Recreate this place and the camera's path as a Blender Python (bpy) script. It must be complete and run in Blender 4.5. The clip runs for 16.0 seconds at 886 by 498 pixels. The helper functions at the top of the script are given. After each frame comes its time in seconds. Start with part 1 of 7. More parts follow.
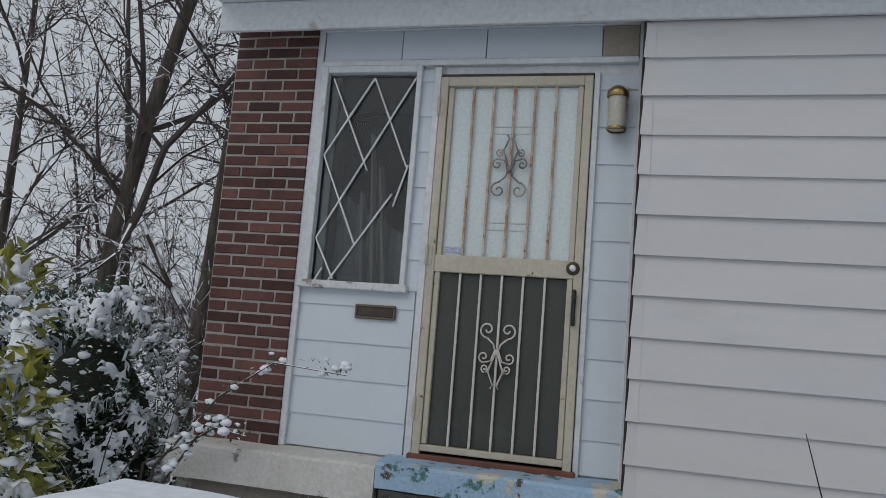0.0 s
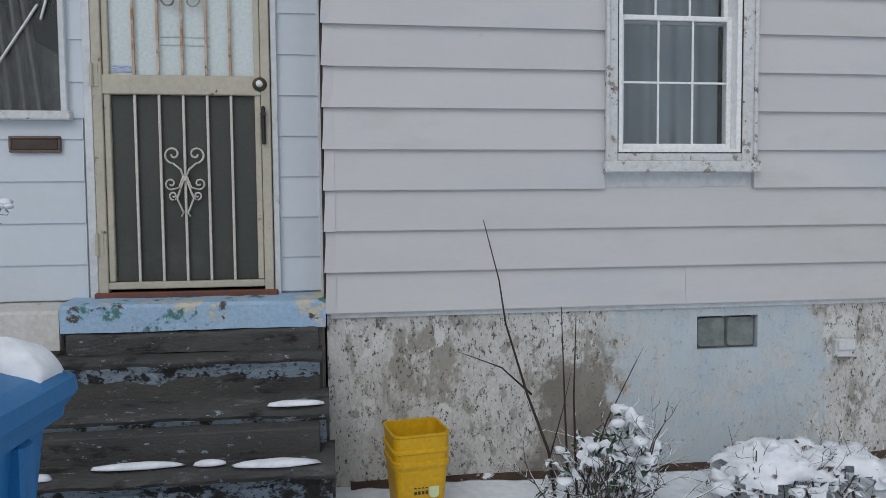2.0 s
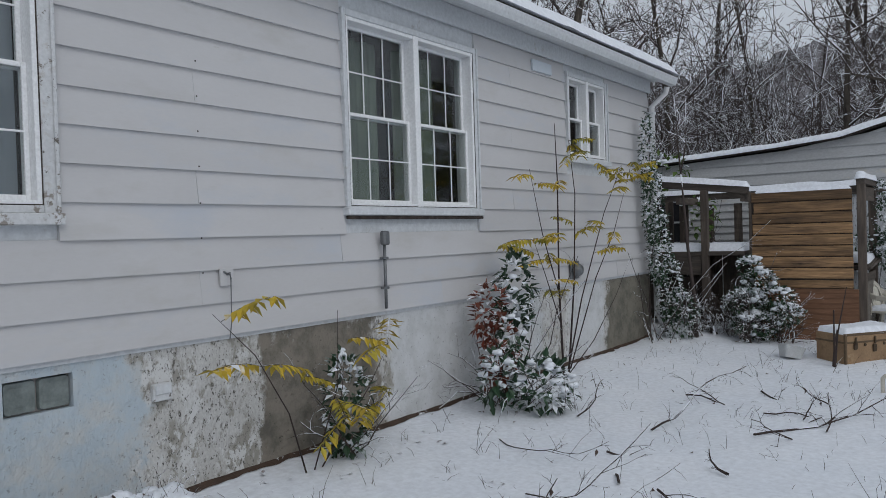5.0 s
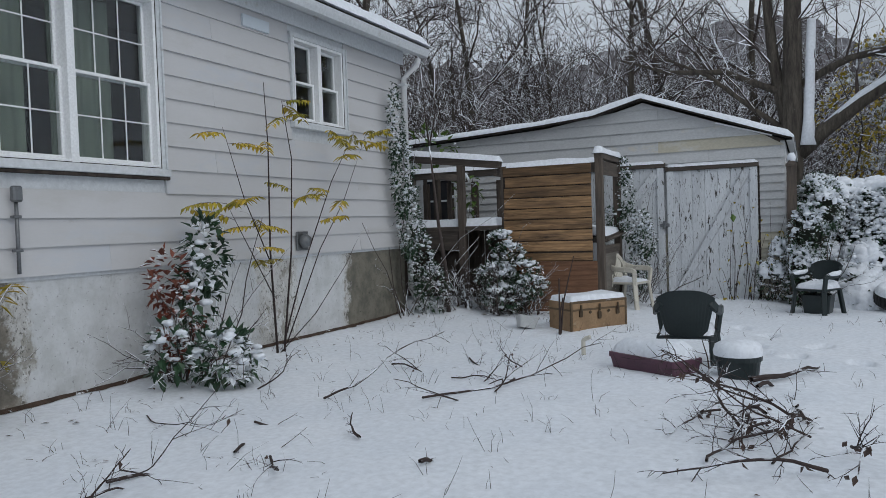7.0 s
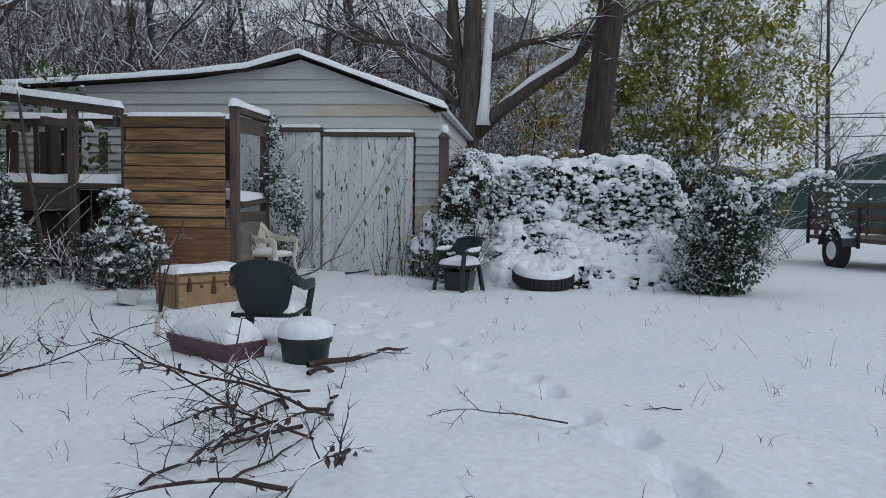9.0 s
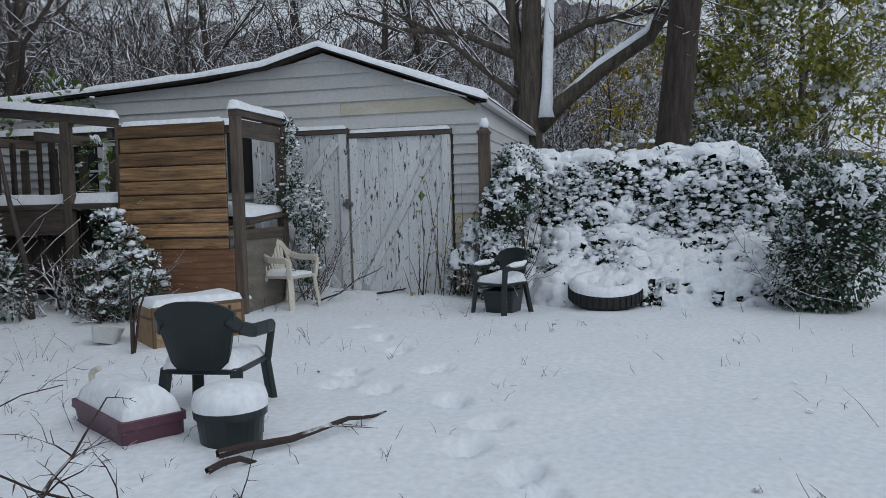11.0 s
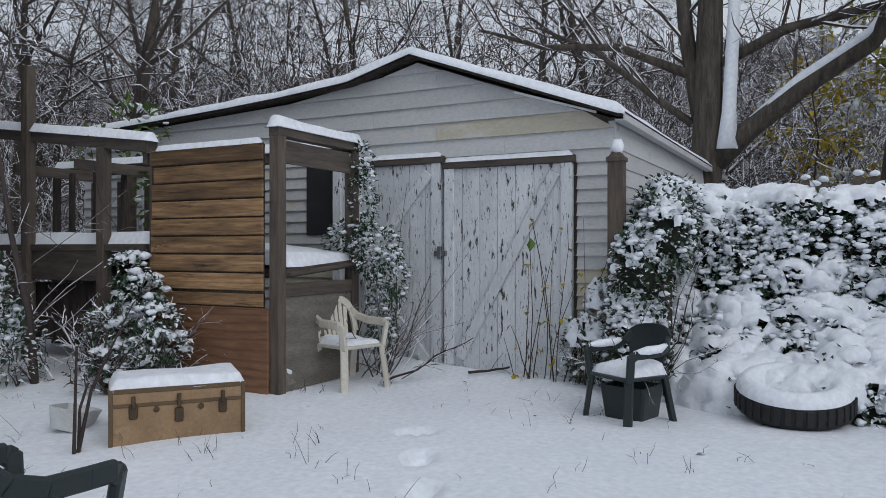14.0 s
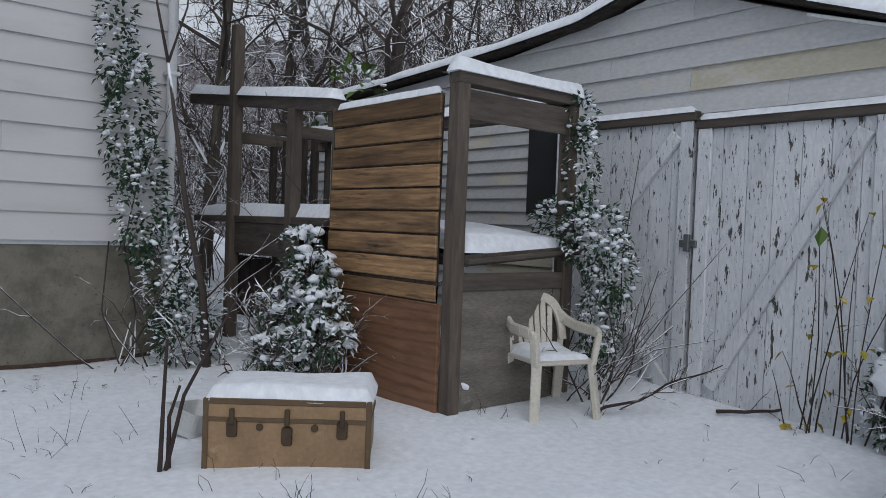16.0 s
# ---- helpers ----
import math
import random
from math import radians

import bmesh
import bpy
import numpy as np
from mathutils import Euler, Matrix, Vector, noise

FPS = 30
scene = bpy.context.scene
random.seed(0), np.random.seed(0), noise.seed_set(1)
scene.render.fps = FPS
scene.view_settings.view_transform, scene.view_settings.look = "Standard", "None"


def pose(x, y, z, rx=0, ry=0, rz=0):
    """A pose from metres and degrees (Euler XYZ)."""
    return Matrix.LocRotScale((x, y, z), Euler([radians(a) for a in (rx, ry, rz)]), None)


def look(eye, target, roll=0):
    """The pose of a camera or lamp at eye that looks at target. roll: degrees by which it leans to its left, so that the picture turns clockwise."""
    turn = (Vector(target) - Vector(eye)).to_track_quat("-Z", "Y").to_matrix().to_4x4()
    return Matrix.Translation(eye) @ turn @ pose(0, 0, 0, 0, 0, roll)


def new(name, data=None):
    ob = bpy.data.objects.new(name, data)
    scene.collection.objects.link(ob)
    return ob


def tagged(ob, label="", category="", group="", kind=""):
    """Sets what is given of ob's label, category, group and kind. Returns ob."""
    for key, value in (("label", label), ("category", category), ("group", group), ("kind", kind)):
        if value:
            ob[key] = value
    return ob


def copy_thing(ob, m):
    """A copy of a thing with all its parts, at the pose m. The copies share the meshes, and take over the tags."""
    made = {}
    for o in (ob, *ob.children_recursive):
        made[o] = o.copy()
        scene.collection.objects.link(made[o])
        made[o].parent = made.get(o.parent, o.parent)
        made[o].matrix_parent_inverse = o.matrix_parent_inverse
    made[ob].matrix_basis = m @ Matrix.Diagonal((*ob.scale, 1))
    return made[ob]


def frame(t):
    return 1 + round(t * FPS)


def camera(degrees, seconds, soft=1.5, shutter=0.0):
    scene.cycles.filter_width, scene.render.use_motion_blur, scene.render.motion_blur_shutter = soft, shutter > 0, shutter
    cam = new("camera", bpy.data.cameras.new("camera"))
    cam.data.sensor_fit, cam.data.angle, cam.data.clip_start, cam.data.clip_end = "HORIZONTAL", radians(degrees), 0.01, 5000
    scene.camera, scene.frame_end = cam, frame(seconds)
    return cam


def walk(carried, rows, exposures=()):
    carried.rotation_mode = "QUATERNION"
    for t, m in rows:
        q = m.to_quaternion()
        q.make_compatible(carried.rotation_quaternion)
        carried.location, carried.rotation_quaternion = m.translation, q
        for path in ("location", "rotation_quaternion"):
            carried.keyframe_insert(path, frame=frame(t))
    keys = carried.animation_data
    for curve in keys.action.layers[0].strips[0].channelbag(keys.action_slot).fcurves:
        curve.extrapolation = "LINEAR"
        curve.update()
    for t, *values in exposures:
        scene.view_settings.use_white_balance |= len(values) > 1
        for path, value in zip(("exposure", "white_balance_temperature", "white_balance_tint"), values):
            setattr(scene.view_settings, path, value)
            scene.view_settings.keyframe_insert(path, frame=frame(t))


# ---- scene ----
cam = camera(60.3, 16.0, 0.8)
PATH = [
    (0, (0.355, 0.143, 1.739), (-0.151, 2.051, 1.977), 4.6),
    (0.5, (0.355, 0.158, 1.638), (-0.158, 2.089, 1.502), 3.7),
    (1, (0.355, 0.172, 1.566), (-0.145, 2.083, 1.256), 2.5),
    (1.5, (0.354, 0.177, 1.566), (0.149, 2.144, 1.271), 1.7),
    (2, (0.354, 0.196, 1.564), (0.638, 2.172, 1.445), -0.5),
    (2.5, (0.354, 0.207, 1.563), (0.806, 2.155, 1.521), -1.1),
    (3, (0.354, 0.206, 1.563), (0.677, 2.179, 1.545), -1.4),
    (3.5, (0.354, 0.228, 1.56), (0.873, 2.16, 1.55), -1.8),
    (4, (0.354, 0.245, 1.559), (1.337, 1.986, 1.555), -2.1),
    (4.5, (0.431, 0.214, 1.569), (1.826, 1.647, 1.547), -2.3),
    (5, (0.597, 0.087, 1.599), (2.204, 1.276, 1.564), -1.8),
    (5.2, (0.66, 0.025, 1.602), (2.33, 1.125, 1.567), -1.8),
    (7.3, (1.81, -0.98, 1.225), (3.664, -0.233, 1.148), -2.0),
    (7.5, (1.918, -1.027, 1.201), (3.819, -0.412, 1.123), -1.5),
    (8, (2.274, -1.329, 1.192), (4.203, -0.808, 1.098), -0.5),
    (8.5, (2.664, -1.667, 1.156), (4.631, -1.329, 1.034), 0.1),
    (9, (3.014, -1.789, 1.107), (4.998, -1.571, 0.982), 0.8),
    (9.2, (3.138, -1.849, 1.115), (5.121, -1.62, 0.977), 0.7),
    (11.3, (4.738, -2.311, 1.195), (6.674, -1.824, 1.076), -1.4),
    (11.5, (4.891, -2.351, 1.204), (6.826, -1.857, 1.088), -1.1),
    (12, (5.278, -2.308, 1.215), (7.184, -1.704, 1.149), -1.4),
    (12.5, (5.662, -2.316, 1.245), (7.566, -1.706, 1.226), -1.0),
    (13, (6.097, -2.311, 1.226), (7.907, -1.46, 1.27), 0.2),
    (13.5, (6.495, -2.324, 1.212), (8.326, -1.52, 1.219), 0.0),
    (14, (6.878, -2.317, 1.209), (8.648, -1.385, 1.211), -0.0),
    (14.5, (7.266, -2.158, 1.192), (8.934, -1.053, 1.209), -1.4),
    (15, (7.712, -2.12, 1.217), (9.313, -0.922, 1.238), -1.0),
    (15.5, (8.106, -1.989, 1.224), (9.508, -0.564, 1.258), -1.2),
    (16, (8.482, -1.908, 1.216), (9.772, -0.381, 1.162), 2.2),
]
walk(cam, [(t, look(eye, target, roll)) for t, eye, target, roll in PATH], exposures=[(0.0, -0.55, 6600, 10), (0.5, -0.27, 6650, 9), (1.0, -0.22, 6550, 10), (1.5, -0.22, 6500, 10), (2.0, -0.26, 6500, 10), (2.5, -0.44, 6450, 11), (3.5, -0.48, 6420, 11), (5.0, -0.48, 6400, 10), (7.5, -0.40, 6300, 8), (9.0, -0.42, 6250, 7), (11.5, -0.42, 6250, 8), (13.0, -0.30, 6350, 10), (15.0, -0.27, 6350, 11), (16.0, -0.35, 6350, 11)])

# ---- world, sun, exposure ----
world = bpy.data.worlds.new("overcast")
scene.world = world
world.use_nodes = True
wn, wl = world.node_tree.nodes, world.node_tree.links
sky = wn.new("ShaderNodeTexSky")
sky.sky_type, sky.sun_disc = "NISHITA", False
sky.sun_elevation, sky.sun_rotation = radians(38), radians(200)
sky.dust_density, sky.air_density = 4.0, 1.0
hsv = wn.new("ShaderNodeHueSaturation")
hsv.inputs["Saturation"].default_value = 0.12
wl.new(sky.outputs[0], hsv.inputs["Color"])
cloud = wn.new("ShaderNodeTexNoise")
cloud.inputs["Scale"].default_value, cloud.inputs["Detail"].default_value = 2.5, 5.0
deck = wn.new("ShaderNodeMix")
deck.data_type = "RGBA"
deck.inputs[6].default_value, deck.inputs[7].default_value = (6.3, 6.95, 7.9, 1), (7.9, 8.5, 9.25, 1)
wl.new(cloud.outputs[0], deck.inputs[0])
cover = wn.new("ShaderNodeMix")
cover.data_type = "RGBA"
cover.inputs[0].default_value = 0.82
wl.new(hsv.outputs[0], cover.inputs[6])
wl.new(deck.outputs[2], cover.inputs[7])
wl.new(cover.outputs[2], wn["Background"].inputs["Color"])
wn["Background"].inputs["Strength"].default_value = 0.1

sun_data = bpy.data.lights.new("sun", "SUN")
sun_data.energy, sun_data.angle, sun_data.color = 0.7, radians(40), (1.0, 0.97, 0.93)
sun = new("sun", sun_data)
sun.matrix_world = look((-6, -12, 14), (2, 2, 0))


# ---- materials ----
def ramp(nt, fac, lo, hi):
    n = nt.nodes.new("ShaderNodeMapRange")
    n.inputs[1].default_value, n.inputs[2].default_value = lo, hi
    nt.links.new(fac, n.inputs[0])
    return n.outputs[0]


def blend(nt, fac, a, b):
    n = nt.nodes.new("ShaderNodeMix")
    n.data_type = "RGBA"
    if isinstance(fac, (int, float)):
        n.inputs[0].default_value = fac
    else:
        nt.links.new(fac, n.inputs[0])
    for socket, v in ((n.inputs[6], a), (n.inputs[7], b)):
        if isinstance(v, tuple):
            socket.default_value = (*v[:3], 1)
        else:
            nt.links.new(v, socket)
    return n.outputs[2]


def calc(nt, op, a, b):
    n = nt.nodes.new("ShaderNodeMath")
    n.operation = op
    for socket, v in ((n.inputs[0], a), (n.inputs[1], b)):
        if isinstance(v, (int, float)):
            socket.default_value = v
        else:
            nt.links.new(v, socket)
    return n.outputs[0]


def noise_of(nt, co, scale, detail=4.0, rough=0.6, distortion=0.0):
    n = nt.nodes.new("ShaderNodeTexNoise")
    n.inputs["Scale"].default_value, n.inputs["Detail"].default_value = scale, detail
    n.inputs["Roughness"].default_value, n.inputs["Distortion"].default_value = rough, distortion
    nt.links.new(co, n.inputs["Vector"])
    return n.outputs[0]


def mat(name, c1, c2=None, scale=6.0, rough=0.7, bump=0.15, fine=60.0, stains=(), snow=0.0, metal=0.0, stretch=(1, 1, 1),
        vary=0.0, island=0.0, coat=0.0, ring=0.0, grainy=0.12):
    """A painted, wooden, stony or metal surface: two tones, fine grain, stains of (colour, scale, from, to), snow lying on what faces up."""
    m = bpy.data.materials.new(name)
    m.use_nodes = True
    nt = m.node_tree
    b = nt.nodes["Principled BSDF"]
    tc = nt.nodes.new("ShaderNodeTexCoord")
    mp = nt.nodes.new("ShaderNodeMapping")
    mp.inputs["Scale"].default_value = stretch
    nt.links.new(tc.outputs["Object"], mp.inputs[0])
    co = mp.outputs[0]
    info = nt.nodes.new("ShaderNodeObjectInfo")
    if vary:
        shift = nt.nodes.new("ShaderNodeVectorMath")
        shift.operation = "ADD"
        tenfold = calc(nt, "MULTIPLY", info.outputs["Random"], 37.0)
        nt.links.new(co, shift.inputs[0])
        nt.links.new(tenfold, shift.inputs[1])
        co = shift.outputs[0]
    big, small = noise_of(nt, co, scale), noise_of(nt, co, fine, 3.0)
    col = blend(nt, ramp(nt, big, 0.3, 0.7), c1, c2 or tuple(v * 0.8 for v in c1))
    if ring:
        w = nt.nodes.new("ShaderNodeTexWave")
        w.wave_type, w.bands_direction = "BANDS", "Z"
        w.inputs["Scale"].default_value, w.inputs["Distortion"].default_value, w.inputs["Detail"].default_value = ring, 9.0, 3.0
        w.inputs["Detail Scale"].default_value = 0.7
        nt.links.new(co, w.inputs["Vector"])
        col = blend(nt, calc(nt, "MULTIPLY", ramp(nt, w.outputs[1], 0.55, 0.95), 0.6), col, tuple(v * 0.45 for v in c1))
    grain = nt.nodes.new("ShaderNodeHueSaturation")
    nt.links.new(ramp(nt, small, 0.2, 0.8), grain.inputs["Value"])
    grain.inputs["Value"].default_value = 1.0
    val = nt.nodes.new("ShaderNodeMapRange")
    val.inputs[1].default_value, val.inputs[2].default_value, val.inputs[3].default_value, val.inputs[4].default_value = 0.25, 0.75, 1 - grainy, 1 + grainy
    nt.links.new(small, val.inputs[0])
    value = val.outputs[0]
    if vary:
        value = calc(nt, "MULTIPLY", value, calc(nt, "ADD", 1 - vary / 2, calc(nt, "MULTIPLY", info.outputs["Random"], vary)))
    if island:
        g = nt.nodes.new("ShaderNodeNewGeometry")
        value = calc(nt, "MULTIPLY", value, calc(nt, "ADD", 1 - island / 2, calc(nt, "MULTIPLY", g.outputs["Random Per Island"], island)))
    nt.links.new(value, grain.inputs["Value"])
    nt.links.new(col, grain.inputs["Color"])
    col = grain.outputs[0]
    height = calc(nt, "ADD", small, calc(nt, "MULTIPLY", big, 0.6))
    for k, (c, s, lo, hi) in enumerate(stains):
        off = nt.nodes.new("ShaderNodeVectorMath")
        off.operation = "ADD"
        off.inputs[1].default_value = (k * 3.7 + 1, k * 1.3, k * 2.1)
        nt.links.new(co, off.inputs[0])
        mask = ramp(nt, noise_of(nt, off.outputs[0], s, 8.0, 0.68), lo, hi)
        col = blend(nt, mask, col, c)
        height = calc(nt, "SUBTRACT", height, calc(nt, "MULTIPLY", mask, 0.5))
    rgh = rough
    if snow:
        geo = nt.nodes.new("ShaderNodeNewGeometry")
        sep = nt.nodes.new("ShaderNodeSeparateXYZ")
        nt.links.new(geo.outputs["Normal"], sep.inputs[0])
        up = calc(nt, "ADD", sep.outputs[2], calc(nt, "MULTIPLY", calc(nt, "SUBTRACT", noise_of(nt, tc.outputs["Object"], 3.0), 0.5), 1.6))
        cover_up = ramp(nt, up, 1.0 - snow, 1.15 - snow)
        col = blend(nt, cover_up, col, (0.84, 0.87, 0.92))
    nt.links.new(col, b.inputs["Base Color"])
    b.inputs["Roughness"].default_value, b.inputs["Metallic"].default_value = rgh, metal
    b.inputs["Specular IOR Level"].default_value = 0.35
    b.inputs["Coat Weight"].default_value = coat
    if bump:
        bp = nt.nodes.new("ShaderNodeBump")
        bp.inputs["Strength"].default_value, bp.inputs["Distance"].default_value = bump, 0.01
        nt.links.new(height, bp.inputs["Height"])
        nt.links.new(bp.outputs[0], b.inputs["Normal"])
    return m


SNOW = mat("snow", (0.75, 0.785, 0.84), (0.81, 0.835, 0.88), 1.3, 0.65, 0.12, 22.0)
SNOW.node_tree.nodes["Principled BSDF"].inputs["Subsurface Weight"].default_value = 0.0
SIDING = mat("siding", (0.52, 0.515, 0.52), (0.55, 0.545, 0.55), 1.2, 0.55, 0.03, 25.0,
             stains=(((0.45, 0.44, 0.42), 0.9, 0.56, 0.8), ((0.48, 0.51, 0.56), 0.7, 0.55, 0.75), ((0.36, 0.34, 0.31), 4.0, 0.68, 0.8)), stretch=(1, 1, 3), vary=0.05, grainy=0.02)
PORCH_SIDING = mat("porch_siding", (0.55, 0.60, 0.65), (0.58, 0.63, 0.68), 1.5, 0.5, 0.02, 25.0, vary=0.04, grainy=0.02)
TRIM = mat("trim", (0.56, 0.58, 0.60), (0.61, 0.63, 0.65), 2.0, 0.5, 0.1, 30.0, stains=(((0.38, 0.36, 0.33), 5.0, 0.62, 0.72),))
OLD_TRIM = mat("old_trim", (0.55, 0.56, 0.57), (0.60, 0.61, 0.62), 3.0, 0.6, 0.25, 40.0,
               stains=(((0.50, 0.48, 0.46), 14.0, 0.56, 0.66), ((0.27, 0.245, 0.22), 7.0, 0.57, 0.60), ((0.13, 0.115, 0.10), 24.0, 0.62, 0.65)))
VINYL = mat("vinyl", (0.78, 0.79, 0.80), (0.82, 0.83, 0.84), 2.0, 0.35, 0.02)
def patched(m, patches):
    """Lays stretches of other paint or bare render on a wall along x: (from, to, colour, darker tone, top), with flaked edges."""
    nt = m.node_tree
    b = nt.nodes["Principled BSDF"]
    col = b.inputs["Base Color"].links[0].from_socket
    tc = nt.nodes.new("ShaderNodeTexCoord")
    sep = nt.nodes.new("ShaderNodeSeparateXYZ")
    nt.links.new(tc.outputs["Object"], sep.inputs[0])
    for k, (x0, x1, c, dark, top) in enumerate(patches):
        off = nt.nodes.new("ShaderNodeVectorMath")
        off.operation = "ADD"
        off.inputs[1].default_value = (k * 5.1, 2.0, k * 3.3)
        nt.links.new(tc.outputs["Object"], off.inputs[0])
        flake = calc(nt, "MULTIPLY", calc(nt, "SUBTRACT", noise_of(nt, off.outputs[0], 2.6, 9.0, 0.68), 0.5), 0.95)
        away = calc(nt, "ABSOLUTE", calc(nt, "SUBTRACT", sep.outputs[0], (x0 + x1) / 2), 0.0)
        inside = calc(nt, "MINIMUM", calc(nt, "SUBTRACT", (x1 - x0) / 2, away), calc(nt, "SUBTRACT", top, sep.outputs[2]))
        mask = ramp(nt, calc(nt, "ADD", inside, flake), -0.02, 0.05)
        tone = blend(nt, ramp(nt, noise_of(nt, off.outputs[0], 5.0, 8.0, 0.7), 0.42, 0.62), c, dark)
        specks = ramp(nt, noise_of(nt, off.outputs[0], 28.0, 6.0, 0.7), 0.60, 0.64)
        tone = blend(nt, calc(nt, "MULTIPLY", specks, 0.7), tone, tuple(v * 0.45 for v in dark))
        col = blend(nt, mask, col, tone)
    nt.links.new(col, b.inputs["Base Color"])
    return m


WASH = ((0.62, 0.63, 0.64), (0.52, 0.53, 0.53))
FOUNDATION = patched(mat("foundation_paint", (0.58, 0.575, 0.56), (0.47, 0.46, 0.44), 1.8, 0.85, 0.5, 50.0, grainy=0.16,
                         stains=(((0.31, 0.295, 0.26), 2.2, 0.54, 0.60), ((0.62, 0.62, 0.61), 3.6, 0.54, 0.57), ((0.34, 0.325, 0.29), 8.0, 0.55, 0.60), ((0.15, 0.14, 0.12), 15.0, 0.58, 0.63), ((0.09, 0.085, 0.075), 45.0, 0.59, 0.62)), stretch=(1.5, 1, 0.9)),
                     ((1.84, 3.0, (0.46, 0.53, 0.58), (0.52, 0.54, 0.54), 1.2), (1.32, 1.80, (0.26, 0.24, 0.205), (0.20, 0.185, 0.16), 0.74), (3.85, 5.0, (0.24, 0.215, 0.18), (0.13, 0.12, 0.10), 1.05),
                      (5.12, 7.6, *WASH, 1.4), (8.25, 9.15, *WASH, 0.98), (9.25, 11.4, (0.20, 0.185, 0.15), (0.12, 0.115, 0.095), 1.6)))
BARE_STUCCO = mat("bare_stucco", (0.20, 0.18, 0.155), (0.13, 0.12, 0.105), 1.5, 0.9, 0.5, 50.0,
                  stains=(((0.40, 0.39, 0.36), 3.0, 0.58, 0.70), ((0.07, 0.065, 0.06), 2.0, 0.58, 0.75), ((0.66, 0.68, 0.70), 9.0, 0.64, 0.68)))
STEP = mat("step_concrete", (0.048, 0.047, 0.046), (0.086, 0.083, 0.079), 3.0, 0.75, 0.7, 60.0,
           stains=(((0.14, 0.14, 0.135), 5.0, 0.58, 0.66), ((0.26, 0.32, 0.37), 26.0, 0.62, 0.64), ((0.018, 0.018, 0.018), 7.0, 0.56, 0.64)), stretch=(0.6, 1, 1.4))
STEP_RISER = mat("step_riser", (0.19, 0.25, 0.31), (0.26, 0.32, 0.38), 3.0, 0.75, 0.7, 60.0,
                 stains=(((0.03, 0.029, 0.028), 3.6, 0.55, 0.58), ((0.03, 0.03, 0.03), 15.0, 0.545, 0.565), ((0.05, 0.05, 0.048), 45.0, 0.57, 0.59), ((0.36, 0.37, 0.36), 30.0, 0.62, 0.65)), stretch=(0.8, 1, 1))
BLUE_SLAB = mat("blue_slab", (0.30, 0.44, 0.60), (0.36, 0.50, 0.64), 3.0, 0.7, 0.6, 50.0,
                stains=(((0.55, 0.52, 0.44), 3.4, 0.57, 0.60), ((0.08, 0.20, 0.18), 4.6, 0.58, 0.61), ((0.09, 0.075, 0.065), 6.0, 0.57, 0.60)))
WHITE_SLAB = mat("white_slab", (0.52, 0.50, 0.46), (0.60, 0.59, 0.57), 3.0, 0.8, 0.5, 50.0, stains=(((0.20, 0.17, 0.15), 5.0, 0.60, 0.66),))
BRICK = mat("brick", (0.120, 0.052, 0.042), (0.075, 0.038, 0.034), 9.0, 0.85, 0.5, 70.0, vary=0.9)
MORTAR = mat("mortar", (0.33, 0.31, 0.295), (0.26, 0.245, 0.235), 8.0, 0.9, 0.4)
# Near-black in place of missing light: unlit rooms and openings.
DARK = mat("unlit_room", (0.03, 0.03, 0.032), (0.02, 0.02, 0.022), 2.0, 0.9, 0.0)
BARK = mat("bark", (0.108, 0.094, 0.075), (0.035, 0.028, 0.025), 3.0, 0.9, 1.0, 14.0, stretch=(5, 5, 0.7), snow=0.12, grainy=0.3)
BARK_DARK = mat("bark_dark", (0.070, 0.056, 0.047), (0.020, 0.016, 0.014), 3.0, 0.9, 1.0, 14.0, stretch=(5, 5, 0.7), snow=0.0, grainy=0.3)
TWIG = mat("twig", (0.075, 0.058, 0.052), (0.050, 0.040, 0.037), 6.0, 0.9, 0.1, snow=0.74)
TWIG_BARE = mat("twig_bare", (0.055, 0.038, 0.034), (0.035, 0.026, 0.025), 6.0, 0.9, 0.1, snow=0.15)
HOLLY = mat("evergreen_leaf", (0.020, 0.050, 0.026), (0.030, 0.066, 0.030), 4.0, 0.45, 0.0, island=0.6, snow=0.32)
# Near-black green: the shade deep inside bushes, put into a colour.
INNER_SHADE = mat("bush_shade", (0.012, 0.018, 0.011), (0.020, 0.022, 0.015), 9.0, 0.9, 0.5, 30.0, snow=0.1)
LEAF_GREEN = mat("green_leaf", (0.17, 0.20, 0.036), (0.32, 0.29, 0.050), 2.0, 0.6, 0.0, island=0.7, snow=0.22)
LEAF_BROAD = mat("broad_leaf", (0.055, 0.11, 0.018), (0.09, 0.15, 0.025), 2.0, 0.5, 0.0, island=0.5, snow=0.15)
LEAF_MIX = mat("turning_leaf", (0.20, 0.21, 0.03), (0.55, 0.36, 0.03), 3.0, 0.6, 0.0, island=0.6, snow=0.08)
LEAF_RED = mat("red_leaf", (0.20, 0.05, 0.03), (0.14, 0.05, 0.03), 6.0, 0.6, 0.0, island=0.7, snow=0.25)
LEAF_DEAD = mat("dead_leaf", (0.11, 0.075, 0.060), (0.07, 0.05, 0.045), 6.0, 0.8, 0.0, island=0.7, snow=0.25)
GARAGE = mat("garage_siding", (0.54, 0.545, 0.55), (0.47, 0.475, 0.48), 1.2, 0.6, 0.1, 25.0,
             stains=(((0.58, 0.52, 0.40), 0.9, 0.60, 0.72), ((0.36, 0.36, 0.36), 2.5, 0.60, 0.75)), stretch=(1, 1, 2), vary=0.12)
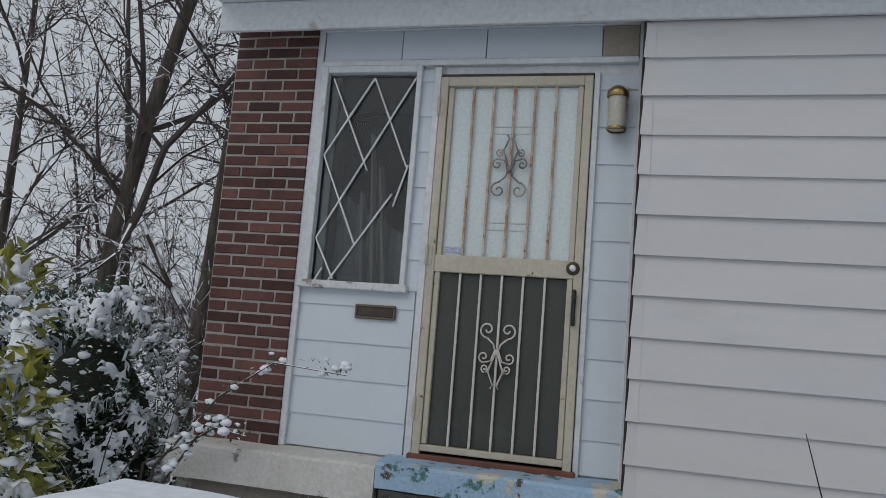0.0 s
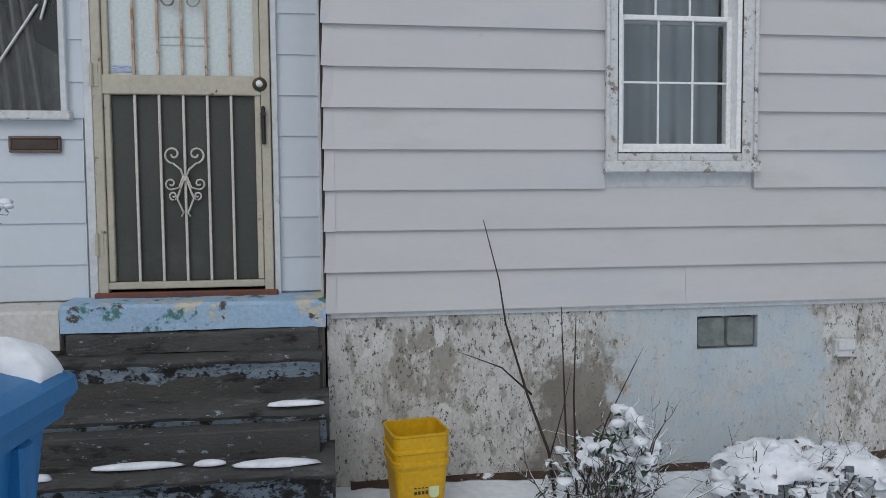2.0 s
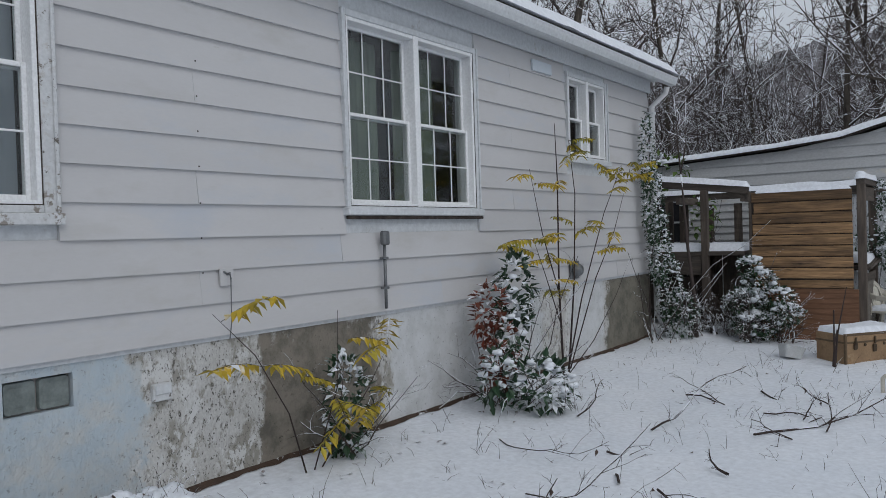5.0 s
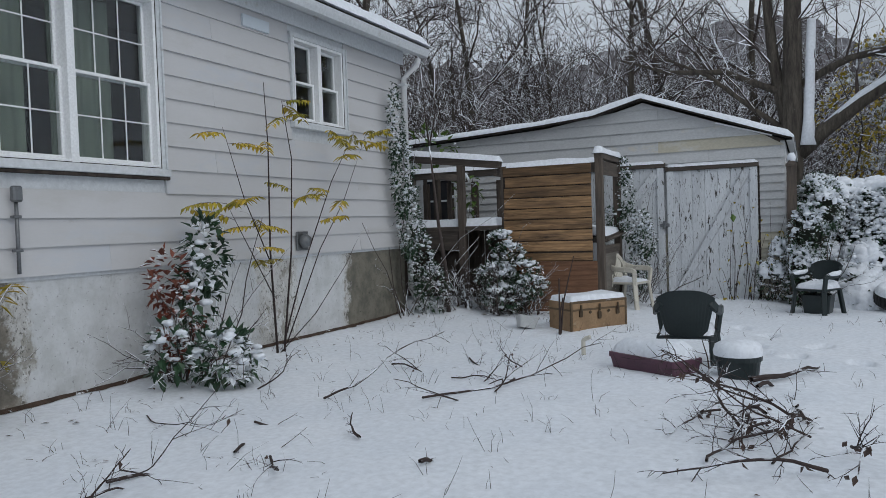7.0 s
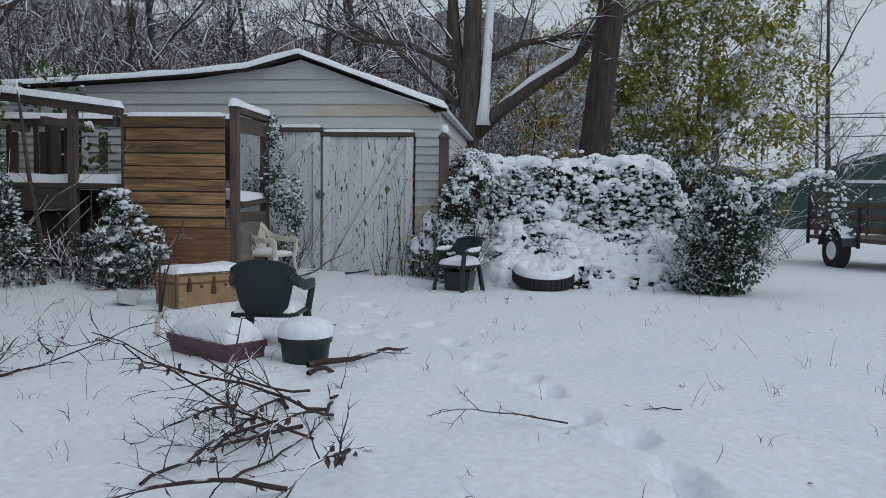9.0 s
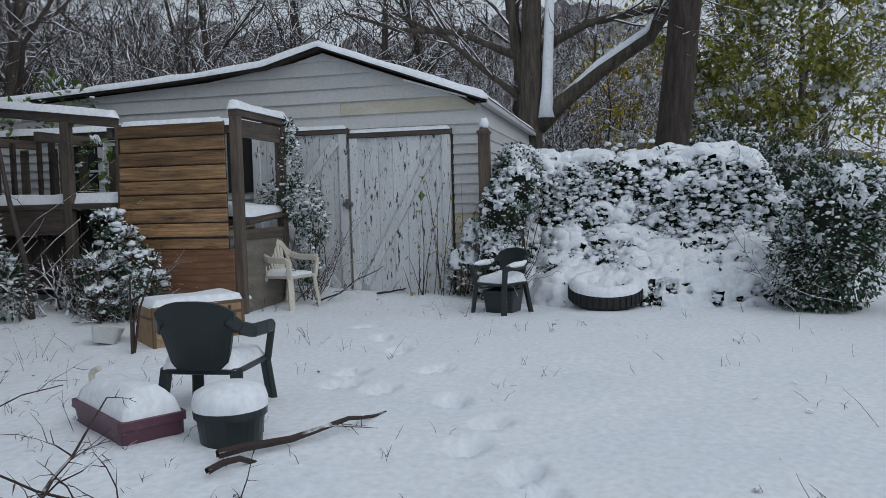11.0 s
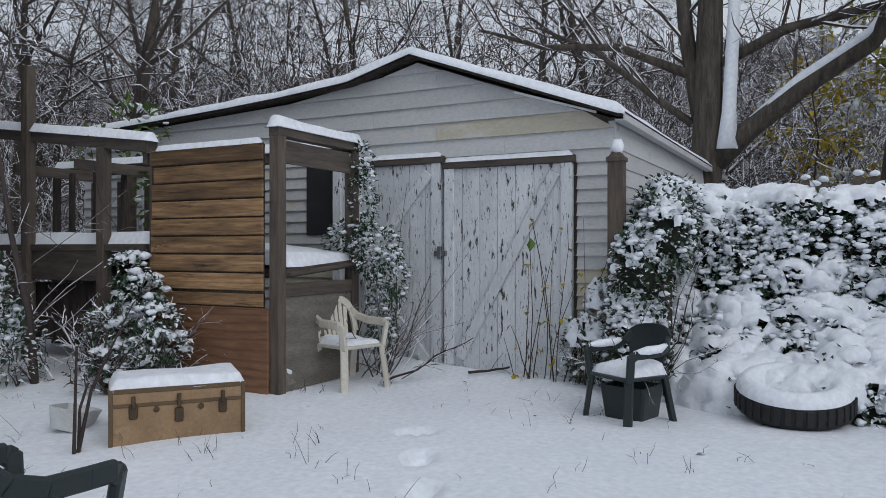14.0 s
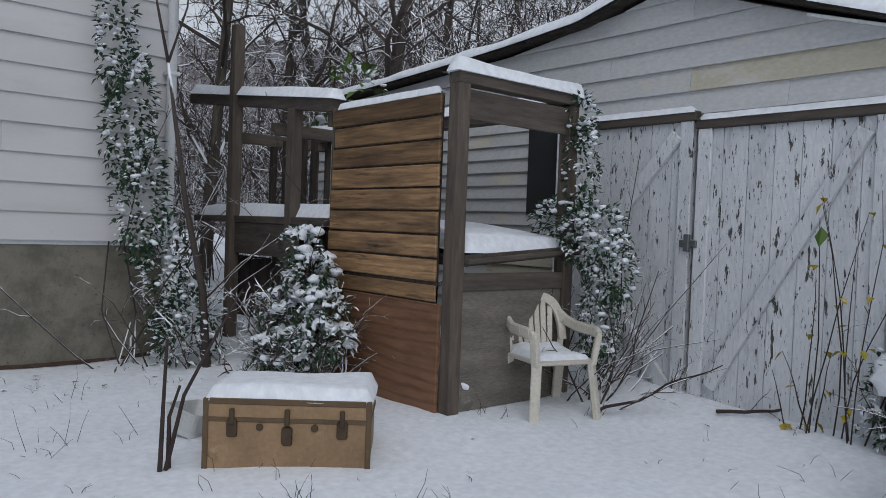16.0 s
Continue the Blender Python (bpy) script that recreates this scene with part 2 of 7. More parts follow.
GARAGE_CREAM = mat("cream_siding", (0.52, 0.48, 0.38), (0.46, 0.43, 0.35), 1.2, 0.6, 0.1, 25.0, stains=(((0.55, 0.55, 0.54), 1.6, 0.56, 0.70), ((0.28, 0.26, 0.22), 2.5, 0.60, 0.75)), stretch=(1, 1, 2), vary=0.15)
BARN = mat("barn_paint", (0.56, 0.58, 0.61), (0.64, 0.66, 0.68), 2.0, 0.75, 0.5, 40.0,
           stains=(((0.07, 0.065, 0.06), 14.0, 0.60, 0.625), ((0.06, 0.055, 0.05), 34.0, 0.61, 0.64), ((0.28, 0.28, 0.28), 3.0, 0.58, 0.75)), stretch=(1.6, 1.6, 0.4), vary=0.1)
OLD_WOOD = mat("weathered_wood", (0.125, 0.100, 0.080), (0.065, 0.053, 0.046), 3.0, 0.85, 0.6, 9.0, stretch=(6, 6, 0.8), grainy=0.2)
OLD_WOOD_H = mat("weathered_beam", (0.100, 0.082, 0.068), (0.055, 0.047, 0.042), 3.0, 0.85, 0.6, 9.0, stretch=(6, 0.8, 6), grainy=0.2)
OLD_WOOD_X = mat("weathered_rail", (0.115, 0.094, 0.077), (0.060, 0.050, 0.044), 3.0, 0.85, 0.6, 9.0, stretch=(0.8, 6, 6), grainy=0.2)
PLANK = mat("stained_plank", (0.36, 0.215, 0.105), (0.085, 0.052, 0.030), 2.2, 0.55, 0.5, 9.0, stretch=(4, 0.6, 6), vary=1.1, ring=1.1, grainy=0.34,
            stains=(((0.030, 0.018, 0.012), 2.6, 0.56, 0.70), ((0.34, 0.21, 0.10), 1.4, 0.60, 0.75)))
PLYWOOD = mat("plywood", (0.25, 0.125, 0.068), (0.165, 0.085, 0.048), 1.6, 0.6, 0.4, 10.0, stretch=(2, 0.5, 3.0), ring=1.6, grainy=0.26)
GREY_PLY = mat("grey_plywood", (0.19, 0.17, 0.145), (0.12, 0.11, 0.095), 2.0, 0.8, 0.4, 30.0, stretch=(1, 2, 5), grainy=0.3)


def glass(name, tint=(0.8, 0.85, 0.86), rough=0.02):
    m = bpy.data.materials.new(name)
    m.use_nodes = True
    b = m.node_tree.nodes["Principled BSDF"]
    b.inputs["Base Color"].default_value = (*tint, 1)
    b.inputs["Roughness"].default_value, b.inputs["Transmission Weight"].default_value, b.inputs["IOR"].default_value = rough, 1.0, 1.45
    return m


GLASS = glass("window_glass")


# ---- mesh helpers ----
class Geo:
    """Vertices and faces of one mesh."""

    def __init__(self):
        self.v, self.f, self.smooth = [], [], False

    def add(self, verts, faces):
        n = len(self.v)
        self.v += [tuple(p) for p in verts]
        self.f += [tuple(i + n for i in f) for f in faces]
        return self

    def box(self, x0, x1, y0, y1, z0, z1, c=0.004, m=None):
        """A box with chamfered edges."""
        c = min(c, (x1 - x0) * 0.3, (y1 - y0) * 0.3, (z1 - z0) * 0.3)
        lo, hi = (x0, y0, z0), (x1, y1, z1)
        verts, at = [], {}
        for sx in (0, 1):
            for sy in (0, 1):
                for sz in (0, 1):
                    s = (sx, sy, sz)
                    for a in range(3):
                        p = [(hi[i] - c if s[i] else lo[i] + c) for i in range(3)]
                        p[a] = hi[a] if s[a] else lo[a]
                        at[s, a] = len(verts)
                        verts.append(Vector(p))
        faces = []
        for a in range(3):
            b, d = (a + 1) % 3, (a + 2) % 3
            for s in (0, 1):
                quad = []
                for u, w in ((0, 0), (1, 0), (1, 1), (0, 1)):
                    k = [0, 0, 0]
                    k[a], k[b], k[d] = s, u, w
                    quad.append(at[tuple(k), a])
                faces.append(quad if s else quad[::-1])
            for u in (0, 1):
                for w in (0, 1):
                    k0, k1 = [0, 0, 0], [0, 0, 0]
                    k0[b] = k1[b] = u
                    k0[d] = k1[d] = w
                    k1[a] = 1
                    k0, k1 = tuple(k0), tuple(k1)
                    quad = [at[k0, b], at[k1, b], at[k1, d], at[k0, d]]
                    faces.append(quad if u != w else quad[::-1])
        for sx in (0, 1):
            for sy in (0, 1):
                for sz in (0, 1):
                    s = (sx, sy, sz)
                    tri = [at[s, 0], at[s, 1], at[s, 2]]
                    faces.append(tri if (sx + sy + sz) % 2 else tri[::-1])
        if m is not None:
            verts = [m @ p for p in verts]
        return self.add(verts, faces)

    def beam(self, a, b, w, h, c=0.004):
        """A squared timber from a to b."""
        a, b = Vector(a), Vector(b)
        d = b - a
        q = d.to_track_quat("Z", "Y")
        return self.box(-w / 2, w / 2, -h / 2, h / 2, 0, d.length, c, Matrix.Translation(a) @ q.to_matrix().to_4x4())

    def tube(self, pts, radii, sides=6, cap=True):
        pts = [Vector(p) for p in pts]
        if isinstance(radii, (int, float)):
            radii = [radii] * len(pts)
        n0 = len(self.v)
        for i, p in enumerate(pts):
            d = (pts[min(i + 1, len(pts) - 1)] - pts[max(i - 1, 0)]).normalized()
            u = d.cross(Vector((0.13, 0.31, 0.94))).normalized()
            w = d.cross(u)
            for k in range(sides):
                t = 2 * math.pi * k / sides
                q = p + (u * math.cos(t) + w * math.sin(t)) * radii[i]
                self.v.append((q.x, q.y, q.z))
        for i in range(len(pts) - 1):
            for k in range(sides):
                a, b = n0 + i * sides + k, n0 + i * sides + (k + 1) % sides
                self.f.append((a, b, b + sides, a + sides))
        if cap:
            self.f.append(tuple(n0 + k for k in range(sides))[::-1])
            self.f.append(tuple(n0 + (len(pts) - 1) * sides + k for k in range(sides)))
        return self

    def lathe(self, profile, sides=24, m=None, squash=1.0):
        verts, faces = [], []
        for r, z in profile:
            for k in range(sides):
                t = 2 * math.pi * k / sides
                verts.append(Vector((r * math.cos(t), squash * r * math.sin(t), z)))
        for i in range(len(profile) - 1):
            for k in range(sides):
                a, b = i * sides + k, i * sides + (k + 1) % sides
                faces.append((a, b, b + sides, a + sides))
        if m is not None:
            verts = [m @ p for p in verts]
        return self.add(verts, faces)

    def rounded(self, sections, corner=0.2, per=4, m=None, cap=(True, True)):
        """A stack of rounded rectangles: (cx, cy, z, half width, half depth)."""
        verts, faces = [], []
        n = 4 * per
        for cx, cy, z, hx, hy in sections:
            r = corner * min(hx, hy)
            for q, (sx, sy) in enumerate(((1, 1), (-1, 1), (-1, -1), (1, -1))):
                for k in range(per):
                    t = math.pi / 2 * (q + k / (per - 1))
                    verts.append(Vector((cx + sx * (hx - r) + r * math.cos(t), cy + sy * (hy - r) + r * math.sin(t), z)))
        for i in range(len(sections) - 1):
            for k in range(n):
                a, b = i * n + k, i * n + (k + 1) % n
                faces.append((a, b, b + n, a + n))
        if cap[0]:
            faces.append(tuple(range(n))[::-1])
        if cap[1]:
            faces.append(tuple((len(sections) - 1) * n + k for k in range(n)))
        if m is not None:
            verts = [m @ p for p in verts]
        return self.add(verts, faces)

    def lump(self, c, rx, ry, rz, rough=0.25, rnd=random):
        """A small uneven clump."""
        s = rnd.random() * 50
        for p in BALL_V:
            k = 1 + rough * (noise.noise(p * 1.3 + Vector((s, s, s))) + 0.6 * noise.noise(p * 3.1 + Vector((s, 0, s))))
            self.v.append((c[0] + p.x * rx * k, c[1] + p.y * ry * k, c[2] + p.z * rz * k))
        n = len(self.v) - len(BALL_V)
        self.f += [tuple(i + n for i in f) for f in BALL_F]
        return self

    def weld(self):
        """Joins vertices that lie in one place."""
        at, where, verts = {}, [], []
        for p in self.v:
            key = tuple(round(q, 5) for q in p)
            if key not in at:
                at[key] = len(verts)
                verts.append(p)
            where.append(at[key])
        self.v, self.f = verts, [tuple(where[i] for i in f) for f in self.f]
        return self

    def leaf(self, p, d, up, length, width):
        """A folded pointed leaf from p along d."""
        d = Vector(d).normalized()
        s = d.cross(Vector(up))
        s = s.normalized() if s.length > 1e-4 else Vector((1, 0, 0))
        u = s.cross(d)
        p = Vector(p)
        a, t = p + d * length * 0.4, p + d * length
        n = len(self.v)
        for q in (p, a - s * width / 2 + u * width * 0.18, t - u * length * 0.08, a + s * width / 2 + u * width * 0.18):
            self.v.append((q.x, q.y, q.z))
        self.f += [(n, n + 2, n + 1), (n, n + 3, n + 2)]
        return self


_ball = bmesh.new()
bmesh.ops.create_icosphere(_ball, subdivisions=2, radius=1)
BALL_V = [v.co.copy() for v in _ball.verts]
BALL_F = [tuple(v.index for v in f.verts) for f in _ball.faces]
_ball.free()


def part(name, geo, material, parent=None, label="", smooth=False):
    me = bpy.data.meshes.new(name)
    me.from_pydata(geo.v, [], geo.f)
    me.materials.append(material)
    if smooth:
        me.polygons.foreach_set("use_smooth", [True] * len(me.polygons))
    ob = new(name, me)
    if parent is not None:
        ob.parent = parent
    if label:
        tagged(ob, label)
    return ob


def thing(name, label, category, m=None, group="", kind=""):
    ob = new(name)
    ob.empty_display_size = 0.1
    if m is not None:
        ob.matrix_basis = m
    return tagged(ob, label, category, group, kind)


def whole(name, geo, material, label, category, m=None, group="", kind="", smooth=False):
    ob = part(name, geo, material, None, "", smooth)
    if m is not None:
        ob.matrix_basis = m
    return tagged(ob, label, category, group, kind)


def smoothstep(a, b, v):
    t = min(1, max(0, (v - a) / (b - a)))
    return t * t * (3 - 2 * t)


# ---- the snowy ground ----
STEPS_TAKEN = [(7.9, -1.5), (8.7, -1.25), (9.0, -0.45), (9.35, -0.40),
               (10.1, -0.5), (9.5, -0.95), (8.3, -1.55), (10.6, -0.2), (11.1, 0.1), (8.9, -0.75), (7.32, -1.93), (6.76, -2.03), (6.48, -2.29), (6.03, -2.4), (5.84, -2.41), (7.6, -1.8)]


def gh(x, y):
    """The height of the snow."""
    z = 0.035 + 0.030 * noise.noise(Vector((x * 0.33, y * 0.33, 3))) + 0.012 * noise.noise(Vector((x * 1.5, y * 1.5, 7)))
    z += 0.09 * smoothstep(2.6, 4.0, y) * (1 - smoothstep(-1.0, -3.0, x)) + 0.05 * math.exp(-((x - 7.4) ** 2 + y ** 2) / 1.2)
    z += 0.06 * smoothstep(9.6, 11.2, x) * smoothstep(0.6, 1.6, y) + 0.09 * smoothstep(12.2, 13.1, x) * smoothstep(-1.2, 0.0, y)
    for i, (fx, fy) in enumerate(STEPS_TAKEN):
        dx, dy = x - fx, y - fy
        if abs(dx) < 0.4 and abs(dy) < 0.4:
            a = 0.5 * math.sin(i * 2.1) - 0.3
            u, w = dx * math.cos(a) + dy * math.sin(a), dy * math.cos(a) - dx * math.sin(a)
            r = (u / 0.13) ** 2 + (w / 0.065) ** 2
            z += -0.10 * math.exp(-r ** 2) + 0.012 * math.exp(-(r - 2.6) ** 2)
    if -12 < x < 24 and -14 < y < 7:
        z += 0.006 * noise.noise(Vector((x * 6, y * 6, 1)))
    return z


def spaced(stops):
    out = []
    for a, b, step in stops:
        n = max(1, round((b - a) / step))
        out += [a + (b - a) * i / n for i in range(n)]
    return out + [stops[-1][1]]


xs = spaced([(-400, -60, 85), (-60, -14, 11), (-14, -3, 0.8), (-3, 4, 0.12), (4, 14, 0.055), (14, 22, 0.3), (22, 60, 4), (60, 400, 85)])
ys = spaced([(-400, -60, 85), (-60, -16, 11), (-16, -6, 0.8), (-6, -3, 0.15), (-3, 2.2, 0.055), (2.2, 5, 0.12), (5, 12, 0.8), (12, 60, 6), (60, 400, 85)])
g = Geo()
g.v = [(x, y, gh(x, y)) for y in ys for x in xs]
nx = len(xs)
g.f = [(j * nx + i, j * nx + i + 1, (j + 1) * nx + i + 1, (j + 1) * nx + i) for j in range(len(ys) - 1) for i in range(nx - 1)]
whole("ground", g, SNOW, "white snow-covered yard with footprints and grass stubs", "ground", kind="structure", smooth=True)


# ---- the house ----
WALL_Y, X0, X1 = 4.0, 0.315, 10.69
BASE, EAVE = 1.025, 3.45
OPEN = [(1.812, 2.50, 1.815, 3.18), (4.74, 6.41, 1.84, 3.25), (8.30, 9.25, 2.45, 3.33)]
CASED = [(1.75, 2.575, 1.745, 3.26), (4.69, 6.46, 1.80, 3.30), (8.24, 9.31, 2.40, 3.38)]


def wall_cells(g, x0, x1, y0, y1, z0, z1, holes):
    """A solid wall with openings right through it."""
    xs_ = sorted({x0, x1, *[v for h in holes for v in h[:2] if x0 < v < x1]})
    for a, b in zip(xs_, xs_[1:]):
        zs = [z0]
        for h in sorted(holes, key=lambda h: h[2]):
            if h[0] <= a and b <= h[1]:
                zs += [h[2], h[3]]
        zs.append(z1)
        for c, d in zip(zs[::2], zs[1::2]):
            if d - c > 0.002:
                g.box(a, b, y0, y1, c, d, 0.0005)
    return g


wall_front = whole("wall_front", wall_cells(Geo(), X0 + 0.02, X1, WALL_Y + 0.02, WALL_Y + 0.2, BASE - 0.03, EAVE + 0.1, OPEN), TRIM,
                   "pale grey lap-sided house wall", "wall", kind="structure")
# Unseen back and end walls, added to keep light out of the rooms.
wall_back = whole("wall_back", Geo().box(-2.1, X1, 9.0, 9.2, 0, EAVE + 0.1), SIDING, "back wall of the house", "wall", kind="structure")
wall_side = whole("wall_east", Geo().box(X1 - 0.18, X1 - 0.01, 4.2, 9.0, BASE, EAVE + 0.1), SIDING, "end wall of the house", "wall", kind="structure")
whole("wall_west", Geo().box(-2.1, -1.95, 4.6, 9.0, 0, EAVE + 0.1), SIDING, "far end wall of the house", "wall", kind="structure")
# Added room surfaces, darkness painted into their colour.
whole("floor_inside", Geo().box(-1.9, X1 - 0.2, 4.3, 8.95, 0.9, 1.0), DARK, "near-black floor standing in for the unlit room", "floor", kind="structure")
whole("ceiling", Geo().box(-1.95, X1 - 0.2, 4.22, 8.98, EAVE + 0.02, EAVE + 0.08), DARK, "near-black ceiling standing in for the unlit room", "ceiling", kind="structure")
whole("partition", Geo().box(-1.95, X1 - 0.2, 5.6, 5.7, 1.0, EAVE), DARK, "near-black wall added behind the unlit rooms", "wall", kind="structure")


def lap(u0, u1, z0, z1, w0, w1, t=0.016):
    """One siding board along x, thick at its foot; u is its foot's span, w its head's."""
    return Geo().add([(u0, -t, z0), (u1, -t, z0), (w1, -0.004, z1), (w0, -0.004, z1), (u0, 0.004, z0), (u1, 0.004, z0), (w1, 0.004, z1), (w0, 0.004, z1),
                      (u0, -t, z0 + 0.004), (u1, -t, z0 + 0.004)],
                     [(8, 9, 2, 3), (0, 1, 9, 8), (4, 5, 1, 0), (0, 8, 3, 7, 4), (1, 5, 6, 2, 9)])


rnd = random.Random(4)
LAP = 0.2025
row = 0
z = BASE
while z < EAVE - 0.02:
    top = min(z + LAP + 0.006, EAVE)
    spans = [(X0, X1)]
    for a, b, c, d in CASED:
        if c < z + LAP - 0.02 and d > z + 0.02:
            spans = [s for u, w in spans for s in ((u, min(w, a)), (max(u, b), w)) if s[1] - s[0] > 0.02]
    for u, w in spans:
        cuts = [u] + [c for c in ((2.2 + 3.66 * k + 1.22 * (row % 3)) for k in range(4)) if u + 0.3 < c < w - 0.3] + [w]
        for a, b in zip(cuts, cuts[1:]):
            t = 0.025 + rnd.uniform(-0.003, 0.003)
            ob = part("siding_board", lap(a + 0.0007, b - 0.0007, z + rnd.uniform(-0.002, 0.002), top, a + 0.0007, b - 0.0007, t), SIDING, wall_front)
            ob.location.y = WALL_Y + 0.016
    if row < 13:
        corner_cap = part("corner_cap", Geo().add([(X0 - 0.008, 3.986, z), (X0 + 0.05, 3.990, z), (X0 + 0.05, 4.008, top - 0.01), (X0 + 0.004, 4.008, top - 0.01),
                                                   (X0 - 0.010, 4.20, z + 0.012), (X0 + 0.004, 4.20, top)],
                                                  [(0, 1, 2, 3), (4, 0, 3, 5)]), SIDING, wall_front)
    z += LAP
    row += 1

foundation = Geo()
wall_cells(foundation, X0, X1 - 0.01, WALL_Y + 0.035, WALL_Y + 0.30, -0.4, BASE - 0.005, [(2.285, 2.635, 0.765, 0.945)])
whole("foundation", foundation, FOUNDATION, "peeling white and pale blue painted foundation, stained and bare in patches", "wall", kind="structure")
# frieze, soffit, gutter and roof
frieze = whole("trim_frieze", Geo().box(-2.13, X1 + 0.02, 3.965, 3.995, 3.445, 3.62, 0.004), TRIM, "pale aluminium frieze under the eaves", "trim", kind="structure")
whole("soffit", Geo().box(-2.14, X1 + 0.15, 3.74, 4.30, 3.622, 3.64, 0.004), TRIM, "pale soffit under the eaves", "trim", kind="structure")
gutter = thing("gutter", "white metal gutter with snow along it", "gutter", pose(0, 3.74, 3.53))
for a, b in ((2.9, 6.5), (6.503, X1 + 0.15)):
    part("channel", Geo().add([(x, y, zz) for x in (a, b) for y, zz in ((0, 0.10), (0, 0.0), (-0.08, 0.0), (-0.10, 0.05), (-0.11, 0.10), (-0.10, 0.10), (-0.09, 0.05), (-0.07, 0.012), (-0.008, 0.012), (-0.008, 0.10))],
                               [(i, i + 1, i + 11, i + 10) for i in range(9)] + [(9, 0, 10, 19)] + [(0, 1, 2, 3, 4, 5, 6, 7, 8, 9)[::-1], tuple(range(10, 20))]), TRIM, gutter)
roof = thing("roof", "low sloping roof under snow", "roof", kind="structure")
part("deck", Geo().add([(x, y, zz) for x in (-2.15, X1 + 0.2) for y, zz in ((3.70, 3.70), (6.6, 4.30), (9.4, 3.70), (9.4, 3.645), (6.6, 4.24), (3.70, 3.645))],
                       [(0, 1, 7, 6), (1, 2, 8, 7), (2, 3, 9, 8), (3, 4, 10, 9), (4, 5, 11, 10), (5, 0, 6, 11), (0, 5, 4, 3, 2, 1), (6, 7, 8, 9, 10, 11)]), OLD_WOOD_H, roof)


def snow_slab(x0, x1, y0, y1, za, zb, thick, step=0.12, axis=0, rag=0.03):
    """A pillow of snow on a surface whose height goes from za (y0) to zb (y1), thinning at its ragged rim."""
    g = Geo()
    nu, nv = max(3, round((x1 - x0) / step)), max(4, round((y1 - y0) / step))
    for j in range(nv + 1):
        for i in range(nu + 1):
            u, v = i / nu, j / nv
            x, y = x0 + (x1 - x0) * u, y0 + (y1 - y0) * v
            e = min(1, 5 * min(u * (x1 - x0), (1 - u) * (x1 - x0), v * (y1 - y0), (1 - v) * (y1 - y0)) / max(thick, 0.02) / 3 + 0.0)
            h = thick * (math.sqrt(e) if e > 0 else 0) * (1 + 0.22 * noise.noise(Vector((x * 3, y * 3, za * 5))))
            rx = rag * noise.noise(Vector((x * 4, y * 4, 9))) if (i in (0, nu) or j in (0, nv)) else 0
            g.v.append((x + rx, y + rx, za + (zb - za) * v + h - (0.012 if e <= 0 else 0)))
    n = nu + 1
    g.f = [(j * n + i, j * n + i + 1, (j + 1) * n + i + 1, (j + 1) * n + i) for j in range(nv) for i in range(nu)]
    base = len(g.v)
    g.v += [(x0, y0, za - 0.012), (x1, y0, za - 0.012), (x1, y1, zb - 0.012), (x0, y1, zb - 0.012)]
    g.f.append((base + 3, base + 2, base + 1, base))
    return g


whole("roof_snow", snow_slab(-2.15, X1 + 0.22, 3.61, 6.6, 3.675, 4.31, 0.12, 0.10), SNOW, "thick snow lying on the house roof", "snow", kind="stuff", smooth=True)

# downspout at the corner
spout = thing("downspout", "white rusted metal downspout at the house corner", "downspout", pose(X1 - 0.05, 3.93, 0.0))
part("pipe", Geo().tube([(0.05, -0.2, 3.5), (0.05, -0.18, 3.42), (0, 0, 3.25), (0, 0, 0.45), (0.03, -0.06, 0.30), (0.10, -0.22, 0.22)], 0.038, 8),
     mat("spout_paint", (0.66, 0.67, 0.68), (0.60, 0.61, 0.62), 3, 0.5, 0.1, stains=(((0.22, 0.09, 0.04), 1.6, 0.60, 0.68),)), spout, smooth=True)
for zz in (1.1, 2.3, 3.15):
    part("strap", Geo().box(-0.05, 0.05, -0.042, 0.06, zz, zz + 0.03), TRIM, spout)


# windows
def sash(parent, x0, x1, z0, z1, y, cols, rows, depth=0.035, rail=0.027):
    s = part("sash", Geo().box(x0, x0 + rail, y, y + depth, z0, z1).box(x1 - rail, x1, y, y + depth, z0, z1)
             .box(x0 + rail, x1 - rail, y, y + depth, z0, z0 + rail * 1.1).box(x0 + rail, x1 - rail, y, y + depth, z1 - rail, z1), VINYL, parent)
    pane = part("pane", Geo().box(x0 + rail, x1 - rail, y + 0.014, y + 0.018, z0 + rail, z1 - rail, 0.0004), GLASS, s)
    pane.visible_shadow = False
    for k in range(1, cols):
        x = x0 + rail + (x1 - x0 - 2 * rail) * k / cols
        part("muntin", Geo().box(x - 0.0055, x + 0.0055, y + 0.004, y + 0.012, z0 + rail, z1 - rail, 0.002), VINYL, s)
    for k in range(1, rows):
        zz = z0 + rail + (z1 - z0 - 2 * rail) * k / rows
        part("muntin", Geo().box(x0 + rail, x1 - rail, y + 0.003, y + 0.011, zz - 0.0055, zz + 0.0055, 0.002), VINYL, s)


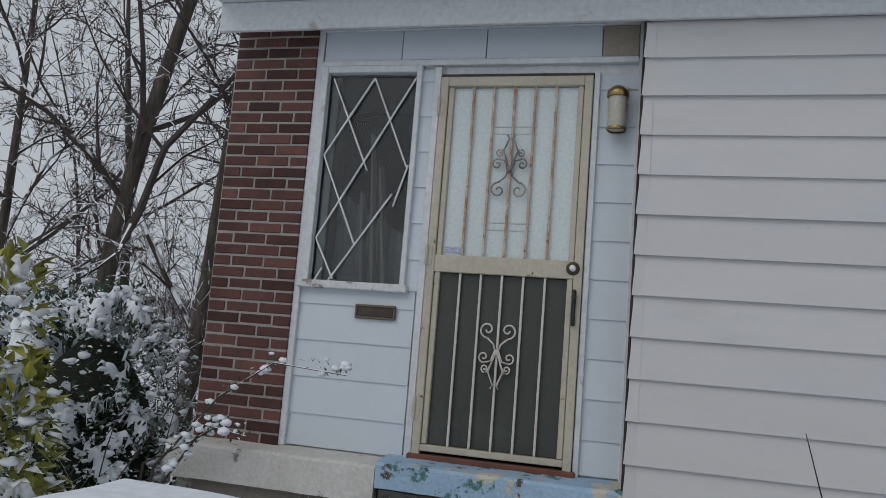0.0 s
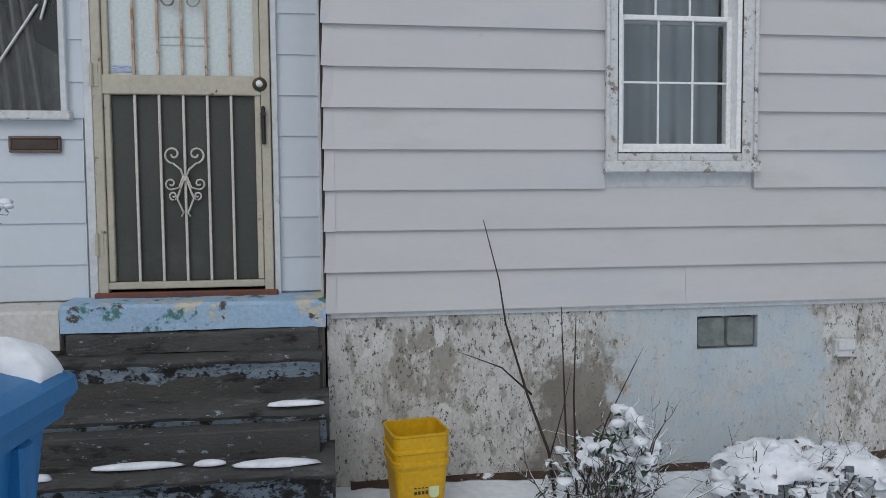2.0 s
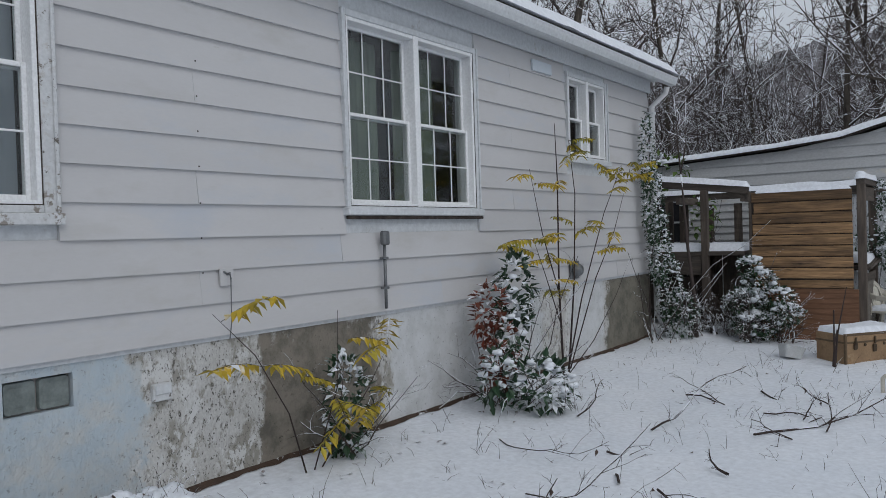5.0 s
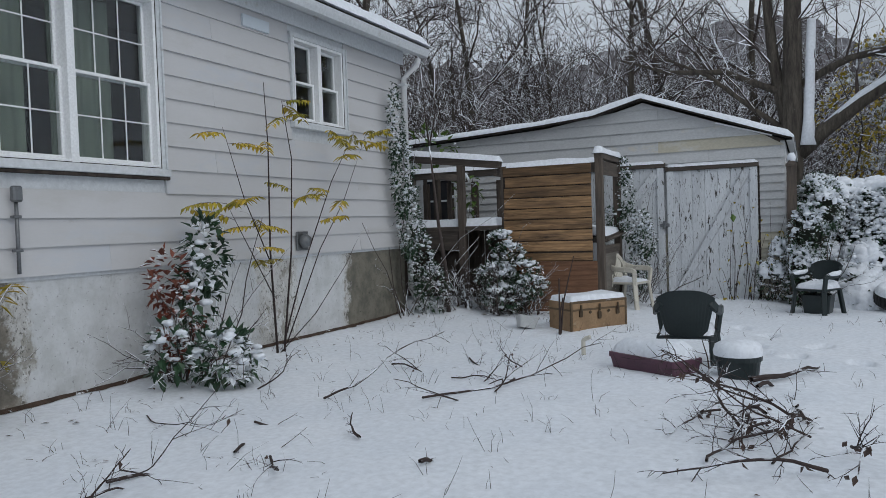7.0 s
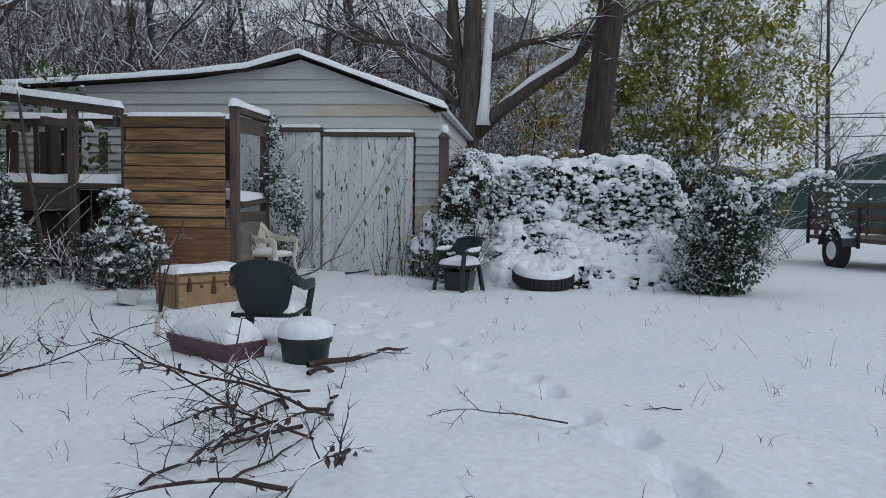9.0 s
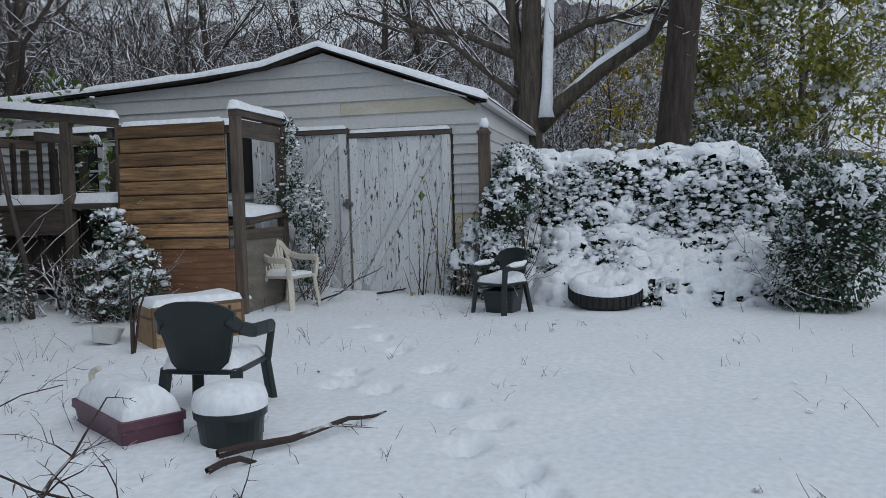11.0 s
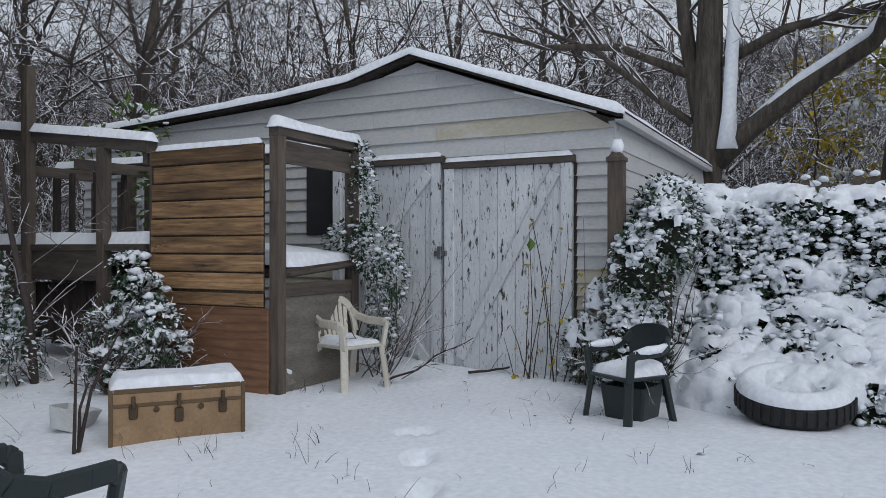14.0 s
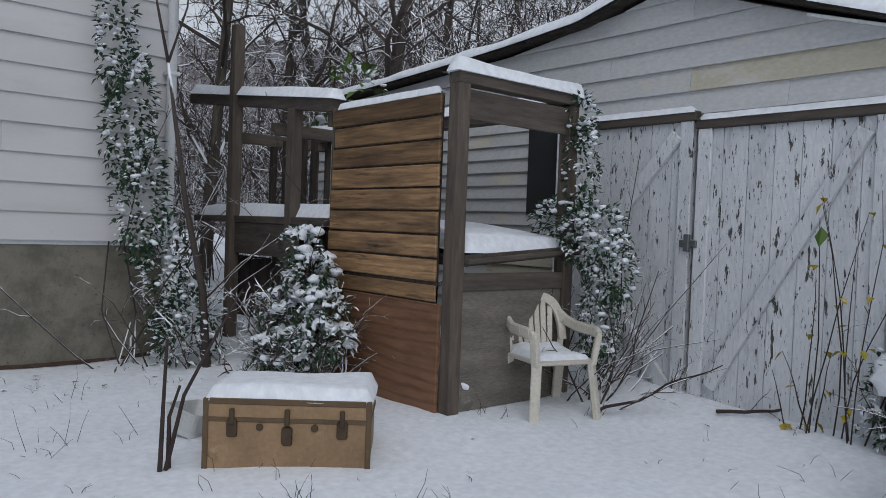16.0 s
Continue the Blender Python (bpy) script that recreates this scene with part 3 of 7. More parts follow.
def window(name, label, cased, hole, units, cols, rows, casing_mat, meet=0.5):
    w = thing(name, label, "window", kind="structure")
    a, b, c, d = cased
    e, f, p, q = hole
    y0, y1 = WALL_Y - 0.022, WALL_Y + 0.03
    part("casing", Geo().box(a, e, y0, y1, c, d), casing_mat, w)
    part("casing", Geo().box(f, b, y0, y1, c, d), casing_mat, w)
    part("casing", Geo().box(e, f, y0, y1, q, d), casing_mat, w)
    for x0_, x1_ in ((a - 0.004, a + 0.016), (b - 0.016, b + 0.004)):
        part("casing_bead", Geo().box(x0_, x1_, y0 - 0.014, y0 - 0.001, c + 0.032, d, 0.004), casing_mat, w)
    part("window_sill", Geo().box(a - 0.015, b + 0.015, y0 - 0.035, y1, c - 0.03, c + 0.03, 0.006), casing_mat, w)
    part("casing", Geo().box(e, f, y0 + 0.004, y1, c + 0.03, p), casing_mat, w)
    part("window_frame", Geo().box(e, e + 0.03, y0 + 0.01, y1 + 0.12, p, q).box(f - 0.03, f, y0 + 0.01, y1 + 0.12, p, q)
         .box(e + 0.03, f - 0.03, y0 + 0.01, y1 + 0.12, p, p + 0.025).box(e + 0.03, f - 0.03, y0 + 0.01, y1 + 0.12, q - 0.03, q), VINYL, w)
    # Thin dark strips drawn as the gap lines between casing and frame.
    for x0_, x1_, z0_, z1_ in ((e + 0.0005, e + 0.006, p + 0.006, q), (f - 0.006, f - 0.0005, p + 0.006, q), (e + 0.0005, f - 0.0005, p + 0.0005, p + 0.006)):
        part("dirty_joint", Geo().box(x0_, x1_, y0 + 0.006, y0 + 0.011, z0_, z1_, 0.001), BARK_DARK, w)
    for k, (u0, u1) in enumerate(units):
        zm = p + (q - p) * meet
        sash(w, u0, u1, p + 0.025, zm + 0.02, WALL_Y + 0.045, cols, rows)
        sash(w, u0, u1, zm - 0.015, q - 0.03, WALL_Y + 0.085, cols, rows)
        if k:
            part("mullion", Geo().box(units[k - 1][1], u0, y0 + 0.004, y1 + 0.1, p, q), VINYL, w)
    return w


window("window_1", "white double-hung window with weathered flaking casing", CASED[0], OPEN[0], [(1.842, 2.47)], 3, 2, OLD_TRIM, 0.515)
window("window_2", "white twin double-hung window with grilles between the glass", CASED[1], OPEN[1], [(4.77, 5.54), (5.61, 6.38)], 3, 2, TRIM, 0.49)
# Thin dark strip just below the sill of the second window.
part("rotted_edge", Geo().box(4.69, 6.47, 3.955, 3.995, 1.742, 1.768, 0.004), BARK_DARK, bpy.data.objects["window_2"], "thin dark strip under the sill")
window("window_3", "small white twin double-hung window high in the wall", CASED[2], OPEN[2], [(8.33, 8.74), (8.81, 9.22)], 1, 1, TRIM, 0.48)

# Dark strip added to paint the shadow gap beside the porch.
whole("corner_batten", Geo().box(0.302, 0.3145, 4.006, 4.19, 1.03, 3.6), BARK_DARK, "dark strip painted as the shaded gap at the end of the clapboards", "trim", kind="structure")


# ---- the porch front: brick pier, side light, security door ----
PY = 4.20
rnd = random.Random(11)
pier = whole("brick_pier", Geo().box(-2.115, -1.585, PY - 0.031, PY + 0.40, 1.06, 3.60, 0.001), MORTAR, "dark red brick pier beside the porch", "brick pier", kind="structure")
shapes = {}


def brick_mesh(length):
    key = round(length, 3)
    if key not in shapes:
        ob = part("brick", Geo().box(0, length, -0.012, 0.09, 0, 0.0545, 0.004), BRICK)
        shapes[key] = ob.data
        bpy.data.objects.remove(ob)
    return shapes[key]


zc, course = 1.085, 0
while zc < 3.56:
    lengths = [0.20, 0.20, 0.105] if course % 2 == 0 else [0.105, 0.20, 0.20]
    x = -2.11
    for le in lengths:
        b = new("brick", brick_mesh(le))
        b.parent = pier
        b.location = (x, PY - 0.024 + rnd.uniform(-0.003, 0.003), zc + rnd.uniform(-0.0015, 0.0015))
        x += le + 0.0115
    side = new("brick", brick_mesh(0.20))
    side.parent = pier
    side.matrix_basis = pose(-2.117, PY + 0.205 + (0.1 if course % 2 else 0), zc, 0, 0, -90)
    zc += 0.0668
    course += 1

porch = whole("wall_porch", wall_cells(Geo(), -1.57, X0 - 0.02, PY + 0.02, PY + 0.16, 1.09, 3.60, [(-1.50, -0.95, 2.03, 3.30), (-0.80, 0.05, 1.09, 3.245)]), TRIM,
              "pale blue-white panelled porch wall", "wall", kind="structure")
for x0, x1, z0, z1 in ((-1.545, -0.86, 1.10, 2.00), (-0.925, -0.845, 2.00, 3.28), (0.085, 0.285, 1.12, 3.24)):
    z = z0 - 0.03
    while z < z1 - 0.02:
        a = max(z, z0)
        ob = part("siding_board", lap(x0, x1, a, min(z + 0.212, z1), x0, x1, 0.013), PORCH_SIDING, porch)
        ob.location.y = PY + 0.012
        z += 0.2065
for x0, x1, z0, z1 in ((-1.585, -1.545, 1.09, 3.55), (-0.845, -0.805, 1.10, 3.29), (0.055, 0.085, 1.10, 3.25), (0.285, 0.312, 1.08, 3.55)):
    part("corner_strip", Geo().box(x0, x1, PY - 0.022, PY + 0.02, z0, z1, 0.003), TRIM, porch)
part("header_frame", Geo().box(-1.545, 0.285, PY - 0.024, PY + 0.02, 3.30, 3.335).box(-1.545, 0.285, PY - 0.026, PY + 0.02, 3.515, 3.56), TRIM, porch)
for k, (x0, x1) in enumerate(((-1.54, -1.06), (-1.055, -0.56), (-0.555, 0.085), (0.09, 0.28))):
    part("transom_panel", Geo().box(x0, x1, PY - 0.010, PY + 0.02, 3.335, 3.515, 0.002),
         mat("tan_panel", (0.36, 0.32, 0.26), (0.32, 0.29, 0.24), 3) if k == 3 else PORCH_SIDING, porch)
part("lintel_gap", Geo().box(-0.83, 0.08, PY - 0.006, PY + 0.02, 3.225, 3.25, 0.002), OLD_WOOD_H, porch)

# side light with a broken diamond lattice
side_window = thing("window_4", "narrow side window with a broken white diamond lattice", "window", kind="structure")
part("window_frame", Geo().box(-1.545, -1.50, PY - 0.03, PY + 0.06, 2.00, 3.30).box(-0.95, -0.92, PY - 0.03, PY + 0.06, 2.00, 3.30)
     .box(-1.50, -0.95, PY - 0.03, PY + 0.06, 3.25 + 0.01, 3.30), TRIM, side_window)
part("window_sill", Geo().box(-1.56, -0.90, PY - 0.05, PY + 0.06, 1.985, 2.03, 0.006), OLD_TRIM, side_window)
p = part("pane", Geo().box(-1.50, -0.95, PY + 0.02, PY + 0.024, 2.03, 3.26, 0.0005), GLASS, side_window)
p.visible_shadow = False
# lattice strips as fractions of the opening (u across, v up), some of them snapped
for u0, v0, u1, v1 in ((0.05, 0.98, 0.52, 0.53), (0.52, 0.98, 0.95, 0.55), (0.52, 0.98, 0.02, 0.60), (0.98, 0.98, 0.02, 0.20), (0.02, 0.60, 0.45, 0.18),
                       (0.02, 0.20, 0.25, 0.01), (0.82, 0.42, 0.20, 0.0), (0.97, 0.56, 0.84, 0.36), (0.05, 0.0, 0.12, 0.06)):
    part("lattice_strip", Geo().beam((-1.50 + 0.55 * u0, PY + 0.006, 2.03 + 1.23 * v0), (-1.50 + 0.55 * u1, PY + 0.006, 2.03 + 1.23 * v1), 0.017, 0.008, 0.002), VINYL, side_window)
boards = thing("propped_boards", "grey weathered boards leaning inside the side window", "boards", pose(-1.25, PY + 0.22, 1.0))
for k, (dx, lean, h) in enumerate(((0.0, -0.12, 1.95), (0.10, -0.16, 1.75), (-0.09, -0.08, 1.6))):
    part("board", Geo().beam((dx + 0.15, 0.02 * k, 0), (dx + lean + 0.1, 0.02 * k, h), 0.075, 0.016), mat("grey_board", (0.20, 0.19, 0.18), (0.14, 0.135, 0.13), 3, 0.8, 0.3, stretch=(6, 6, 1)), boards)
lace = mat("lace", (0.20, 0.205, 0.21), (0.05, 0.05, 0.055), 38.0, 0.9, 0.0)
g = Geo()
for k in range(28):
    x, y = -1.49 + 0.02 * k, PY + 0.30 + 0.015 * math.sin(k * 1.3)
    g.v += [(x, y, 1.02), (x, y, 2.62 - 0.012 * k)]
g.f = [(2 * k, 2 * k + 2, 2 * k + 3, 2 * k + 1) for k in range(27)]
whole("lace_curtain", g, lace, "torn grey lace curtain behind the side window", "curtain")

# mail slot
slot = thing("mail_slot", "rusty brass mail slot in the porch wall", "mail slot", pose(-1.08, PY - 0.004, 1.87))
brass = mat("old_brass", (0.20, 0.15, 0.11), (0.12, 0.09, 0.075), 12, 0.5, 0.2, metal=0.5)
part("frame", Geo().box(-0.12, 0.12, -0.014, 0.004, -0.040, -0.026).box(-0.12, 0.12, -0.014, 0.004, 0.026, 0.040).box(-0.12, -0.106, -0.014, 0.004, -0.026, 0.026).box(0.106, 0.12, -0.014, 0.004, -0.026, 0.026), brass, slot)
part("flap", Geo().box(-0.106, 0.106, -0.009, 0.0, -0.026, 0.026), mat("dark_brass", (0.085, 0.065, 0.055), (0.05, 0.04, 0.035), 14, 0.5, 0.2, metal=0.4), slot)

# security storm door
CREAM = mat("cream_paint", (0.50, 0.46, 0.37), (0.42, 0.39, 0.32), 5.0, 0.5, 0.2, 40.0, stains=(((0.10, 0.055, 0.035), 7.0, 0.64, 0.68), ((0.30, 0.17, 0.09), 4.0, 0.66, 0.74)))
RUSTY = mat("rusty_bar", (0.58, 0.52, 0.44), (0.40, 0.20, 0.10), 9.0, 0.6, 0.3, 60.0, stains=(((0.030, 0.02, 0.018), 14.0, 0.60, 0.66), ((0.35, 0.16, 0.07), 7.0, 0.5, 0.62)))
WHITE_BAR = mat("white_bar", (0.60, 0.58, 0.54), (0.50, 0.47, 0.42), 9.0, 0.55, 0.2, stains=(((0.24, 0.14, 0.09), 9.0, 0.66, 0.72),))
door = thing("door_1", "closed cream steel security storm door with rusty bars", "door", pose(0, PY, 0), kind="structure")
part("door_frame", Geo().box(-0.80, -0.755, -0.035, 0.03, 1.13, 3.225).box(0.005, 0.05, -0.035, 0.03, 1.13, 3.225).box(-0.755, 0.005, -0.035, 0.03, 3.17, 3.225)
     .box(-0.755, 0.005, -0.034, 0.03, 2.115, 2.21).box(-0.755, 0.005, -0.034, 0.03, 1.15, 1.185), CREAM, door)
part("inner_stile", Geo().box(-0.752, -0.722, -0.024, 0.02, 1.188, 3.168).box(-0.028, 0.002, -0.024, 0.02, 1.188, 3.168), CREAM, door)
part("threshold", Geo().box(-0.82, 0.07, -0.05, 0.05, 1.095, 1.135, 0.006), mat("rust_sill", (0.20, 0.07, 0.045), (0.10, 0.06, 0.05), 6, 0.7, 0.3), door)
for zlo, zhi, m in ((2.21, 3.17, RUSTY), (1.185, 2.115, WHITE_BAR)):
    for k in range(1, 6):
        x = -0.722 + 0.694 * k / 6
        part("bar", Geo().box(x - 0.0065, x + 0.0065, -0.024, -0.011, zlo, zhi, 0.002), m, door)


def scroll(cx, cz, r, turns, a0, s):
    """A spiral of wrought iron that ends at the centre."""
    pts = []
    for k in range(22):
        t = k / 21
        a = a0 + s * turns * 2 * math.pi * t
        rr = r * (1 - 0.85 * t)
        pts.append((cx + rr * math.cos(a), -0.03, cz + rr * math.sin(a)))
    return pts


def ornament(cz, m, up):
    g = Geo()
    for s in (-1, 1):
        x = -0.375
        g.tube(scroll(x + s * 0.055, cz + up * 0.12, 0.045, 1.25, -math.pi / 2 * up, s * up), 0.0055, 5)
        g.tube([(x + s * 0.055, -0.03, cz + up * 0.075), (x + s * 0.02, -0.03, cz + up * 0.045), (x + s * 0.006, -0.03, cz)], 0.0055, 5)
        g.tube(scroll(x + s * 0.068, cz - up * 0.025, 0.030, 1.2, -math.pi / 2 * up, s * up), 0.005, 5)
        g.tube([(x + s * 0.068, -0.03, cz - up * 0.055), (x + s * 0.03, -0.03, cz - up * 0.045), (x + s * 0.006, -0.03, cz + up * 0.02)], 0.005, 5)
        g.tube(scroll(x + s * 0.058, cz - up * 0.085, 0.022, 1.2, -math.pi / 2 * up, s * up), 0.005, 5)
        g.tube([(x + s * 0.05, -0.03, cz - up * 0.107), (x + s * 0.03, -0.03, cz - up * 0.07), (x + s * 0.008, -0.03, cz - up * 0.01)], 0.005, 5)
        g.tube([(x + s * 0.005, -0.03, cz), (x + s * 0.04, -0.03, cz - up * 0.10), (x + s * 0.01, -0.03, cz - up * 0.17), (x + s * 0.022, -0.03, cz - up * 0.19)], 0.0055, 5)
    g.box(-0.39, -0.36, -0.036, -0.022, cz - 0.015, cz + 0.015)
    return part("scroll_ornament", g, m, door, smooth=True)


ornament(1.70, WHITE_BAR, 1)
ornament(2.70, mat("worn_iron", (0.45, 0.42, 0.38), (0.05, 0.045, 0.045), 9, 0.6, 0.2), -1)
SCREEN = mat("dark_screen", (0.058, 0.063, 0.055), (0.046, 0.050, 0.044), 3.0, 0.4, 0.0, stains=(((0.085, 0.09, 0.082), 2.0, 0.55, 0.75),))
part("screen", Geo().box(-0.722, -0.028, 0.0, 0.006, 1.188, 2.112, 0.001), SCREEN, door, "dark olive mesh screen")
FROST = mat("pale_glass_panel", (0.56, 0.63, 0.63), (0.60, 0.67, 0.67), 1.2, 0.22, 0.0)
part("upper_panel", Geo().box(-0.722, -0.028, 0.0, 0.006, 2.212, 3.168, 0.001), FROST, door, "pale sheet behind the upper bars")
etched = mat("etched_line", (0.42, 0.48, 0.50), (0.46, 0.52, 0.53), 8, 0.4, 0.0)
for z in (2.36, 2.40, 2.90, 2.94):
    part("etched_band", Geo().box(-0.48, -0.24, -0.0035, 0.0, z, z + 0.006, 0.0005), etched, door)
part("sticker", Geo().box(-0.71, -0.60, -0.004, 0.0, 2.225, 2.258, 0.0005), mat("white_blue_sticker", (0.55, 0.60, 0.70), (0.16, 0.22, 0.42), 40, 0.4, 0.0, stretch=(1, 1, 4)), door)
knob = part("lock_plate", Geo().lathe([(0.0, 0.012), (0.03, 0.010), (0.036, 0.0)], 20, pose(0.0, -0.036, 2.17, 90, 0, 0)), mat("dull_bronze", (0.10, 0.085, 0.055), (0.07, 0.06, 0.04), 20, 0.4, 0.1, metal=0.6), door, smooth=True)
part("lock_cylinder", Geo().lathe([(0.0, 0.030), (0.012, 0.029), (0.016, 0.022), (0.017, 0.0)], 16, pose(0.0, -0.046, 2.17, 90, 0, 0)), VINYL, knob, smooth=True)
part("handle", Geo().box(0.006, 0.026, -0.06, -0.036, 1.87, 2.06, 0.006).lathe([(0.0, 0.03), (0.012, 0.028), (0.014, 0.0)], 10, pose(0.016, -0.05, 2.02, 90, 0, 0)), mat("black_handle", (0.03, 0.03, 0.032), (0.02, 0.02, 0.02), 9, 0.4, 0.1), door)
for z in (1.32, 2.15, 3.0):
    part("hinge", Geo().tube([(-0.80, -0.042, z), (-0.80, -0.042, z + 0.11)], 0.009, 8).box(-0.80, -0.77, -0.039, -0.035, z, z + 0.11, 0.001), CREAM, door)

# porch lamp
lamp = thing("porch_lamp", "small brass wall lamp with a clouded glass shade", "wall lamp", pose(0.185, PY - 0.005, 3.05))
gilt = mat("gilt", (0.45, 0.33, 0.14), (0.30, 0.21, 0.09), 9, 0.3, 0.1, metal=0.9)
part("backplate", Geo().box(-0.05, 0.05, -0.012, 0.0, -0.13, 0.12, 0.01), OLD_TRIM, lamp)
part("cap", Geo().lathe([(0.0, 0.10), (0.03, 0.095), (0.055, 0.07), (0.058, 0.04), (0.05, 0.035)], 20, pose(0, -0.065, 0)), gilt, lamp, smooth=True)
part("arm", Geo().tube([(0, -0.01, 0.06), (0, -0.04, 0.09), (0, -0.065, 0.09)], 0.008, 6), gilt, lamp, smooth=True)
part("shade", Geo().lathe([(0.047, 0.04), (0.047, -0.13), (0.04, -0.14), (0.0, -0.14)], 20, pose(0, -0.065, 0)), mat("clouded_glass", (0.50, 0.48, 0.40), (0.42, 0.40, 0.34), 6, 0.3, 0.1), lamp, smooth=True)
part("rim", Geo().lathe([(0.05, -0.128), (0.053, -0.133), (0.05, -0.145), (0.045, -0.145)], 20, pose(0, -0.065, 0)), gilt, lamp, smooth=True)

# concrete ledge and steps
def worn(x0, x1, prof, step=0.05, amp=0.008, seed=0):
    """A long block with profile prof in (y, z), its edges worn and uneven along x."""
    g = Geo()
    n = max(2, round((x1 - x0) / step))
    k = len(prof)
    for i in range(n + 1):
        x = x0 + (x1 - x0) * i / n
        for y, z in prof:
            w = Vector((x * 5, y * 9 + seed, z * 9))
            c = Vector((x * 22, y * 30 + seed, z * 30))
            g.v.append((x, y + amp * (noise.noise(w) + 0.5 * noise.noise(c)), z + amp * (noise.noise(w + Vector((7, 7, 7))) + 0.4 * noise.noise(c * 1.1))))
    g.f = [(i * k + j, (i + 1) * k + j, (i + 1) * k + (j + 1) % k, i * k + (j + 1) % k) for i in range(n) for j in range(k)]
    g.f += [tuple(range(k)), tuple(n * k + j for j in range(k))[::-1]]
    return g


def ledge(y0, y1, z0, z1):
    return [(y0, z0), (y0, (z0 + z1) / 2), (y0, z1 - 0.02), (y0 + 0.008, z1 - 0.005), (y0 + 0.03, z1), (y1, z1 + 0.02), (y1, z0)]


whole("ledge_blue", worn(-0.93, X0 - 0.005, ledge(3.985, 4.36, 0.965, 1.10), 0.04, 0.006), BLUE_SLAB, "concrete doorsill with flaking pale blue and green paint", "doorsill", kind="structure")
whole("ledge_white", worn(-2.17, -0.935, ledge(3.99, 4.36, 0.885, 1.08), 0.05, 0.006, 5), WHITE_SLAB, "chipped whitewashed concrete ledge", "ledge", kind="structure")
whole("porch_base", Geo().box(-2.12, X0 - 0.01, 4.05, 4.6, -0.3, 0.97, 0.004), BARE_STUCCO, "dark concrete base under the porch", "wall", kind="structure")
steps = thing("front_steps", "crumbling dark concrete steps with flaking blue paint", "steps", kind="structure")
for k, (y, z, z0, xl, xr) in enumerate(((3.87, 0.855, 0.62, -0.96, 0.29), (3.60, 0.662, 0.45, -0.97, 0.32), (3.32, 0.482, 0.27, -0.95, 0.345), (3.04, 0.310, 0.0, -0.93, 0.38))):
    prof = [(y + 0.055, z0 - 0.02), (y + 0.045, z - 0.13), (y + 0.03, z - 0.075), (y + 0.008, z - 0.045), (y, z - 0.028), (y + 0.006, z - 0.008), (y + 0.03, z), (y + 0.14, z + 0.004), (y + 0.36, z + 0.008), (y + 0.36, z0 - 0.02)]
    s = part("step", worn(xl, xr, prof, 0.03, 0.011, k * 3.1), STEP, steps)
    riser = worn(xl + 0.012, xr - 0.012, [(y + 0.046, z0 + 0.005), (y + 0.036, z - 0.13), (y + 0.020, z - 0.075), (y + 0.002, z - 0.045), (y + 0.05, z - 0.045), (y + 0.06, z0 + 0.005)], 0.03, 0.011, k * 3.1)
    part("painted_riser", riser, STEP_RISER, s)
for x0, x1, y0, y1, z0, z1 in ((-0.9, 0.28, 3.5, 4.02, -0.1, 0.60), (-0.9, 0.28, 3.9, 4.04, 0.6, 0.83), (-0.88, 0.3, 3.2, 3.5, -0.1, 0.28)):
    part("core", Geo().box(x0, x1, y0, y1, z0, z1), STEP, steps)
part("top_lip", worn(-0.9, 0.27, ledge(3.97, 4.06, 0.86, 0.962), 0.04, 0.01, 9), STEP, steps)


def snow_dab(x, y, z, lx, ly, h, rz=0, name="snow_patch", label="thin patch of snow on a step"):
    g = Geo()
    s = rnd.random() * 40
    for p_ in BALL_V:
        k = 1 + 0.30 * noise.noise(Vector((p_.x * 1.8 + s, p_.y * 1.8, s)))
        g.v.append((p_.x * lx * k, p_.y * ly * k, p_.z * h * (1 if p_.z > 0 else 0.15)))
    g.f = list(BALL_F)
    return whole(name, g, SNOW, label, "snow", pose(x, y, z, 0, 0, rz), kind="stuff", smooth=True)


for x, y, z, lx, ly in ((0.17, 3.63, 0.67, 0.13, 0.03), (0.10, 3.37, 0.492, 0.17, 0.045), (-0.45, 3.42, 0.492, 0.19, 0.03), (-0.17, 3.41, 0.492, 0.07, 0.025),
                        (0.23, 3.07, 0.318, 0.05, 0.03), (-0.88, 3.62, 0.665, 0.07, 0.04), (-0.85, 3.36, 0.485, 0.09, 0.04), (-0.72, 2.95, 0.07, 0.22, 0.09), (-1.03, 3.25, 0.28, 0.10, 0.14), (-1.05, 3.0, 0.15, 0.14, 0.12)):
    snow_dab(x, y, z, lx, ly, 0.022)


# ---- blue wheeled bin ----
BLUE = mat("blue_plastic", (0.018, 0.145, 0.36), (0.020, 0.16, 0.39), 3.0, 0.42, 0.05, 60.0, stains=(((0.02, 0.11, 0.26), 5.0, 0.6, 0.8),))
cart = thing("wheeled_bin", "blue plastic wheeled recycling bin capped with thick snow", "wheeled bin", pose(-0.792, 1.885, gh(-0.81, 1.88), 0, 0, -4) @ Matrix.Diagonal((1.25, 0.98, 1.06, 1.0)))
part("body", Geo().rounded([(0, 0.03, 0.05, 0.24, 0.26), (0, 0.02, 0.40, 0.285, 0.30), (0, 0.0, 0.80, 0.325, 0.345), (0, 0, 0.965, 0.34, 0.36), (0, 0, 0.97, 0.355, 0.375), (0, 0, 1.0, 0.36, 0.38)], 0.22, 5), BLUE, cart)
part("rim_skirt", Geo().rounded([(0, 0, 0.950, 0.352, 0.372), (0, 0, 0.955, 0.368, 0.388), (0, 0, 0.985, 0.372, 0.392)], 0.22, 5), BLUE, cart)
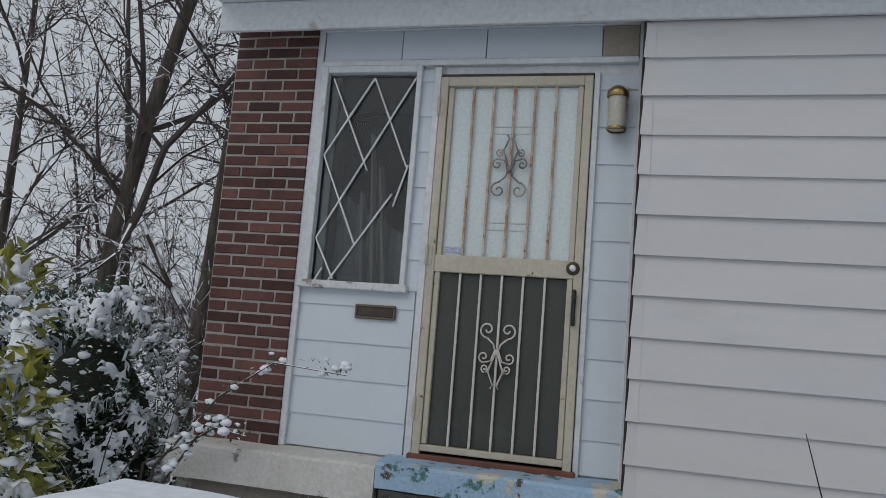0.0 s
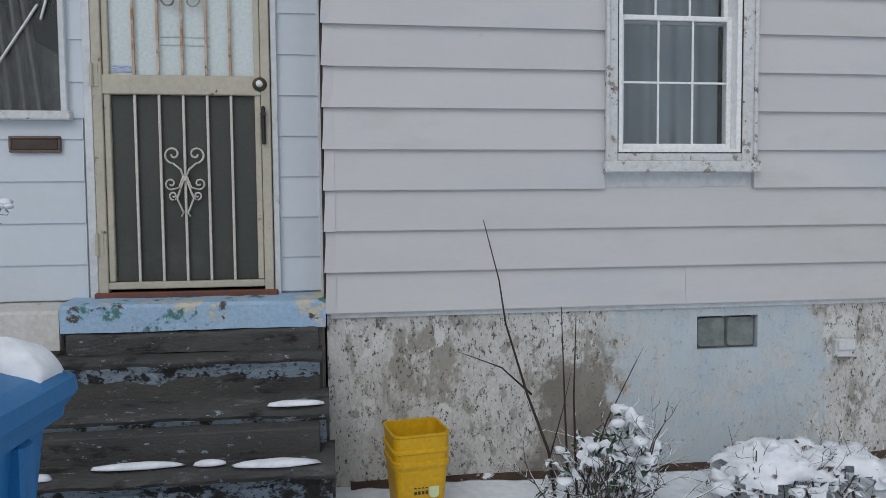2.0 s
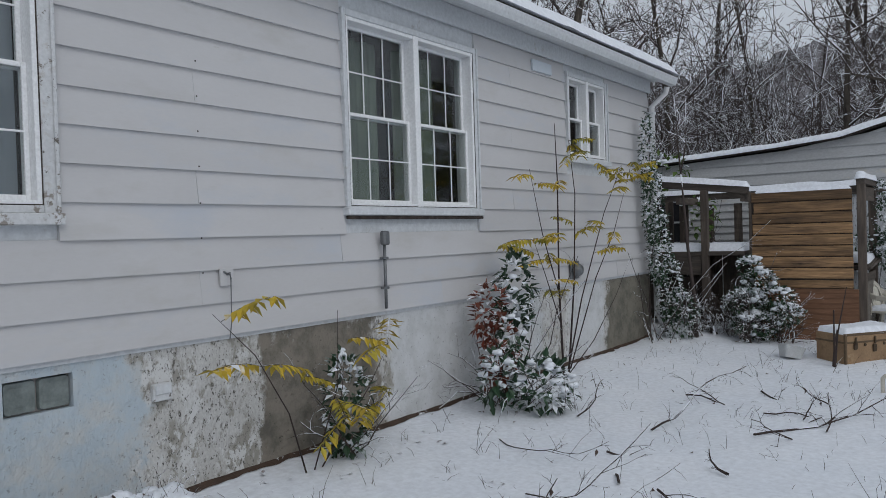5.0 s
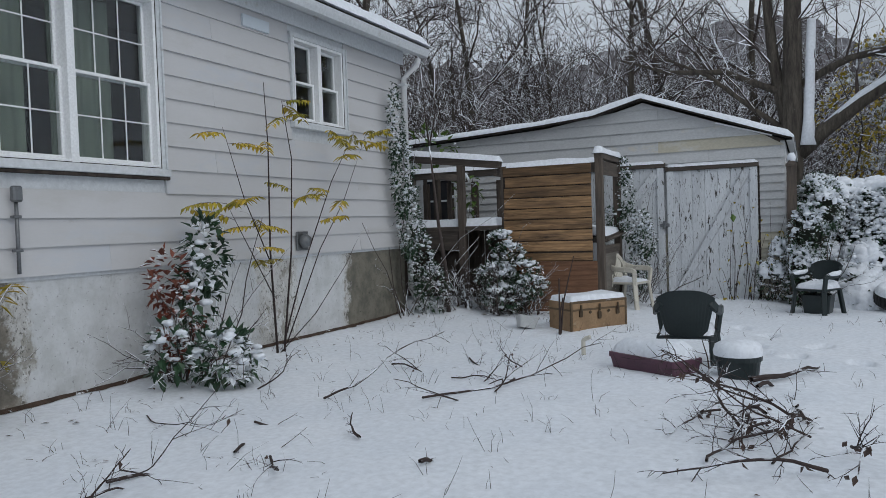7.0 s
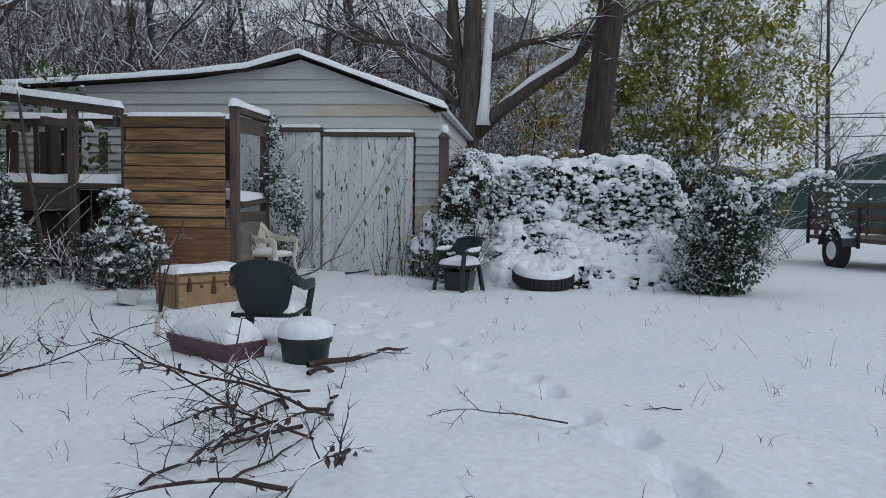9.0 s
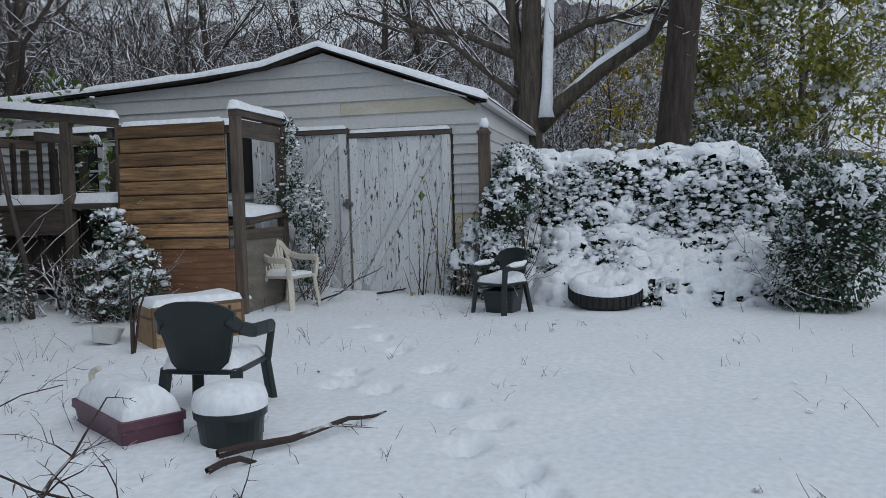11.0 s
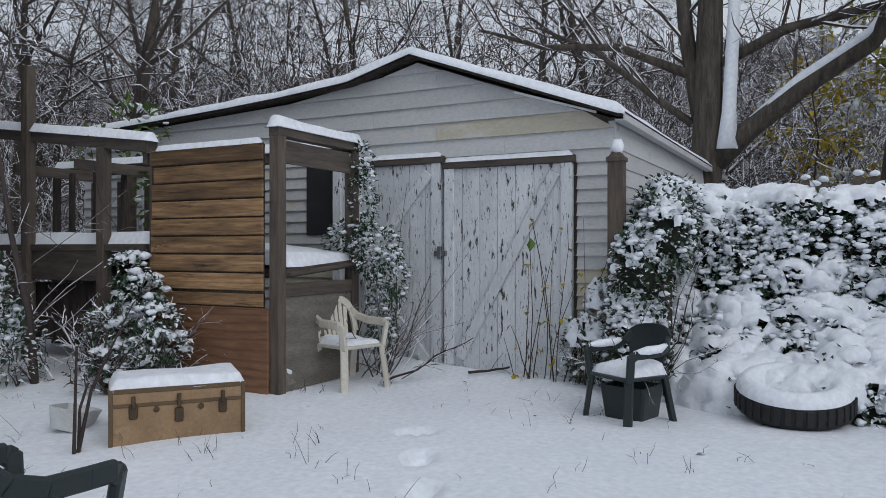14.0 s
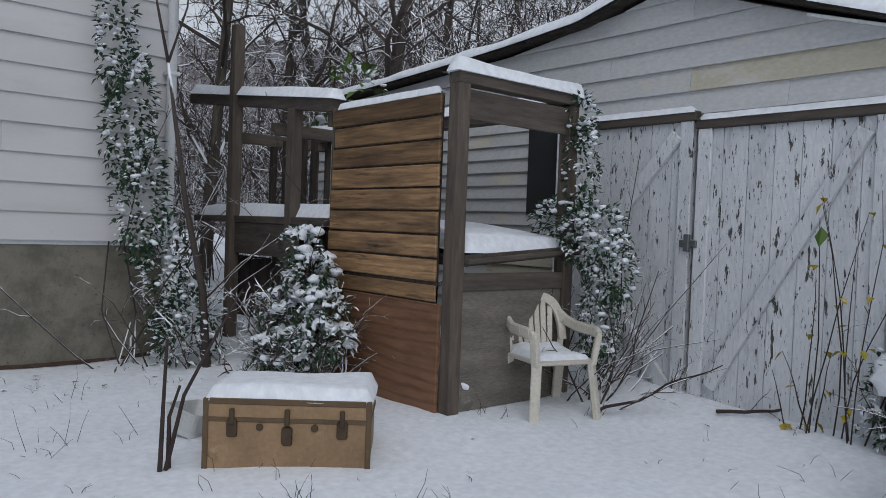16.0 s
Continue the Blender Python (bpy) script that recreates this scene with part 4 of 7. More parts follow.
lid = part("lid", Geo().rounded([(0, 0, 0.988, 0.378, 0.398), (0, 0, 1.01, 0.392, 0.412), (0, 0, 1.045, 0.388, 0.408), (0, 0.01, 1.065, 0.35, 0.37), (0, 0.02, 1.085, 0.28, 0.30)], 0.22, 5), BLUE, cart)
for s in (-1, 1):
    for x, y, w, h, z in ((s * 0.30, -0.335, 0.035, 0.03, 0.72), (s * 0.332, -0.10, 0.025, 0.03, 0.60), (s * 0.332, 0.16, 0.025, 0.03, 0.60)):
        part("rib", Geo().box(x - w, x + w, y - h, y + h, z, 0.94, 0.008), BLUE, cart)
for s in (-1, 1):
    part("recess_panel", Geo().rounded([(0, 0, -0.002, 0.11, 0.22), (0, 0, 0.018, 0.10, 0.20)], 0.3, 5, pose(s * 0.262, 0.02, 0.32, 0, s * 84, 0)), BLUE, cart)
    w = part("wheel", Geo().lathe([(0.02, -0.03), (0.11, -0.03), (0.125, -0.02), (0.125, 0.02), (0.11, 0.03), (0.02, 0.03)], 24, Matrix.Diagonal((1 / 1.25, 1 / 0.98, 1 / 1.10, 1.0)) @ pose(s * 0.29, 0.27, 0.125, 0, 90, 0)), mat("wheel_rubber", (0.02, 0.02, 0.02), (0.03, 0.03, 0.03), 9, 0.7, 0.1), cart, smooth=True)
part("handle", Geo().tube([(-0.30, 0.38, 0.98), (-0.28, 0.46, 1.0), (0.28, 0.46, 1.0), (0.30, 0.38, 0.98)], 0.016, 8), BLUE, cart, smooth=True)
WHITE_PRINT = mat("white_print", (0.72, 0.74, 0.76), (0.66, 0.68, 0.70), 9, 0.5, 0.0)
front = pose(-0.02, -0.353, 0.852, 95.2, 0, 0)
for k in range(5):
    a = math.pi / 2 + 2 * math.pi * k / 5
    tip = Vector((0.062 * math.cos(a), 0.086 * math.sin(a), 0.003))
    g = Geo()
    for s in (-1, 1):
        b = a + s * math.pi / 5
        mid = Vector((0.030 * math.cos(b), 0.042 * math.sin(b), 0.003))
        g.beam(front @ tip, front @ (tip * 0.22 + mid * 0.78), 0.016, 0.003, 0.001)
    part("emblem_arrow", g, WHITE_PRINT, cart, "white arrow of a printed star")
for k, (w, h, z) in enumerate(((0.120, 0.028, -0.100), (0.070, 0.016, -0.132), (0.122, 0.015, -0.159))):
    n = (8, 8, 16)[k]
    for i in range(n):
        u = -w + 2 * w * i / n
        part("printed_bar", Geo().box(u, u + 2 * w / n * 0.80, z - h / 2, z + h / 2, 0.0, 0.003, 0.0005, front), WHITE_PRINT, cart)
# the snow cap, fallen away along one side of the lid
g = Geo()
N = 76
for j in range(N + 1):
    for i in range(N + 1):
        x, y = -0.39 + 0.78 * i / N, -0.41 + 0.82 * j / N
        rough_rim = 0.011 * noise.noise(Vector((x * 5, y * 5, 4))) + 0.009 * noise.noise(Vector((x * 25, y * 25, 1)))
        qx, qy = max(0, abs(x) - 0.27), max(0, abs(y) - 0.29)
        d = min(0.375 - abs(x), 0.395 - abs(y), 0.105 - math.hypot(qx, qy), max(0.298 - x, y - 0.20, -0.24 - y))
        smooth_d, d = d, d + rough_rim
        r = max(abs(x) / 0.39, abs(y) / 0.41)
        deck_z = 1.045 + 0.04 * min(1, max(0, (1 - r) / 0.3))
        if d <= 0:
            x, y = x * 0.93, y * 0.93
        g.v.append((x, y, deck_z + 0.042 * math.sqrt(min(1, d / 0.03)) + 0.052 * math.sin(math.pi / 2 * min(1, max(0, smooth_d) / 0.34)) + 0.006 * noise.noise(Vector((x * 4, y * 4, 9))) if d > 0 else deck_z - 0.045))
g.f = [(j * (N + 1) + i, j * (N + 1) + i + 1, (j + 1) * (N + 1) + i + 1, (j + 1) * (N + 1) + i) for j in range(N) for i in range(N)]
whole("bin_snow", g, SNOW, "thick cap of snow on the bin lid", "snow", cart.matrix_basis.copy(), kind="stuff", smooth=True)

# ---- yellow pail ----
YELLOW = mat("yellow_plastic", (0.62, 0.36, 0.008), (0.55, 0.31, 0.008), 4.0, 0.45, 0.05, 60.0, stains=(((0.22, 0.13, 0.02), 6.0, 0.66, 0.72),))
pail = thing("pail", "square yellow plastic pail standing in the snow", "pail", pose(0.72, 3.70, gh(0.72, 3.70) - 0.02, 0, 0, 8) @ Matrix.Scale(1.1, 4))
part("body", Geo().rounded([(0, 0, 0.0, 0.095, 0.095), (0, 0, 0.23, 0.113, 0.113), (0, 0, 0.25, 0.122, 0.122), (0, 0, 0.265, 0.122, 0.122), (0, 0, 0.27, 0.115, 0.115), (0, 0, 0.30, 0.117, 0.117), (0, 0, 0.305, 0.124, 0.124), (0, 0, 0.315, 0.124, 0.124),
                            (0, 0, 0.32, 0.117, 0.117), (0, 0, 0.37, 0.12, 0.12), (0, 0, 0.375, 0.124, 0.124), (0, 0, 0.383, 0.124, 0.124), (0, 0, 0.383, 0.114, 0.114), (0, 0, 0.08, 0.092, 0.092)], 0.3, 5), YELLOW, pail, smooth=False)
face = pose(0, -0.1065, 0.14, 86, 0, 0)
part("label_band", Geo().box(-0.07, 0.06, 0.035, 0.068, 0, 0.002, 0.0005, face), mat("green_print", (0.30, 0.50, 0.22), (0.34, 0.52, 0.24), 20, 0.5, 0.0), pail)
part("label_patch", Geo().rounded([(0.05, -0.0, 0.0, 0.022, 0.03), (0.05, -0.0, 0.002, 0.022, 0.03)], 0.9, 5, face), mat("pale_print", (0.55, 0.62, 0.40), (0.50, 0.60, 0.30), 30, 0.5, 0.0), pail)
part("label_patch", Geo().rounded([(-0.045, -0.065, 0.0, 0.03, 0.03), (-0.045, -0.065, 0.002, 0.03, 0.03)], 0.9, 5, face), mat("pink_print", (0.70, 0.42, 0.22), (0.66, 0.40, 0.18), 30, 0.5, 0.0), pail)
for k in range(2):
    g = Geo()
    for i in range(4):
        g.box(-0.035 + 0.016 * i, -0.024 + 0.016 * i, 0.012 - 0.024 * k, 0.026 - 0.024 * k, 0, 0.002, 0.0004, face)
    part("printed_line", g, mat("black_print", (0.03, 0.03, 0.03), (0.04, 0.04, 0.04), 9, 0.5, 0.0), pail)

# ---- small fittings on the house wall ----
gb = thing("glass_block_window", "two grimy glass blocks set into the foundation", "basement window", kind="structure")
BLOCK = mat("glass_block", (0.22, 0.25, 0.24), (0.12, 0.14, 0.135), 12.0, 0.25, 0.4, 30.0)
for x0, x1 in ((2.292, 2.456), (2.464, 2.628)):
    part("glass_block", Geo().rounded([((x0 + x1) / 2, 0.855, 0.0, (x1 - x0) / 2, 0.083), ((x0 + x1) / 2, 0.855, 0.02, (x1 - x0) / 2 - 0.006, 0.077), ((x0 + x1) / 2, 0.855, 0.012, 0.05, 0.05)], 0.25, 4, pose(0, 4.075, 0, 90, 0, 0)), BLOCK, gb)
part("mortar", Geo().box(2.284, 2.636, 4.078, 4.10, 0.765, 0.946), MORTAR, gb)
outlet = thing("outlet_box", "small painted outlet box on the foundation", "outlet box", pose(3.14, 4.03, 0.75))
part("box", Geo().box(-0.06, 0.06, -0.03, 0.01, -0.05, 0.05, 0.006), OLD_TRIM, outlet)
part("cover", Geo().box(-0.05, 0.05, -0.04, -0.03, -0.01, 0.045, 0.004), TRIM, outlet)
faucet = thing("wall_bracket", "grey bracket with a hanging wire on the siding", "bracket", pose(3.60, 3.985, 1.40))
part("plate", Geo().box(-0.05, 0.05, -0.004, 0.01, -0.07, 0.04, 0.002), SIDING, faucet)
STEEL = mat("dull_steel", (0.22, 0.23, 0.24), (0.16, 0.165, 0.17), 12, 0.45, 0.2, metal=0.7)
part("hook", Geo().tube([(0, 0, 0.0), (0, -0.03, 0.01), (0.0, -0.04, -0.03)], 0.008, 6).tube([(-0.03, -0.012, 0.02), (0.0, -0.012, 0.0)], 0.006, 6), STEEL, faucet)
part("wire", Geo().tube([(0, -0.04, -0.03), (0.005, -0.03, -0.15), (0.01, -0.02, -0.30), (0.0, -0.01, -0.40)], 0.004, 5), STEEL, faucet)
pipe = thing("conduit", "galvanised conduit with a weather head on the siding", "conduit", pose(5.06, 3.95, 1.05))
part("pipe", Geo().tube([(0, 0, 0), (0, 0, 0.50)], 0.013, 8), STEEL, pipe, smooth=True)
part("head", Geo().box(-0.035, 0.035, -0.035, 0.02, 0.49, 0.60, 0.012), STEEL, pipe)
for z in (0.15, 0.38):
    part("strap", Geo().box(-0.03, 0.03, -0.016, 0.03, z, z + 0.02), STEEL, pipe)
patch = whole("siding_patch", Geo().box(7.50, 7.90, 3.972, 3.998, 3.27, 3.385, 0.003), PORCH_SIDING, "pale patch plate under the eaves", "plate", kind="structure")
vent = thing("dryer_vent", "grey metal dryer vent hood on the wall", "vent", pose(8.32, 3.98, 1.17))
part("hood", Geo().lathe([(0.0, 0.10), (0.05, 0.09), (0.075, 0.05), (0.08, 0.0), (0.07, 0.0), (0.062, 0.045)], 16, pose(0, 0, 0, 90, 0, 0)), STEEL, vent, smooth=True)
part("collar", Geo().box(-0.10, 0.10, -0.008, 0.01, -0.10, 0.10), STEEL, vent)
nails = Geo()
for z in (1.42, 1.63, 1.84, 2.06, 2.27, 2.48, 2.69):
    nails.lathe([(0.0, 0.003), (0.005, 0.002), (0.0055, 0.0)], 8, pose(3.42, 3.975, z, 90, 0, 0))
whole("siding_nails", nails, BARK_DARK, "row of rusty nail heads in the siding", "nails", kind="stuff")

# curtains behind the windows
def curtain(x0, x1, z0, z1, y, m, name, label):
    g = Geo()
    n = max(8, round((x1 - x0) / 0.02))
    for k in range(n + 1):
        x = x0 + (x1 - x0) * k / n
        yy = y + 0.02 * math.sin(k * 0.9) + 0.01 * math.sin(k * 0.37)
        g.v += [(x, yy, z0), (x, yy, z1)]
    g.f = [(2 * k, 2 * k + 2, 2 * k + 3, 2 * k + 1) for k in range(n)]
    return whole(name, g, m, label, "curtain", smooth=True)


# Grey cloth, lightened and blued to include the sky's reflection in the pane.
GREY_CLOTH = mat("grey_cloth", (0.30, 0.33, 0.37), (0.25, 0.28, 0.32), 3, 0.9, 0.05)
GREEN_CLOTH = mat("green_cloth", (0.20, 0.24, 0.19), (0.13, 0.16, 0.13), 3, 0.9, 0.05)
curtain(1.83, 2.49, 1.01, 3.15, 4.26, GREY_CLOTH, "curtain", "grey curtain drawn behind the window")
curtain(4.76, 5.40, 1.01, 3.20, 4.30, GREEN_CLOTH, "curtain", "dull green curtain behind the window")
curtain(5.62, 6.20, 1.01, 3.20, 4.30, GREEN_CLOTH, "curtain", "dull green curtain behind the window")


# ---- the garage ----
GX, RIDGE = 13.25, (1.315, 3.065)
EDGE = [(-0.70, 2.33), RIDGE, (2.04, 2.87), (2.85, 2.80), (3.70, 2.745), (4.79, 2.69), (6.30, 2.62)]


def rake(y):
    for (a, za), (b, zb) in zip(EDGE, EDGE[1:]):
        if a <= y <= b:
            return za + (zb - za) * (y - a) / (b - a)
    return EDGE[0][1] if y < EDGE[0][0] else EDGE[-1][1]


garage = thing("garage", "weathered pale clapboard garage with snow on its low gable roof", "garage")
GL, GR = 6.1, -0.60
prof = [(GR, -0.1), (GL, -0.1), (GL, rake(GL) - 0.05)] + [(y, z - 0.05) for y, z in EDGE[-2:0:-1]] + [(GR, rake(GR) - 0.05)]
n = len(prof)
gable = part("front_wall", Geo().add([(x, y, z) for x in (GX + 0.012, GX + 0.12) for y, z in prof],
                                     [(i, (i + 1) % n, n + (i + 1) % n, n + i) for i in range(n)] + [tuple(range(n))[::-1], tuple(n + i for i in range(n))]), OLD_WOOD, garage)
rnd = random.Random(21)
GLAP = 0.150
z = 0.12
while z < 3.0:
    g_lap = 0.115 if z < 2.05 else 0.165
    zt = z + g_lap + 0.008
    ys_low = [y / 50 for y in range(int(GR * 50), int(GL * 50) + 1) if rake(y / 50) - 0.055 > z + 0.01]
    ys_top = [y / 50 for y in range(int(GR * 50), int(GL * 50) + 1) if rake(y / 50) - 0.055 > zt]
    if not ys_low:
        break
    if not ys_top:
        ys_top = [RIDGE[0], RIDGE[0]]
    lo0, lo1, hi0, hi1 = min(ys_low), max(ys_low), min(ys_top), max(ys_top)
    cuts = [lo0] + [c for c in (0.4 + 0.7 * (round(z * 7) % 3), 2.6 + 0.5 * (round(z * 9) % 3), 4.7) if lo0 + 0.4 < c < lo1 - 0.4 and hi0 < c < hi1] + [lo1]
    for a, b in zip(cuts, cuts[1:]):
        w0 = hi0 if a == lo0 else a
        w1 = hi1 if b == lo1 else b
        ob = part("clapboard", lap(-b + 0.001, -a - 0.001, z, min(zt, rake(RIDGE[0]) - 0.06), -w1 + 0.001, -w0 - 0.001, 0.030), GARAGE_CREAM if (z < 0.95 and a < 0.6) or (2.2 < z < 2.5 and a < 0.9 and b < 1.5) else GARAGE, gable)
        ob.matrix_basis = pose(GX, 0, 0, 0, 0, -90)
    z += g_lap
part("side_wall", Geo().box(GX + 0.02, GX + 6.0, GR, GR + 0.1, -0.1, 2.33), GARAGE, garage)
for k in range(14):
    ob = part("clapboard", lap(0.02, 6.0, 0.12 + GLAP * k, 0.128 + GLAP * (k + 1), 0.02, 6.0, 0.018), GARAGE, garage)
    ob.location = (GX, GR, 0)
part("corner_board", Geo().box(GX - 0.015, GX + 0.06, GR - 0.012, GR + 0.05, -0.05, 2.30), GARAGE, garage)
part("back_wall", Geo().box(GX + 5.9, GX + 6.0, GR, GL, -0.1, 2.5), GARAGE, garage)
part("far_side_wall", Geo().box(GX + 0.1, GX + 6.0, GL - 0.1, GL, -0.1, 2.55), GARAGE, garage)
g, s = Geo(), Geo()
k = len(EDGE)
for x in (GX - 0.14, GX + 6.2):
    g.v += [(x, y, zz) for y, zz in EDGE] + [(x, y, zz - 0.026) for y, zz in EDGE]
for i in range(k - 1):
    g.f += [(i, i + 1, 2 * k + i + 1, 2 * k + i), (k + i, 3 * k + i, 3 * k + i + 1, k + i + 1), (i, k + i, k + i + 1, i + 1), (2 * k + i, 2 * k + i + 1, 3 * k + i + 1, 3 * k + i)]
g.f += [(0, 2 * k, 3 * k, k), (k - 1, 2 * k - 1, 4 * k - 1, 3 * k - 1)]
part("roof_deck", g, BARK_DARK, garage, "dark ragged roof edge")
g = Geo()
nu, nv = 90, 12
for j in range(nv + 1):
    for i in range(nu + 1):
        y = EDGE[0][0] - 0.03 + (EDGE[-1][0] - EDGE[0][0] + 0.06) * i / nu
        x = GX - 0.17 + 6.4 * (j / nv) ** 2
        h = 0.075 * (1 + 0.3 * noise.noise(Vector((x * 2, y * 2.5, 3)))) * (1 if 0 < j < nv and 0 < i < nu else 0.15)
        g.v.append((x + (0.02 * noise.noise(Vector((y * 5, 0, 1))) if j == 0 else 0), y, rake(y) + h))
g.f = [(j * (nu + 1) + i, (j + 1) * (nu + 1) + i, (j + 1) * (nu + 1) + i + 1, j * (nu + 1) + i + 1) for j in range(nv) for i in range(nu)]
g.v += [(GX - 0.17, y, rake(y) - 0.01) for y in (EDGE[0][0] - 0.03 + (EDGE[-1][0] - EDGE[0][0] + 0.06) * i / nu for i in range(nu + 1))]
b0 = (nu + 1) * (nv + 1)
g.f += [(i, i + 1, b0 + i + 1, b0 + i) for i in range(nu)]
whole("garage_snow", g, SNOW, "snow lying on the garage roof", "snow", kind="stuff", smooth=True)
part("verge_strip", Geo().beam((GX - 0.03, -0.45, 2.38), (GX - 0.03, 0.30, 2.62), 0.035, 0.02), VINYL, garage)
part("eave_board", Geo().box(GX - 0.13, GX + 6.1, -0.720, -0.704, 2.275, 2.336), GARAGE, garage)
part("soffit", Geo().box(GX - 0.12, GX + 6.0, -0.703, GR - 0.03, 2.278, 2.292), GARAGE, garage)


def leaf_door(y0, y1, z0, z1, top_tilt, brace, lab):
    """One swinging plank leaf with rails and a diagonal brace."""
    d = part("door", Geo().box(GX - 0.05, GX - 0.03, y0, y1, z0, z1, 0.003), BARN, garage, lab)
    n_ = 7
    for i in range(n_):
        a, b = y0 + (y1 - y0) * i / n_, y0 + (y1 - y0) * (i + 1) / n_
        part("plank", Geo().box(GX - 0.062, GX - 0.050, a + 0.0015, b - 0.0015, z0 + rnd.uniform(-0.01, 0.015), z1, 0.003), BARN, d)
    for y in (y0 + 0.05, y1 - 0.05):
        part("stile", Geo().box(GX - 0.090, GX - 0.063, y - 0.05, y + 0.05, z0, z1, 0.004), BARN, d)
    part("brace", Geo().beam((GX - 0.088, *brace[0]), (GX - 0.088, *brace[1]), 0.040, 0.10), BARN, d)
    part("top_rail", Geo().box(GX - 0.10, GX - 0.02, y0 - 0.02, y1 + 0.02, z1, z1 + 0.07, 0.006), OLD_WOOD_H, d)
    return d


leaf_door(-0.25, 0.98, -0.02, 1.96, 0, ((0.82, 0.22), (-0.10, 1.88)), "white peeling plank garage door leaf")
half_leaf = leaf_door(1.02, 2.25, 0.0, 2.02, 0, ((1.14, 1.93), (1.88, 1.06)), "white peeling plank garage door leaf")
part("brace", Geo().beam((GX - 0.088, 1.88, 0.98), (GX - 0.088, 1.16, 0.16), 0.040, 0.10), BARN, half_leaf)
part("latch", Geo().box(GX - 0.11, GX - 0.082, 0.95, 1.08, 1.15, 1.20).box(GX - 0.12, GX - 0.09, 1.0, 1.04, 1.12, 1.24), STEEL, garage)
# Dark strip in place of the thin shaded gap beside the right leaf.
part("door_jamb", Geo().box(GX - 0.03, GX + 0.01, -0.278, -0.252, 0.05, 1.98), BARK_DARK, garage)
for y0, y1, z in ((-0.27, 1.0, 2.03), (1.0, 2.25, 2.09)):
    whole("door_snow", snow_slab(GX - 0.11, GX - 0.01, y0, y1, z, z, 0.035, 0.05, rag=0.008), SNOW, "line of snow on the top rail of the garage door", "snow", kind="stuff", smooth=True)
gwin = part("window", Geo().box(GX - 0.026, GX + 0.005, 4.42, 5.02, 1.32, 2.08), TRIM, garage)
for y0, y1, z0, z1 in ((4.40, 4.48, 1.30, 2.10), (4.96, 5.04, 1.30, 2.10), (4.481, 4.959, 2.03, 2.10), (4.481, 4.959, 1.30, 1.37)):
    part("window_frame", Geo().box(GX - 0.05, GX + 0.005, y0, y1, z0, z1), TRIM, gwin)
for y0, y1, z0, z1 in ((4.70, 4.73, 1.372, 2.028), (4.482, 4.698, 1.68, 1.71), (4.732, 4.958, 1.68, 1.71)):
    part("muntin", Geo().box(GX - 0.046, GX - 0.034, y0, y1, z0, z1), TRIM, gwin)
part("pane", Geo().box(GX - 0.034, GX - 0.028, 4.48, 4.96, 1.37, 2.03), mat("dark_pane", (0.02, 0.022, 0.025), (0.03, 0.03, 0.035), 4, 0.08, 0.0), gwin)
# No hole here: a near-black sheet paints the shaded opening.
part("dark_opening", Geo().box(GX - 0.036, GX - 0.028, 2.28, 2.62, 1.36, 2.15), DARK, garage, "near-black sheet painted as the shaded window opening behind the vine")

# ---- the plank shelter ----
SX, SY = 11.50, 1.56
shelter = thing("plank_shelter", "weathered timber stall with stained planks, counters and snow on its beams", "shelter", pose(0, 0, 0))


def post(x, y, z0, z1, w=0.095, lab=""):
    return part("post", Geo().box(x - w / 2, x + w / 2, y - w / 2, y + w / 2, z0, z1, 0.006), OLD_WOOD, shelter, lab)


post(SX, SY, 0.0, 2.10)
post(SX, 2.87, 0.0, 2.06)
post(12.50, SY, 0.0, 2.08)
post(SX - 0.02, 3.52, 0.0, 2.12)
post(SX - 0.05, 4.54, 0.0, 2.95)
post(12.50, 3.1, 0.0, 2.06)
post(12.5, 4.4, 0.0, 2.03)
rnd = random.Random(5)
z = 2.045
for k in range(8):
    h = 0.146
    dy = 0.02 * (k % 2)
    part("plank", Geo().box(SX - 0.068, SX - 0.045 + rnd.uniform(-0.004, 0.004), 1.655, 2.905 - dy - rnd.uniform(0, 0.04), z - h + 0.013, z, 0.013), PLANK, shelter)
    z -= h
# Dark sheet added behind, painting the shadow lines between planks.
part("backing_plank", Geo().box(SX - 0.050, SX - 0.030, 1.66, 2.88, 0.74, 2.03), BARK_DARK, shelter)
part("low_plank", Geo().box(SX - 0.058, SX - 0.03, 1.66, 2.88, 0.765, z - 0.012), PLANK, shelter)
part("plywood_panel", Geo().box(SX - 0.075, SX - 0.05, 1.60, 2.86, 0.06, 0.755, 0.004), PLYWOOD, shelter, "warm brown plywood sheet")
part("side_panel", Geo().box(SX + 0.05, 12.46, SY - 0.02, SY, 0.10, 0.93, 0.003), GREY_PLY, shelter, "grey weathered plywood side")
part("side_panel", Geo().box(SX + 0.05, 12.46, SY - 0.034, SY - 0.021, 0.84, 0.95, 0.003), OLD_WOOD_X, shelter)
part("counter_front", Geo().beam((SX + 0.04, SY - 0.05, 1.02), (12.60, SY - 0.05, 1.10), 0.09, 0.03), OLD_WOOD_X, shelter)
part("counter", Geo().add([(SX + 0.04, SY - 0.06, 1.06), (12.60, SY - 0.06, 1.13), (12.60, 2.9, 1.13), (SX + 0.04, 2.9, 1.06), (SX + 0.04, SY - 0.06, 0.99), (12.60, SY - 0.06, 1.07), (12.60, 2.9, 1.07), (SX + 0.04, 2.9, 0.99)],
                          [(0, 1, 2, 3), (4, 7, 6, 5), (0, 4, 5, 1), (1, 5, 6, 2), (2, 6, 7, 3), (3, 7, 4, 0)]), OLD_WOOD_H, shelter)
